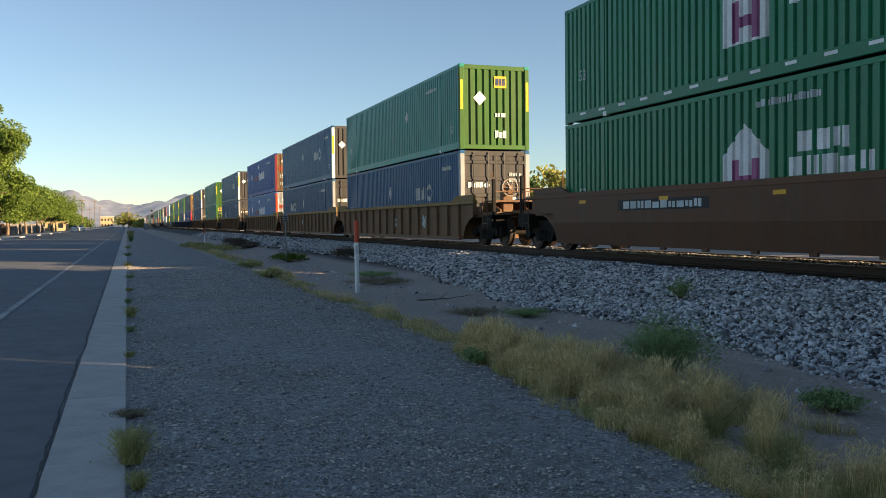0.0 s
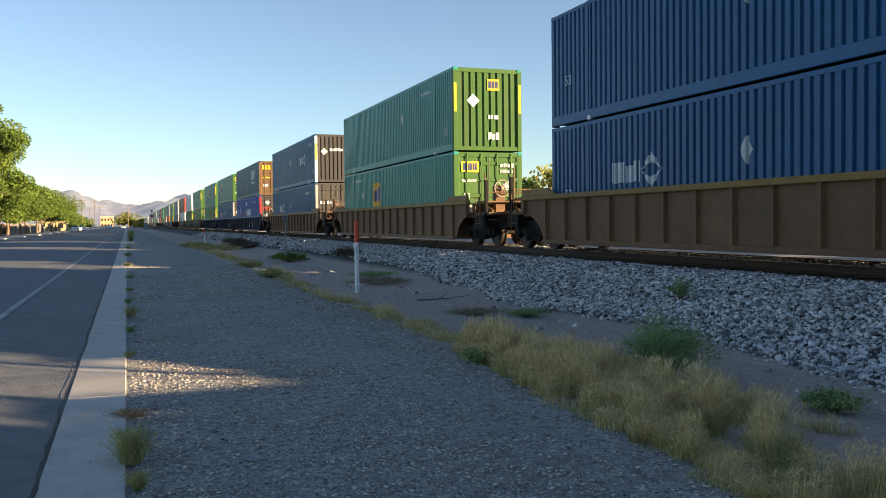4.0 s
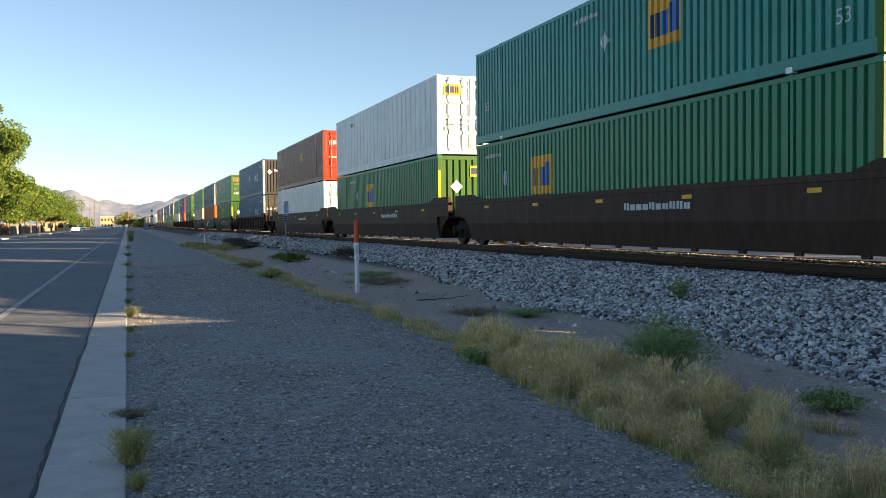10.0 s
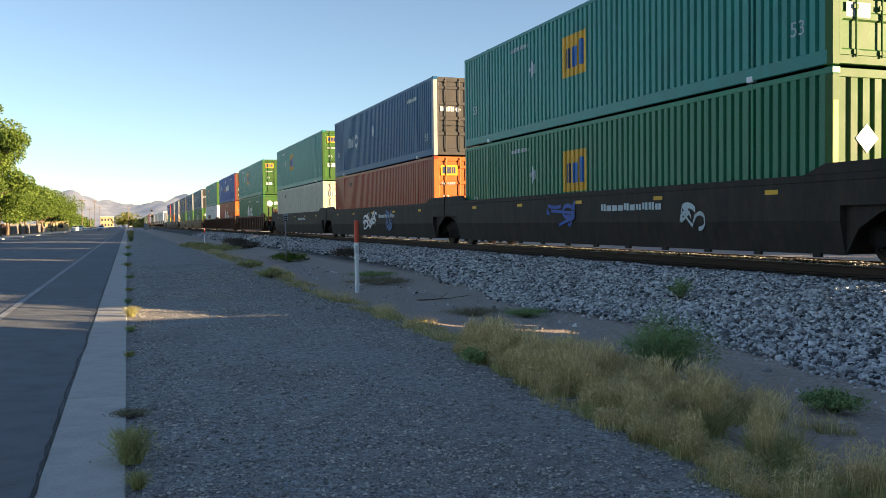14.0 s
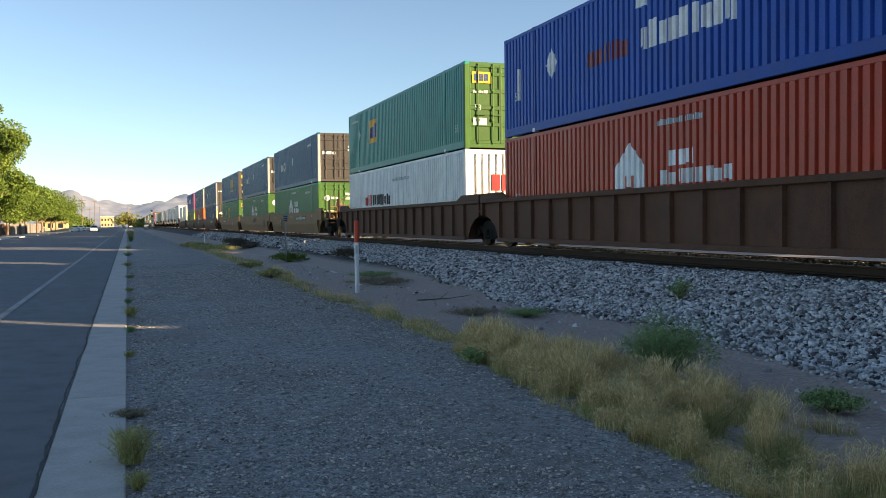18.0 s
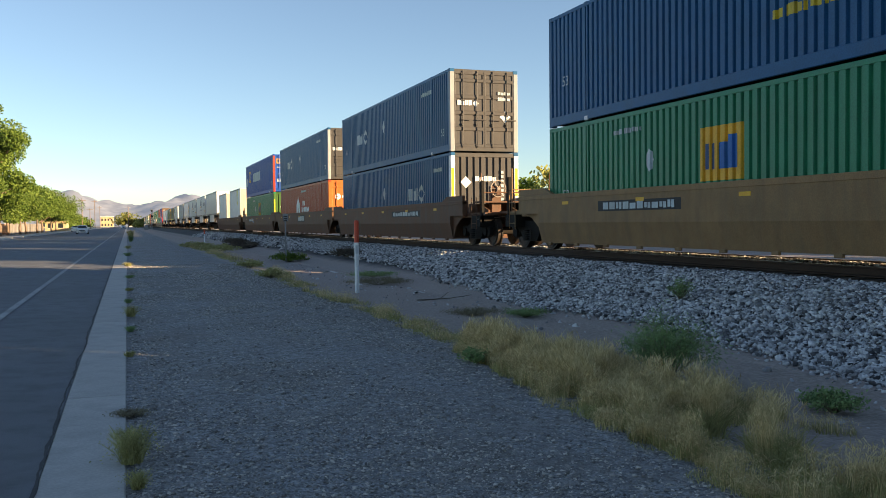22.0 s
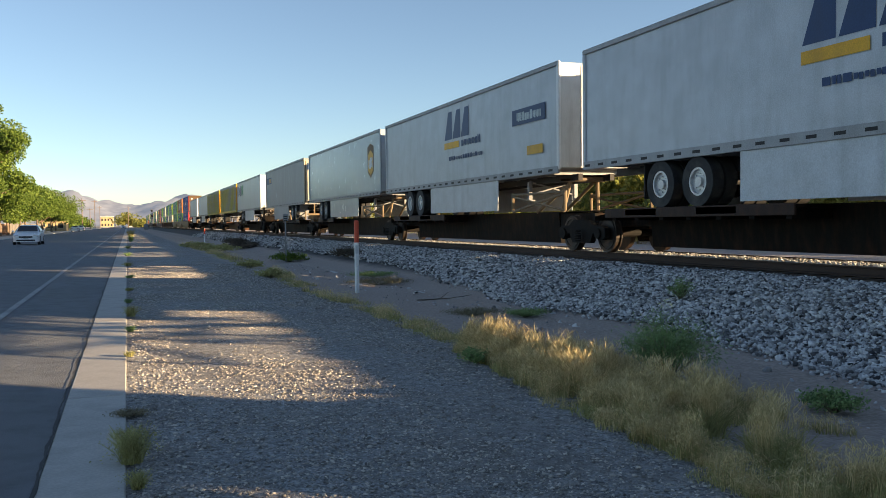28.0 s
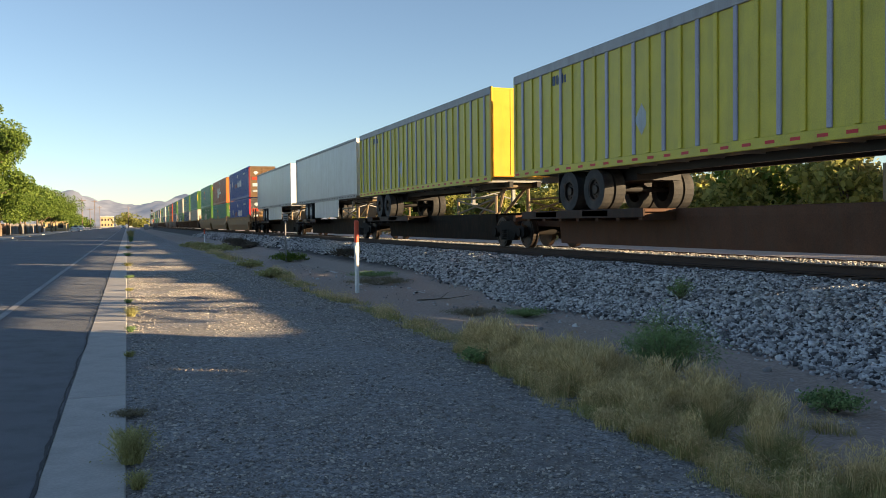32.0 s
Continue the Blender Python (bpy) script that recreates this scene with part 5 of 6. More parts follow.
def lay_track(cx):
    tr = thing("railway_track", "rusty steel railway track on timber ties and ballast", "railway track", kind="structure")
    for s in (-1, 1):
        r = part("rail", Build().prism([(x, z) for x, z in rail_profile(cx + s * 0.752)], -200, 1600, "y"), RAIL, tr)
        part("rail_head", Build().box(cx + s * 0.752 - 0.030, cx + s * 0.752 + 0.030, -200, 1600, RAIL_Z - 0.003, RAIL_Z), RAILTOP, r)
    tie = kept("tie", lambda: Build().cbox(-1.3, 1.3, -0.115, 0.115, -0.16, 0.0, 0.012))
    for i in range(200):
        part("tie", tie, TIE, tr, at=(cx, -14 + i * 0.53, RAIL_Z - 0.172))
    return tr


lay_track(TRACK_X)


# ---------------------------------------------------------------- stones, gravel and growth
def island_mat(name, dark, light, rough=0.85, bump=0.4, scale=30.0, subsurface=0.0, tint=None):
    """Stones, leaves and blades: each piece takes its own shade between two colours."""
    m = bpy.data.materials.new(name)
    m.use_nodes = True
    N, Lk = m.node_tree.nodes, m.node_tree.links
    b = N["Principled BSDF"]
    geo = N.new("ShaderNodeNewGeometry")
    ramp = N.new("ShaderNodeValToRGB")
    ramp.color_ramp.elements[0].color, ramp.color_ramp.elements[1].color = (*dark, 1), (*light, 1)
    if tint:
        e = ramp.color_ramp.elements.new(0.8)
        e.color = (*tint, 1)
    Lk.new(geo.outputs["Random Per Island"], ramp.inputs[0])
    co = N.new("ShaderNodeTexCoord")
    ns = N.new("ShaderNodeTexNoise")
    ns.inputs["Scale"].default_value, ns.inputs["Detail"].default_value = scale, 4
    Lk.new(co.outputs["Object"], ns.inputs["Vector"])
    rg = N.new("ShaderNodeMapRange")
    rg.inputs["To Min"].default_value, rg.inputs["To Max"].default_value = 0.7, 1.3
    Lk.new(ns.outputs["Fac"], rg.inputs[0])
    mx = N.new("ShaderNodeMix")
    mx.data_type, mx.blend_type = "RGBA", "MULTIPLY"
    mx.inputs[0].default_value = 1.0
    Lk.new(ramp.outputs[0], mx.inputs[6])
    Lk.new(rg.outputs[0], mx.inputs[7])
    Lk.new(mx.outputs[2], b.inputs["Base Color"])
    b.inputs["Roughness"].default_value = rough
    b.inputs["Specular IOR Level"].default_value = 0.3
    if bump:
        bp = N.new("ShaderNodeBump")
        bp.inputs["Strength"].default_value, bp.inputs["Distance"].default_value = bump, 0.01
        Lk.new(ns.outputs["Fac"], bp.inputs["Height"])
        Lk.new(bp.outputs[0], b.inputs["Normal"])
    if subsurface:
        tr = N.new("ShaderNodeBsdfTranslucent")
        Lk.new(mx.outputs[2], tr.inputs[0])
        ms = N.new("ShaderNodeMixShader")
        ms.inputs[0].default_value = subsurface
        Lk.new(b.outputs[0], ms.inputs[1])
        Lk.new(tr.outputs[0], ms.inputs[2])
        Lk.new(ms.outputs[0], N["Material Output"].inputs[0])
    return m


BALLAST = island_mat("crushed_stone", (0.03, 0.03, 0.034), (0.74, 0.73, 0.725), 0.85, 0.5, 25)
PEBBLE = island_mat("gravel_pebbles", (0.14, 0.13, 0.12), (0.62, 0.575, 0.52), 0.85, 0.3, 60)
STRAW = island_mat("dry_grass", (0.46, 0.34, 0.15), (0.90, 0.75, 0.43), 0.8, 0, 10, 0.45)
GREENERY = island_mat("green_weed_leaves", (0.12, 0.20, 0.075), (0.32, 0.44, 0.18), 0.75, 0, 10, 0.3)
OLIVE = island_mat("olive_weed_leaves", (0.26, 0.25, 0.09), (0.52, 0.49, 0.22), 0.8, 0, 10, 0.3)
DRYWEED = island_mat("brown_dry_weeds", (0.15, 0.13, 0.085), (0.32, 0.28, 0.18), 0.85, 0, 10, 0.2)
DEADBUSH = island_mat("grey_dry_twigs", (0.06, 0.05, 0.04), (0.16, 0.13, 0.10), 0.85, 0, 10, 0.1)
LEAF = island_mat("tree_leaves", (0.042, 0.088, 0.013), (0.13, 0.20, 0.027), 0.6, 0, 3, 0.38, (0.17, 0.24, 0.042))
LEAF2 = island_mat("far_tree_leaves", (0.17, 0.19, 0.05), (0.48, 0.46, 0.14), 0.65, 0, 3, 0.6)
BARK = mat("tree_bark", (0.16, 0.115, 0.08), 0.9, 0, 0.35, 3, 30, 0.6, stretch=(1, 1, 0.3))
RNG = np.random.default_rng(7)


def raw_mesh(name, verts, faces):
    me = bpy.data.meshes.new(name)
    nv, nf = len(verts), len(faces)
    k = faces.shape[1]
    me.vertices.add(nv)
    me.vertices.foreach_set("co", np.asarray(verts, dtype=np.float32).ravel())
    me.loops.add(nf * k)
    me.loops.foreach_set("vertex_index", np.asarray(faces, dtype=np.int32).ravel())
    me.polygons.add(nf)
    me.polygons.foreach_set("loop_start", np.arange(0, nf * k, k, dtype=np.int32))
    me.update(calc_edges=True)
    me.materials.append(None)
    return me


CUBE = np.array([(x, y, z) for z in (-1, 1) for y in (-1, 1) for x in (-1, 1)], dtype=float) * 0.5
CUBE_F = np.array([(0, 2, 3, 1), (4, 5, 7, 6), (0, 1, 5, 4), (2, 6, 7, 3), (0, 4, 6, 2), (1, 3, 7, 5)])


def turns(n):
    q = RNG.normal(size=(n, 4))
    q /= np.linalg.norm(q, axis=1)[:, None]
    w, x, y, z = q.T
    return np.stack([np.stack([1 - 2 * (y * y + z * z), 2 * (x * y - z * w), 2 * (x * z + y * w)], 1),
                     np.stack([2 * (x * y + z * w), 1 - 2 * (x * x + z * z), 2 * (y * z - x * w)], 1),
                     np.stack([2 * (x * z - y * w), 2 * (y * z + x * w), 1 - 2 * (x * x + y * y)], 1)], 1)


def stones(name, places, sizes, squash=1.0):
    """Angular broken stones at the places, joined."""
    n = len(places)
    shape = CUBE[None] * (0.75 + 0.5 * RNG.random((n, 8, 1))) * (0.45 + 1.05 * RNG.random((n, 1, 3)))
    v = np.einsum("nij,nkj->nki", turns(n), shape) * sizes[:, None, None] * np.array([1, 1, squash]) + places[:, None, :]
    f = (CUBE_F[None] + (np.arange(n) * 8)[:, None, None]).reshape(-1, 4)
    return raw_mesh(name, v.reshape(-1, 3), f)


def bed_height(x):
    return np.interp(x, [6.5, 6.8, 9.7, 10.2, 13.7, 14.3, 17.0, 17.4], [-0.30, -0.2, 0.40, 0.45, 0.45, 0.38, -0.2, -0.3])


def bed_noise(xs, ys):
    return np.array([0.03 * NOISE(x, y, 0.7) for x, y in zip(xs, ys)])


def ballast(n, y0, y1, s0, s1, x0=6.45, x1=10.75):
    x = x0 + (x1 - x0) * RNG.random(n) ** 0.9
    # a ragged foot of the slope
    x = np.where(x < 6.9, x + 0.35 * RNG.random(n), x)
    y = y0 + (y1 - y0) * RNG.random(n)
    s = s0 + (s1 - s0) * RNG.random(n) ** 1.6
    z = bed_height(x) + bed_noise(x, y) + s * (0.75 * RNG.random(n) - 0.35)
    return np.stack([x, y, z], 1), s


def above_foot(p, q):
    """Only stones past the ragged foot of the slope, which soil has covered further along."""
    foot = np.interp(p[:, 1], [3.5, 6.3, 10, 14, 17, 20, 26, 40, 60], [6.55, 6.65, 7.3, 7.1, 7.25, 7.5, 8.2, 8.4, 8.0])
    foot = foot + 6.0 * bed_noise(p[:, 0], p[:, 1]) + 0.10 * RNG.normal(size=len(p))
    k = p[:, 0] > foot
    return p[k], q[k]


p1, q1 = above_foot(*ballast(58000, 3.5, 20, 0.022, 0.054))
p2, q2 = above_foot(*ballast(36000, 20, 48, 0.032, 0.068))
p3, q3 = above_foot(*ballast(11000, 48, 120, 0.06, 0.12))
p4, q4 = ballast(2500, 3.5, 40, 0.05, 0.10, 13.2, 15.5)
n = 14000
cx5 = 11.70 + 0.72 * RNG.random(n)
p5 = np.stack([cx5, 6 + 44 * RNG.random(n) ** 1.3, RAIL_Z - 0.044 + 0.016 * RNG.random(n)], 1)
q5 = 0.022 + 0.03 * RNG.random(n)
p4, q4 = np.concatenate([p4, p5]), np.concatenate([q4, q5])
pebbles = part("ballast_stones", stones("ballast_stones", np.concatenate([p1, p2, p3, p4]), np.concatenate([q1, q2, q3, q4]), 0.8), BALLAST)
tagged(pebbles, "loose grey crushed stones heaped along the track", "ballast", kind="stuff")

n = 150000
gxs = 0.0 + 4.2 * RNG.random(n)
gys = 3.4 + 30 * RNG.random(n) ** 2.0
# wheel tracks and patches worn smooth
thick = 0.62 - 0.45 * np.exp(-((gxs - 0.75) / 0.30) ** 2) - 0.30 * np.exp(-((gxs - 2.55) / 0.28) ** 2) + np.array([0.9 * NOISE(x, y, 0.55) + 0.35 * NOISE(x, y, 2.1) for x, y in zip(gxs, gys)])
keep = RNG.random(n) < np.clip(thick, 0.06, 1)
gxs, gys = gxs[keep], gys[keep]
gs = (0.0045 + 0.012 * RNG.random(len(gxs)) ** 3) * (1 + gys / 40)
gz = np.array([land(x, y) for x, y in zip(gxs, gys)]) + gs * 0.2
grit = part("gravel_stones", stones("gravel_stones", np.stack([gxs, gys, gz], 1), gs, 0.5), PEBBLE)
tagged(grit, "small loose gravel scattered over the shoulder", "gravel", kind="stuff")
n = 220
xs, ys = 5.0 + 1.9 * RNG.random(n), 5 + 30 * RNG.random(n)
ss = 0.015 + 0.035 * RNG.random(n) ** 2
strays = part("stray_stones", stones("stray_stones", np.stack([xs, ys, np.array([land(x, y) for x, y in zip(xs, ys)]) + ss * 0.2], 1), ss), BALLAST)
tagged(strays, "stray ballast stones on the dirt strip", "gravel", kind="stuff")


def blades(roots, height, lean, width):
    """Curved, tapering blades of grass; arrays of one length."""
    n = len(roots)
    a = RNG.random(n) * 2 * np.pi
    side = np.stack([np.cos(a), np.sin(a), np.zeros(n)], 1)
    b = RNG.random(n) * 2 * np.pi
    bend = np.stack([np.cos(b), np.sin(b), np.zeros(n)], 1) * (lean * (0.4 + 0.9 * RNG.random(n)))[:, None]
    up = np.stack([np.zeros(n), np.zeros(n), height], 1)
    v = np.stack([roots - side * width[:, None], roots + side * width[:, None],
                  roots + up * 0.55 + bend * 0.35 - side * width[:, None] * 0.7, roots + up * 0.55 + bend * 0.35 + side * width[:, None] * 0.7,
                  roots + up + bend - side * width[:, None] * 0.15, roots + up * 0.98 + bend + side * width[:, None] * 0.15], 1)
    f = (np.array([(0, 1, 3, 2), (2, 3, 5, 4)])[None] + (np.arange(n) * 6)[:, None, None]).reshape(-1, 4)
    return v.reshape(-1, 3), f


def tuft_roots(cx, cy, r, n):
    rr = r * np.sqrt(RNG.random(n))
    a = RNG.random(n) * 2 * np.pi
    x, y = cx + rr * np.cos(a), cy + rr * np.sin(a) * 1.3
    return np.stack([x, y, np.array([land(u, w) for u, w in zip(x, y)])], 1), 1 - rr / r


def leaf_cloud(n, fill, size, slim=0.28):
    """Small leaf blades round points given by fill(n)."""
    c = fill(n)
    q = np.array([(-0.5, -slim, 0), (0.5, -slim, 0), (0.5, slim, 0), (-0.5, slim, 0)])
    s = size * (0.6 + 0.8 * RNG.random(n))
    v = np.einsum("nij,kj->nki", turns(n), q) * s[:, None, None] + c[:, None, :]
    return v.reshape(-1, 3), np.arange(4 * n).reshape(n, 4)


def seed_heads(tips, lean, length, width):
    """Slender upright heads at the tips of the stalks; arrays of one length."""
    n = len(tips)
    a = RNG.random(n) * 2 * np.pi
    side = np.stack([np.cos(a), np.sin(a), np.zeros(n)], 1) * width[:, None]
    up = np.stack([lean[:, 0], lean[:, 1], length], 1)
    v = np.stack([tips - up * 0.25, tips + up * 0.3 + side, tips + up, tips + up * 0.3 - side], 1)
    return v.reshape(-1, 3), np.arange(4 * n).reshape(n, 4)


WEED_L = ([3.5, 6, 8.8, 10, 13, 19, 27, 47, 116], [3.05, 3.2, 3.5, 3.65, 3.75, 3.65, 3.95, 3.9, 4.0])
WEED_R = ([3.5, 5.5, 7.7, 9.3, 13, 19, 27, 47, 116], [4.8, 4.95, 4.5, 4.25, 4.2, 4.1, 4.6, 4.6, 5.2])
grown = {"dry_grass": [], "olive_grass": []}
pick = np.random.default_rng(31)
for i in range(840):
    near = i < 480
    cy = 3.5 + 6.0 * pick.random() ** 0.9 if near else 9.3 + 50 * pick.random() ** 1.9
    k, which, big, tall = pick.random(4)
    lo, hi = np.interp(cy, *WEED_L), np.interp(cy, *WEED_R)
    cx = lo + (hi - lo) * k
    if NOISE(cx, cy, 0.9 if near else 0.5) < (-0.42 if near else 0.0):
        continue
    edge = min(1.0, 0.30 + 2.6 * min(k, 1 - k))
    if near:
        r, height, m = 0.05 + 0.13 * big, (0.10 + 0.28 * tall ** 1.3) * edge, 150
    else:
        r, height, m = (0.05 + 0.13 * big) * (1 + cy / 40), (0.03 + 0.13 * tall ** 2) * (1 + cy / 60), 40
    roots, inner = tuft_roots(cx, cy, r, m)
    thin = 1 + cy / 14
    # low leaves, greener than the stalks
    m2 = int(m * 0.95)
    v, f = blades(roots[:m2], height * (0.25 + 0.35 * RNG.random(m2)), np.full(m2, height * 0.45), (0.0018 + 0.0016 * RNG.random(m2)) * thin)
    grown["olive_grass"].append((v, f))
    if which < (0.24 if near else 0.45):
        continue
    h = height * (0.55 + 0.5 * np.sqrt(np.clip(inner, 0, 1))) * (0.75 + 0.4 * RNG.random(m))
    v, f = blades(roots, h, h * 0.22, (0.0010 + 0.0008 * RNG.random(m)) * thin)
    grown["dry_grass"].append((v, f))
    top = (v.reshape(m, 6, 3)[:, 4] + v.reshape(m, 6, 3)[:, 5]) / 2
    for _ in range(2):
        spread = RNG.normal(size=(m, 3)) * 0.012 * thin
        grown["dry_grass"].append(seed_heads(top + spread, RNG.normal(size=(m, 2)) * 0.018 * thin, h * (0.08 + 0.09 * RNG.random(m)), (0.0016 + 0.002 * RNG.random(m)) * thin))
for name, material, label in (("dry_grass", STRAW, "pale dry grass with feathery heads along the dirt strip"), ("olive_grass", OLIVE, "olive green leaves low in the dry roadside grass")):
    base, allf = 0, []
    for v, f in grown[name]:
        allf.append(f + base)
        base += len(v)
    grass = part(name, raw_mesh(name, np.concatenate([v for v, _ in grown[name]]), np.concatenate(allf)), material)
    tagged(grass, label, "grass", kind="stuff")


def shrub(x, y, r, h, leaf, label, n=1500, size=0.022, name="shrub", twigs=40, slim=0.28):
    z = float(bed_height(x)) if x > 6.6 else land(x, y)
    s = thing(name, label, "shrub", (x, y, z))
    st = Build()
    tips = []
    for i in range(twigs):
        a, e = RNG.random() * 2 * math.pi, RNG.random()
        tip = Vector((r * 0.95 * math.cos(a) * math.sqrt(e), r * 0.95 * math.sin(a) * math.sqrt(e), h * (0.55 + 0.45 * RNG.random()) * (1.05 - 0.45 * e)))
        mid = tip * 0.5 + Vector((0, 0, h * 0.12))
        st.rod((tip.x * 0.08, tip.y * 0.08, 0), mid, 0.006, 4, 0.004)
        st.rod(mid, tip, 0.004, 4, 0.002)
        tips += [tip, mid, (tip + mid) / 2]
    part("stem_tangle", st, DRYWEED, s)
    T = np.array([tuple(t) for t in tips])
    fill = lambda m: T[RNG.integers(0, len(T), m)] + RNG.normal(size=(m, 3)) * np.array([r, r, h]) * 0.11
    v, f = leaf_cloud(n, fill, size, slim)
    v[:, 2] = np.maximum(v[:, 2], 0.004)
    part("leaves", raw_mesh("leaves", v, f), leaf, s)
    return s


shrub(5.15, 7.55, 0.56, 0.62, GREENERY, "feathery green shrub beside the dry grass", 9000, 0.034, twigs=90, slim=0.07)
shrub(5.55, 5.75, 0.28, 0.20, GREENERY, "low dark green weed on the dirt strip", 1800, 0.022)
shrub(6.45, 13.7, 0.42, 0.17, GREENERY, "low dull green weed at the foot of the ballast", 1800, 0.035, slim=0.1)
shrub(6.3, 22.5, 1.0, 0.20, DRYWEED, "thin dry weeds where soil covers the ballast foot", 2400, 0.045, slim=0.09)
shrub(6.9, 25.5, 0.9, 0.16, GREENERY, "dull green weeds low on the ballast slope", 1600, 0.05, slim=0.09)
shrub(5.70, 14.2, 0.60, 0.13, DRYWEED, "low dry brown weed on the dirt strip", 1900, 0.035, slim=0.09)
shrub(8.47, 12.07, 0.25, 0.34, GREENERY, "dull green weed growing out of the ballast slope", 1200, 0.035, slim=0.08)
shrub(6.6, 38.0, 0.9, 0.42, LEAF, "dark green bush by a sign post", 1500, 0.06)
shrub(8.2, 34.0, 0.7, 0.4, DEADBUSH, "grey dry bush on the ballast slope", 1200, 0.06)
shrub(7.0, 58.0, 1.3, 0.55, DEADBUSH, "dark dry bush at the ballast foot", 1500, 0.09)
shrub(7.6, 66.0, 1.1, 0.5, DEADBUSH, "grey dead bush at the ballast foot", 1200, 0.09)
shrub(5.0, 52.0, 1.2, 0.45, OLIVE, "yellow-green weeds near a marker post", 2200, 0.07)
shrub(4.3, 60.0, 1.1, 0.40, OLIVE, "olive weeds at the edge of the gravel", 1800, 0.08)
shrub(4.0, 31.0, 0.5, 0.28, OLIVE, "olive weed clump in the dry grass", 1300, 0.045)
shrub(3.75, 24.5, 0.5, 0.25, OLIVE, "yellowish weed clump in the dry grass", 1300, 0.04)
shrub(3.4, 8.4, 0.22, 0.15, GREENERY, "small green weed at the grass edge", 1000, 0.02)


def tuft(x, y, r, h, material, label, n=240, wide=0.0035):
    t = thing("weed_tuft", label, "weed", (x, y, 0.004), "weeds along the gutter")
    rr = r * np.sqrt(RNG.random(n))
    a = RNG.random(n) * 2 * np.pi
    roots = np.stack([rr * np.cos(a) * 0.5, rr * np.sin(a) * 0.5, np.zeros(n)], 1)
    hh = h * (0.4 + 0.7 * RNG.random(n))
    v, f = blades(roots, hh, np.full(n, r * 0.9), np.full(n, wide))
    part("stalk_growth", raw_mesh("stalk_growth", v, f), material, t)
    v, f = leaf_cloud(n * 3, lambda m: np.stack([RNG.normal(size=m) * r * 0.5, RNG.normal(size=m) * r * 0.5, h * (0.15 + 0.75 * RNG.random(m))], 1), r * 0.10)
    part("leaves", raw_mesh("leaves", v, f), material, t)
    return t


tuft(0.0, 5.62, 0.13, 0.22, OLIVE, "tall yellow-green weed in the gutter joint", 300, 0.0028)
tuft(0.03, 5.05, 0.07, 0.10, OLIVE, "low green weed beside the gutter", 160)
tuft(0.0, 7.05, 0.12, 0.035, DRYWEED, "flat dry brown weed on the gutter edge", 200)
for i, (y, r, h) in enumerate(((10.2, 0.06, 0.06), (12.6, 0.07, 0.08), (14.7, 0.12, 0.17), (17.3, 0.08, 0.08), (20.5, 0.09, 0.07), (25.5, 0.12, 0.08), (33, 0.16, 0.13), (44, 0.2, 0.16), (58, 0.2, 0.18))):
    tuft(0.0 + 0.02 * (i % 3), y, r, h, (OLIVE, GREENERY)[i % 2], ("olive weed tuft growing along the gutter", "green weed tuft growing along the gutter")[i % 2], 140, 0.004 + y * 0.0001)
tuft(0.30, 82, 0.22, 0.5, GREENERY, "tall green weed standing by the gutter", 200, 0.02)
tuft(0.4, 105, 0.4, 0.9, OLIVE, "tall olive weed standing by the gutter", 200, 0.025)


# small things lying on the dirt strip
twig = thing("fallen_branch", "dark dry fallen branch on the dirt beside a marker post", "branch", (6.0, 17.2, -0.20))
part("limb", Build().rod((-0.35, 0.1, 0.02), (0.30, -0.15, 0.06), 0.018, 6, 0.010).rod((0.30, -0.15, 0.06), (0.85, 0.0, 0.10), 0.010, 6, 0.004), DEADBUSH, twig)
part("side_shoot", Build().rod((0.1, -0.07, 0.05), (0.45, 0.30, 0.16), 0.008, 5, 0.003), DEADBUSH, twig)
SCRAP = mat("pale_litter", (0.62, 0.62, 0.60), 0.8, 0, 0.15, 6, 50, 0.3, GRIME, 0.3)
for x, y, w in ((6.3, 28.5, 0.22), (6.35, 19.3, 0.14), (5.6, 22.0, 0.12)):
    bit = thing("litter_scrap", "crumpled pale scrap of litter on the dirt", "litter", (x, y, float(np.interp(x, [2.6, 6.6], [0.0, -0.2])) - 0.01), "litter scraps", rz=x * 50)
    part("sheet", Build().add([(-w, -w * 0.6, 0.0), (0, -w * 0.7, w * 0.35), (w, -w * 0.5, 0.01), (-w * 0.9, w * 0.6, 0.03), (0.1 * w, w * 0.6, w * 0.25), (w, w * 0.7, 0.0)], [(0, 1, 4, 3), (1, 2, 5, 4)]), SCRAP, bit)


# ---------------------------------------------------------------- posts and signals
WHITE_PL = mat("white_plastic", (0.74, 0.75, 0.75), 0.5, 0, 0.08, 4, 60, 0.05, GRIME, 0.25)
RED_PL = mat("orange_red_plastic", (0.62, 0.07, 0.025), 0.5, 0, 0.1, 4, 60, 0.05, GRIME, 0.2)
GALV = mat("galvanised_steel", (0.30, 0.31, 0.32), 0.5, 0.7, 0.2, 6, 50, 0.1, GRIME, 0.3)
BLACKP = mat("flat_black_paint", (0.02, 0.02, 0.022), 0.7)


def marker(x, y, h, label, r=0.05):
    p = thing("marker_post", label, "post", (x, y, land(x, y) - 0.02))
    part("tube", Build().cyl((0, 0), r, 0, h * 0.70, "z", 18), WHITE_PL, p)
    part("cap_sleeve", Build().cyl((0, 0), r * 1.06, h * 0.70, h * 0.985, "z", 18).cyl((0, 0), r * 1.06, h * 0.985, h, "z", 18, r * 0.6), RED_PL, p, "orange-red sleeve")
    part("decal", Build().box(-r * 0.9, r * 0.9, -r - 0.006, -r + 0.012, h * 0.55, h * 0.66), mat("decal_grey", (0.5, 0.52, 0.55), 0.5), p)
    return p


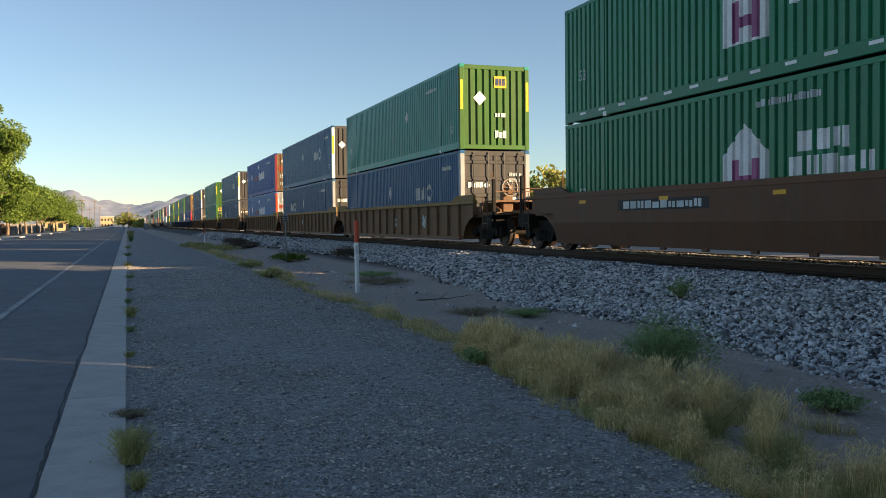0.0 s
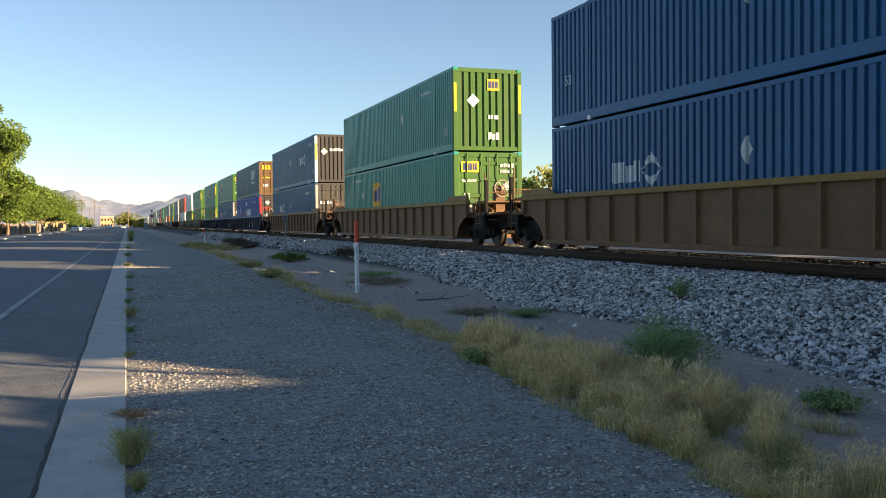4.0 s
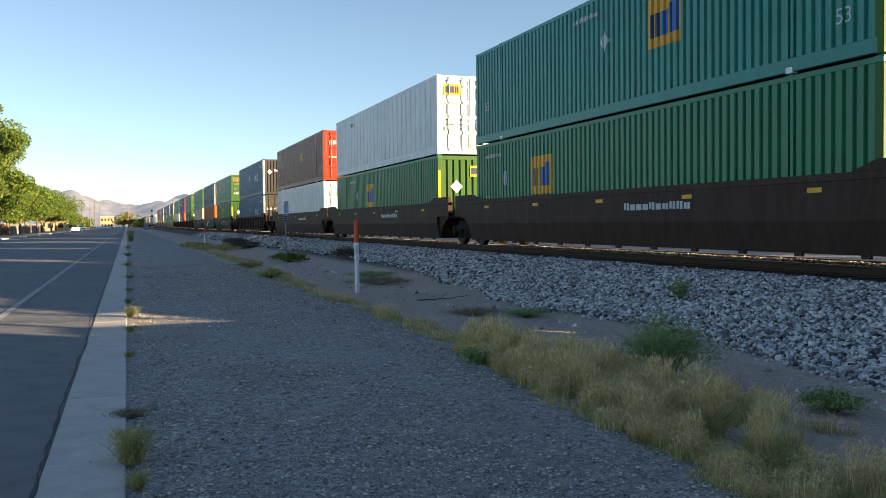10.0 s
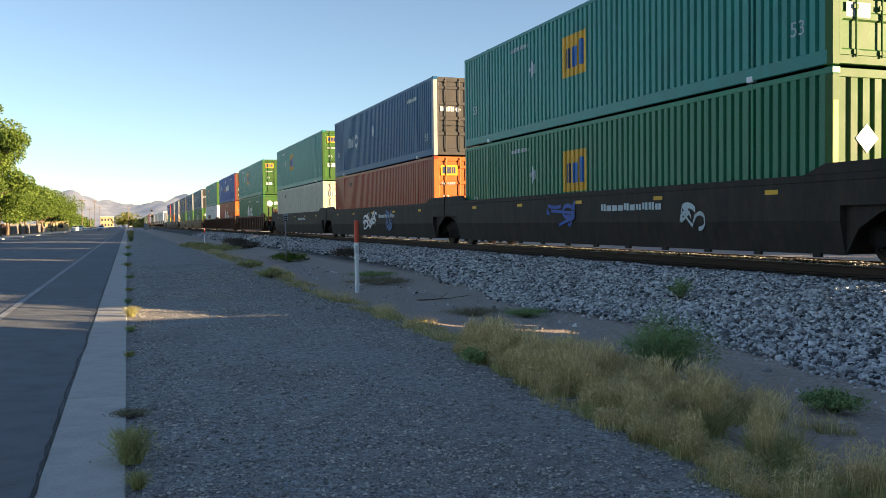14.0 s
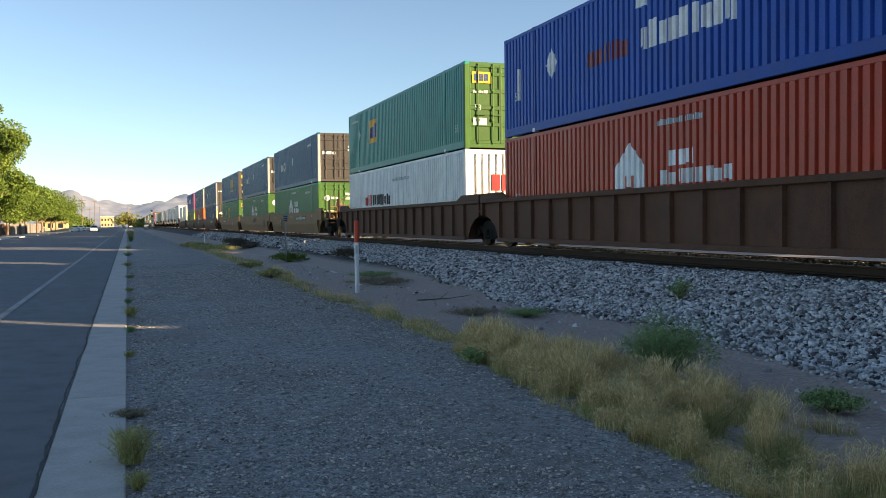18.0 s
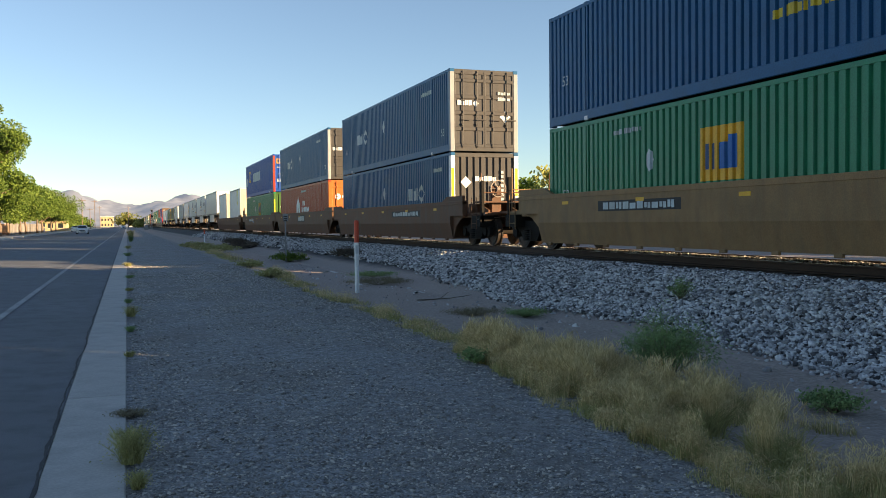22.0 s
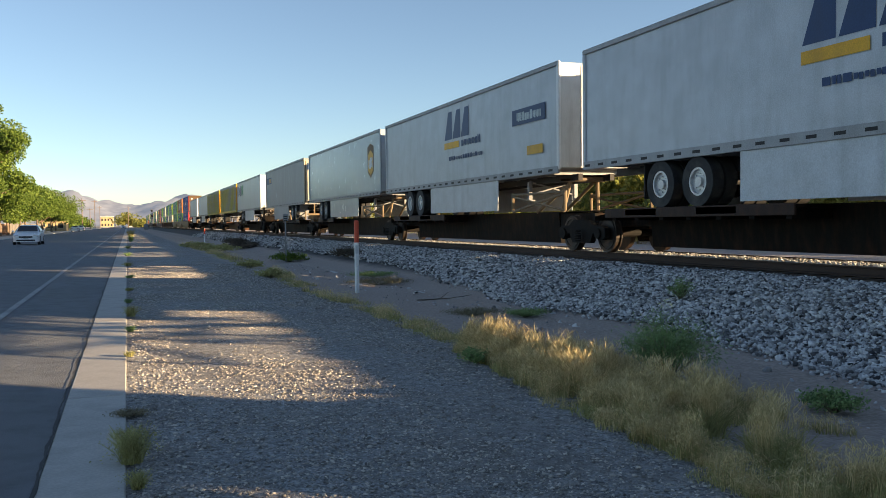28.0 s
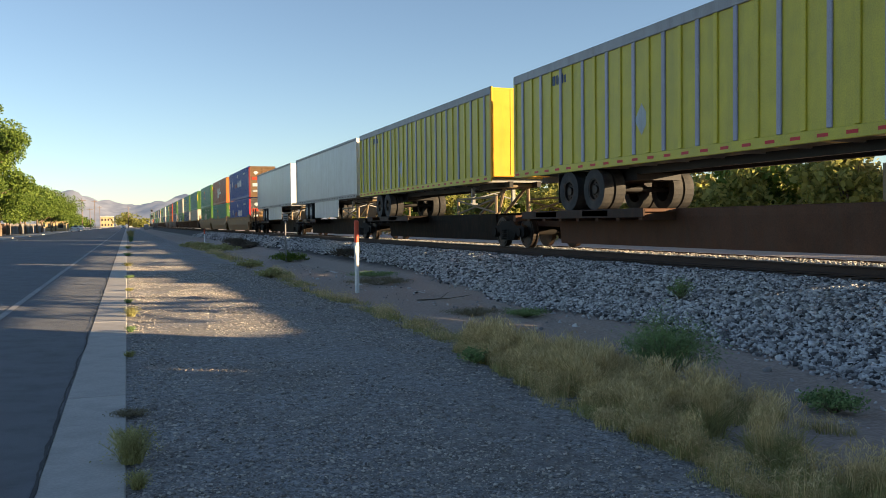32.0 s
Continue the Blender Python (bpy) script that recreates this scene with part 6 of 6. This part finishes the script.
marker(4.83, 19.07, 1.65, "white round utility marker post with an orange-red top")
marker(6.0, 74.5, 1.28, "white and red marker post far along the track", 0.055)
sign = thing("sign_post", "thin steel post with a small grey sign by the track", "sign", (6.4, 37.6, land(6.4, 37.6)))
part("post", Build().box(-0.03, 0.03, -0.012, 0.012, 0, 2.1).box(-0.03, -0.022, -0.012, 0.03, 0, 2.1), GALV, sign)
part("plate", Build().cbox(-0.11, 0.11, -0.022, -0.013, 1.78, 2.08, 0.004), GALV, sign, "small grey plate")
for k in (1.98, 1.88, 1.80):
    part("text_bar", Build().box(-0.08, 0.08, -0.026, -0.0225, k - 0.02, k + 0.02), BLACKP, sign)

sig = thing("railway_signal", "dark railway signal mast with two round heads", "signal", (8.5, 330, 0.0))
part("mast", Build().cyl((0, 0), 0.09, 0, 7.2, "z", 12), GALV, sig)
for z in (6.6, 4.6):
    hd = part("head", Build().cyl((0, z), 0.42, -0.12, 0.0, "y", 20).cbox(-0.22, 0.22, -0.01, 0.25, z - 0.3, z + 0.3, 0.03), BLACKP, sig)
    part("hood", Build().ring((0, z), 0.16, 0.13, -0.42, -0.13, "y", 14), BLACKP, hd)
    part("lens", Build().cyl((0, z), 0.12, -0.16, -0.125, "y", 14), mat("unlit_lens", (0.03, 0.03, 0.03), 0.2), hd)
part("equipment_ladder", Build().rod((-0.2, 0.15, 0), (-0.2, 0.15, 6.5), 0.02).rod((0.2, 0.15, 0), (0.2, 0.15, 6.5), 0.02), GALV, sig)
case = thing("signal_cabinet", "grey metal signal cabinet beside the track", "cabinet", (6.6, 336, -0.2))
part("case_body", Build().cbox(-0.8, 0.8, -0.5, 0.5, 0, 2.0, 0.04), GALV, case)
part("case_roof", Build().prism([(-0.9, 2.0), (0.9, 2.0), (0.0, 2.18)], -0.6, 0.6, "y"), GALV, case)


# ---------------------------------------------------------------- trees
def tree(x, y, h, r, leaf=LEAF, label="street tree with a full green crown", leaves=5200, size=0.32, base=0.28, z=0.08, name="tree", lean=0.0):
    t = thing(name, label, "tree", (x, y, z), "trees")
    tb = Build()
    top = Vector((lean, 0, h * 0.62))
    prev, rad = Vector((0, 0, -0.05)), 0.028 * h
    for i in range(1, 6):
        p = Vector((lean * i / 5 + RNG.normal() * 0.012 * h, RNG.normal() * 0.012 * h, h * 0.62 * i / 5))
        tb.rod(prev, p, rad, 8, rad * 0.80)
        prev, rad = p, rad * 0.80
    lobes = []
    for i in range(15):
        a = i * 2.4 + RNG.random()
        k = RNG.random()
        start = Vector((lean * 0.6, 0, h * (base + 0.05 + 0.28 * RNG.random())))
        zz = h * (base + 0.14 + (0.80 - base) * k)
        reach = r * (0.35 + 0.6 * RNG.random()) * (1.0 - 0.55 * max(0, k - 0.55) / 0.45)
        tip = Vector((lean + reach * math.cos(a), reach * math.sin(a), zz))
        mid = start.lerp(tip, 0.55) + Vector((0, 0, -0.03 * h))
        tb.rod(start, mid, 0.011 * h, 6, 0.007 * h)
        tb.rod(mid, tip, 0.007 * h, 6, 0.002 * h)
        lobes.append((tip, r * (0.26 + 0.20 * RNG.random())))
        lobes.append((mid + Vector((RNG.normal() * 0.1 * r, RNG.normal() * 0.1 * r, 0.06 * h)), r * 0.26))
    lobes.append((Vector((lean, 0, h * 0.86)), r * 0.34))
    part("trunk", tb, BARK, t)
    C = np.array([tuple(c) for c, _ in lobes])
    R = np.array([q for _, q in lobes])
    def fill(m):
        i = RNG.integers(0, len(C), m)
        d = RNG.normal(size=(m, 3))
        d /= np.linalg.norm(d, axis=1)[:, None]
        return C[i] + d * (R[i] * (0.35 + 0.65 * RNG.random(m) ** 0.6))[:, None] * np.array([1, 1, 0.72])
    v, f = leaf_cloud(leaves, fill, size)
    part("crown", raw_mesh("crown", v, f), leaf, t)
    return t


RNG = np.random.default_rng(19)
tree(-17.0, 124, 17.9, 5.8, leaves=30000, size=0.27, label="tall leafy street tree with bright green crown", base=0.22)
tree(-17.5, 104, 11.0, 4.8, leaves=15000, size=0.23)
for i, (y, h, r) in enumerate(((140, 9.2, 5.0), (153, 8.9, 5.2), (166, 8.4, 5.2), (180, 8.8, 5.6), (196, 9.4, 5.8), (213, 9.6, 6.0), (232, 9.2, 6.0), (252, 8.6, 5.8), (275, 7.2, 5.4))):
    tree(-17.2 - 0.5 * (i % 2), y, h, r, leaves=14000, size=0.24, base=0.20)
for i in range(7):
    tree(-19.5 - 2.0 * (i % 3), 310 + 24 * i, 4.4 + (i * 7 % 5) * 0.5, 4.2, leaves=1600, size=0.6, base=0.05, label="far round green street tree")
tree(0.8, 640, 9.5, 9.5, LEAF2, "far olive green tree beside the road", 2200, 1.0, 0.05)
tree(9.5, 600, 5.5, 6.0, LEAF2, "far brownish tree beside the track", 1500, 1.0, 0.05)
# growth beyond the track
for i in range(26):
    y = 14 + i * 6.0 + 2.5 * math.sin(i * 2.3)
    x = 47 + 5 * math.sin(i * 1.7)
    h = 5.4 + 1.3 * math.sin(i * 3.1) + 0.012 * y
    tree(x, y, h, 3.9 + 0.7 * math.cos(i), LEAF2 if i % 3 else LEAF, "bushy sunlit tree beyond the railway", 3000, 0.42, 0.04, 0.0)
for i in range(13):
    tree(45 + 2.5 * math.sin(i * 2.9), 27 + i * 4.1, 6.0 + 0.7 * math.sin(i * 1.9), 3.6, (LEAF2, OLIVE)[i % 2], "dense sunlit olive bush beyond the railway", 3200, 0.40, 0.02, -0.2)
# two unseen rows out of view, added to block low sun on the shoulder
for i in range(13):
    tree(30 + 0.9 * math.sin(i * 2.3), -44 + i * 3.1, 4.52 + 0.10 * math.sin(i * 1.3), 2.9, LEAF2, "unseen bushy tree added to shade the low sun", 6500, 0.36, 0.02, -0.2)
for i in range(12):
    tree(33.5 + 0.8 * math.sin(i * 1.9), -45.5 + i * 3.1, 5.0 + 0.10 * math.sin(i * 2.1), 2.9, LEAF2, "unseen bushy tree added to shade the low sun", 5000, 0.38, 0.02, -0.2)
for i in range(22):
    shrub(36 + 3 * math.sin(i * 2.1), 12 + i * 5.0, 2.3, 2.0, OLIVE, "dry olive bush beyond the railway", 2000, 0.18, twigs=30)


# ---------------------------------------------------------------- far side of the street
BLOCK = mat("brown_block_wall", (0.23, 0.15, 0.115), 0.9, 0, 0.22, 1.5, 25, 0.4, (0.18, 0.12, 0.09), 0.4)
STUCCO = mat("tan_stucco", (0.42, 0.31, 0.17), 0.9, 0, 0.12, 0.8, 20, 0.3, (0.30, 0.24, 0.17), 0.3)
KERB = mat("kerb_concrete", (0.50, 0.48, 0.45), 0.85, 0, 0.14, 1.1, 40, 0.2, (0.25, 0.23, 0.2), 0.4)
GLASS = mat("dark_window_glass", (0.02, 0.025, 0.03), 0.08, 0, 0.1, 4, 30, 0)
kerb = part("kerb", Build().cbox(-13.25, -13.0, -60, 900, -0.1, 0.13, 0.02), KERB)
tagged(kerb, "pale concrete kerb on the far side", "kerb", kind="structure")
walkp = part("pavement", strip([-15.6, -13.25], [-60 + i * 24 for i in range(41)], lambda x, y: 0.128), KERB)
tagged(walkp, "pale concrete pavement on the far side", "pavement", kind="structure")
wall = thing("boundary_wall", "reddish brown block wall behind the street trees", "wall", (0, 0, 0), kind="structure")
for i in range(12):
    y0 = 60 + i * 13.0
    part("panel", Build().box(-20.6, -20.4, y0 + 0.2, y0 + 12.8, 0.05, 1.9), BLOCK, wall)
    part("coping", Build().cbox(-20.66, -20.34, y0 + 0.2, y0 + 12.8, 1.9, 1.98, 0.015), KERB, wall)
    part("pier", Build().cbox(-20.75, -20.25, y0 - 0.2, y0 + 0.2, 0.05, 2.15, 0.03), BLOCK, wall)
fence = thing("board_fence", "grey weathered board fence between street trees", "fence", (0, 0, 0), kind="structure")
BOARD = mat("grey_fence_board", (0.17, 0.155, 0.145), 0.85, 0, 0.25, 2, 30, 0.3, stretch=(1, 1, 0.2), random_by=0.35)
for k in range(64):
    part("board", kept("fence_board", lambda: Build().cbox(-0.03, 0.03, -0.42, 0.42, 0.0, 1.9, 0.01)), BOARD, fence, at=(-18.6, 165 + k * 0.95, 0.08))
for zz in (0.5, 1.5):
    part("fence_rail", Build().box(-18.68, -18.64, 164.5, 226, zz, zz + 0.09), BOARD, fence)


def block_house(x0, x1, y0, y1, h, label, material=STUCCO, n=4, storeys=1):
    b = thing("building", label, "building", ((x0 + x1) / 2, (y0 + y1) / 2, 0.05))
    w, d = (x1 - x0) / 2, (y1 - y0) / 2
    part("wall", Build().box(-w, w, -d, d, 0, h), material, b)
    part("roof", Build().box(-w - 0.3, w + 0.3, -d - 0.3, d + 0.3, h, h + 0.35), KERB, b)
    for s in range(storeys):
        z = 0.9 + s * (h / storeys)
        for k in range(n):
            x = -w + (k + 0.5) * 2 * w / n
            fr = part("window", Build().box(x - w / n * 0.5, x + w / n * 0.5, -d - 0.04, -d + 0.02, z, z + h / storeys * 0.45), GLASS, b)
            part("sill", Build().box(x - w / n * 0.55, x + w / n * 0.55, -d - 0.10, -d + 0.02, z - 0.12, z), KERB, fr)
    part("roof_unit", Build().cbox(-w * 0.3, w * 0.1, -d * 0.3, d * 0.3, h + 0.35, h + 1.4, 0.05), GALV, b)
    return b


block_house(-22.5, -11.8, 860, 900, 9.4, "far tan two-storey building with a flat roof", STUCCO, 4, 2)
block_house(-60, -30, 700, 740, 6.5, "far low beige building with a flat roof", STUCCO, 6, 1)
block_house(-21, -15.8, 262, 275, 2.8, "low tan garden building behind the pavement", STUCCO, 2, 1)
block_house(2.2, 7.0, 900, 930, 4.0, "far white shed beside the railway", KERB, 2, 1)

WOOD = mat("weathered_pole_wood", (0.17, 0.12, 0.085), 0.9, 0, 0.3, 3, 30, 0.4, stretch=(1, 1, 0.2))


def pole(x, y, h, label, arm=True, z=0.0):
    p = thing("utility_pole", label, "pole", (x, y, z), "utility poles")
    part("shaft", Build().cyl((0, 0), 0.17, 0, h, "z", 10, 0.11), WOOD, p)
    if arm:
        a = part("crossarm", Build().cbox(-1.3, 1.3, -0.06, 0.06, h - 0.8, h - 0.66, 0.01), WOOD, p)
        for k in (-1.2, -0.5, 0.5, 1.2):
            part("insulator", Build().cyl((k, 0), 0.05, h - 0.66, h - 0.48, "z", 8), GALV, a)
    return p


pole(-14.6, 330, 11.0, "tall brown utility pole beside the street")
pole(-14.6, 460, 14.0, "tall brown utility pole beside the street")
pole(-14.6, 400, 9.0, "brown utility pole beside the street")
pole(-15, 560, 13.0, "far brown utility pole beside the street")
pole(-0.2 + 0.9, 420, 10.0, "brown utility pole with crossarm by the gutter")
pole(48, 84, 11.2, "wooden utility pole beyond the railway")
pole(62, 30, 11.2, "wooden utility pole beyond the railway")
wire = thing("power_wire", "thin dark power wires between poles", "wire")
for dx in (-1.2, 0.5):
    w = Build()
    prev = None
    for k in range(13):
        u = k / 12
        p = (48 + 14 * u + dx, 84 - 54 * u, 10.6 - 1.2 * 4 * u * (1 - u))
        if prev:
            w.rod(prev, p, 0.006, 4)
        prev = p
    part("strand", w, BLACKP, wire)

# ---------------------------------------------------------------- mountains
ROCK = bpy.data.materials.new("haze_tinted_desert_mountain")
ROCK.use_nodes = True
_N, _L = ROCK.node_tree.nodes, ROCK.node_tree.links
_b = _N["Principled BSDF"]
_c = _N.new("ShaderNodeTexCoord")
_t = _N.new("ShaderNodeTexNoise")
_t.inputs["Scale"].default_value, _t.inputs["Detail"].default_value = 0.02, 10
_r = _N.new("ShaderNodeValToRGB")
# distance haze is painted in: flattened grey-blue tones here
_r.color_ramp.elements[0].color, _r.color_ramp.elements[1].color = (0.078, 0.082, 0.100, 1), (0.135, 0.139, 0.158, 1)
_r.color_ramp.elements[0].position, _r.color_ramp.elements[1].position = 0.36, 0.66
_L.new(_c.outputs["Object"], _t.inputs["Vector"])
_L.new(_t.outputs["Fac"], _r.inputs[0])
_L.new(_r.outputs[0], _b.inputs["Base Color"])
_b.inputs["Roughness"].default_value = 0.95
# and a faint bluish glow of the rock for the hazy air
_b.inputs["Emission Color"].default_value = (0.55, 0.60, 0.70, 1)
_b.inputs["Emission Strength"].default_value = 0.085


def mountain_height(x, back):
    """Ridge heights across the far plain."""
    h = 145 * math.exp(-((x + 230) / 250) ** 2) + 95 * math.exp(-((x + 560) / 260) ** 2) + 60 * math.exp(-((x + 1100) / 500) ** 2) + 82 * math.exp(-((x - 160) / 150) ** 2) + 135 * math.exp(-((x - 430) / 220) ** 2) + 90 * math.exp(-((x - 1100) / 420) ** 2) + 50
    u = Vector((x * 0.006, back * 0.006, 1.3))
    return 0.80 * h * (0.86 + 0.30 * noise.fractal(u, 0.9, 2.1, 6)) 


rows = 26
mx = [-2600 + i * 26 for i in range(210)]
mb = Build()
mb.v = [(x, 4000 + j * 26, max(0.0, mountain_height(x, j * 26)) * math.sin(0.5 * math.pi * min(1, j / (rows - 6))) ** 1.3 - 2) for j in range(rows) for x in mx]
mb.f = [(j * len(mx) + i, j * len(mx) + i + 1, (j + 1) * len(mx) + i + 1, (j + 1) * len(mx) + i) for j in range(rows - 1) for i in range(len(mx) - 1)]
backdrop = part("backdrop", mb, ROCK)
for _p in backdrop.data.polygons:
    _p.use_smooth = True
tagged(backdrop, "hazy pinkish desert mountains on the horizon", "mountains", kind="structure")


# ---------------------------------------------------------------- cars on the street
CARWHITE = mat("white_car_paint", (0.72, 0.73, 0.74), 0.25, 0, 0.03, 3, 60, 0.0, GRIME, 0.1)
LAMPGLASS = mat("headlight_glass", (0.65, 0.67, 0.70), 0.1, 0.3, 0.05, 8, 60, 0.0)
TAIL = mat("tail_lamp_red", (0.4, 0.02, 0.02), 0.2)


def sedan(x, y, z, label, facing=1):
    """A four-door car, 4.6 m long; it points to -y when facing is 1."""
    c = thing("car", label, "car", (x, y, z), rz=0 if facing > 0 else 180)
    # sections along the length: y, half width at sill, half width at belt, belt height, roof half width, roof height
    secs = [(-2.30, 0.60, 0.62, 0.62, 0.58, 0.63), (-2.22, 0.78, 0.80, 0.70, 0.70, 0.73), (-1.9, 0.88, 0.88, 0.78, 0.74, 0.83), (-1.0, 0.90, 0.90, 0.88, 0.76, 0.96), (-0.95, 0.90, 0.90, 0.89, 0.75, 0.98),
            (-0.15, 0.90, 0.90, 0.92, 0.60, 1.40), (0.3, 0.90, 0.90, 0.93, 0.58, 1.46), (0.9, 0.90, 0.90, 0.94, 0.57, 1.43), (1.65, 0.89, 0.89, 0.96, 0.66, 1.08), (2.15, 0.86, 0.86, 0.92, 0.66, 1.0), (2.28, 0.78, 0.80, 0.80, 0.62, 0.86)]
    lower, upper = Build(), Build()
    pts = []
    for yy, ws, wb, hb, wr, hr in secs:
        pts.append([(-ws, yy, 0.24), (-wb, yy, 0.50), (-wb, yy, hb - 0.06), (-wb * 0.96, yy, hb), (-wr, yy, hr - 0.02), (-wr * 0.5, yy, hr), (wr * 0.5, yy, hr), (wr, yy, hr - 0.02), (wb * 0.96, yy, hb), (wb, yy, hb - 0.06), (wb, yy, 0.50), (ws, yy, 0.24)])
    flat = [p for s in pts for p in s]
    m = 12
    faces = []
    for j in range(len(secs) - 1):
        for i in range(m):
            faces.append((j * m + i, j * m + (i + 1) % m, (j + 1) * m + (i + 1) % m, (j + 1) * m + i))
    faces += [tuple(range(m)), tuple(reversed(range((len(secs) - 1) * m, len(secs) * m)))]
    part("body", Build().add(flat, faces), CARWHITE, c)
    def pane(nm, q):
        part(nm, Build().add(q, [(0, 1, 2, 3)]), GLASS, c)
    pane("windscreen", [(-0.70, -0.955, 0.985), (0.70, -0.955, 0.985), (0.58, -0.17, 1.40), (-0.58, -0.17, 1.40)])
    pane("rear_window", [(0.60, 1.62, 1.10), (-0.60, 1.62, 1.10), (-0.54, 0.93, 1.425), (0.54, 0.93, 1.425)])
    for s in (-1, 1):
        for ya, yb, ta, tb in ((-0.75, 0.30, -0.12, 0.30), (0.36, 1.45, 0.36, 0.92)):
            pane("side_window", [(s * 0.885, ya, 0.95), (s * 0.885, yb, 0.97), (s * 0.625, tb, 1.38), (s * 0.635, ta, 1.37)])
        part("headlight", Build().cbox(s * 0.66 - 0.17, s * 0.66 + 0.17, -2.27, -2.05, 0.60, 0.74, 0.03), LAMPGLASS, c)
        part("tail_lamp", Build().cbox(s * 0.68 - 0.14, s * 0.68 + 0.14, 2.1, 2.29, 0.68, 0.86, 0.03), TAIL, c)
        part("mirror", Build().cbox(s * 1.0 - 0.09, s * 1.0 + 0.09, -0.72, -0.60, 0.92, 1.06, 0.03), CARWHITE, c)
    part("grille", Build().cbox(-0.45, 0.45, -2.325, -2.2, 0.52, 0.64, 0.02), BLACKP, c)
    part("lower_intake", Build().cbox(-0.62, 0.62, -2.31, -2.2, 0.28, 0.40, 0.02), BLACKP, c)
    part("plate", Build().box(-0.16, 0.16, -2.335, -2.325, 0.42, 0.52), P["pale"], c, "plain plate bar")
    wheels = []
    for s in (-1, 1):
        for yy in (-1.42, 1.30):
            w = part("wheel", kept("car_tyre", lambda: Build().ring((0, 0), 0.32, 0.21, -0.10, 0.10, "x", 22)), RUBBER, c, at=(s * 0.82, yy, 0.32))
            part("rim", kept("car_rim", lambda: Build().ring((0, 0), 0.208, 0.17, -0.1, 0.1, "x", 18).box(-0.06, 0.06, -0.03, 0.03, -0.19, 0.19).box(-0.06, 0.06, -0.19, 0.19, -0.03, 0.03)), ALLOY, w)
            wheels.append(w)
    return c, wheels


oncoming, oncoming_wheels = sedan(-6.9, 464, 0.10, "white four-door car driving towards us on the street")
sedan(-12.0, 235, 0.04, "white four-door car parked at the far kerb", -1)
sedan(-12.0, 262, 0.04, "white four-door car parked at the far kerb", -1)
sedan(-1.5, 420, 0.02, "far white car standing on the street")


# ---------------------------------------------------------------- what moves
def motions():
    for ob, x, y, z in MOVERS:
        walk(ob, [(t, pose(x, y - s, z)) for t, s in TRAVEL])

    # the oncoming car and its rolling wheels
    def car_y(t):
        return 72.0 - 14.0 * (t - 28.0)
    walk(oncoming, [(t, pose(-6.9, car_y(t), 0.10)) for t in (0.0, 8.0, 16.0, 24.0, 32.0)])
    for w in oncoming_wheels:
        x, y, z = w.location
        walk(w, [(k / 30, pose(x, y, z, math.degrees(k / 30 * 14.0 / 0.32))) for k in range(961)])


motions()
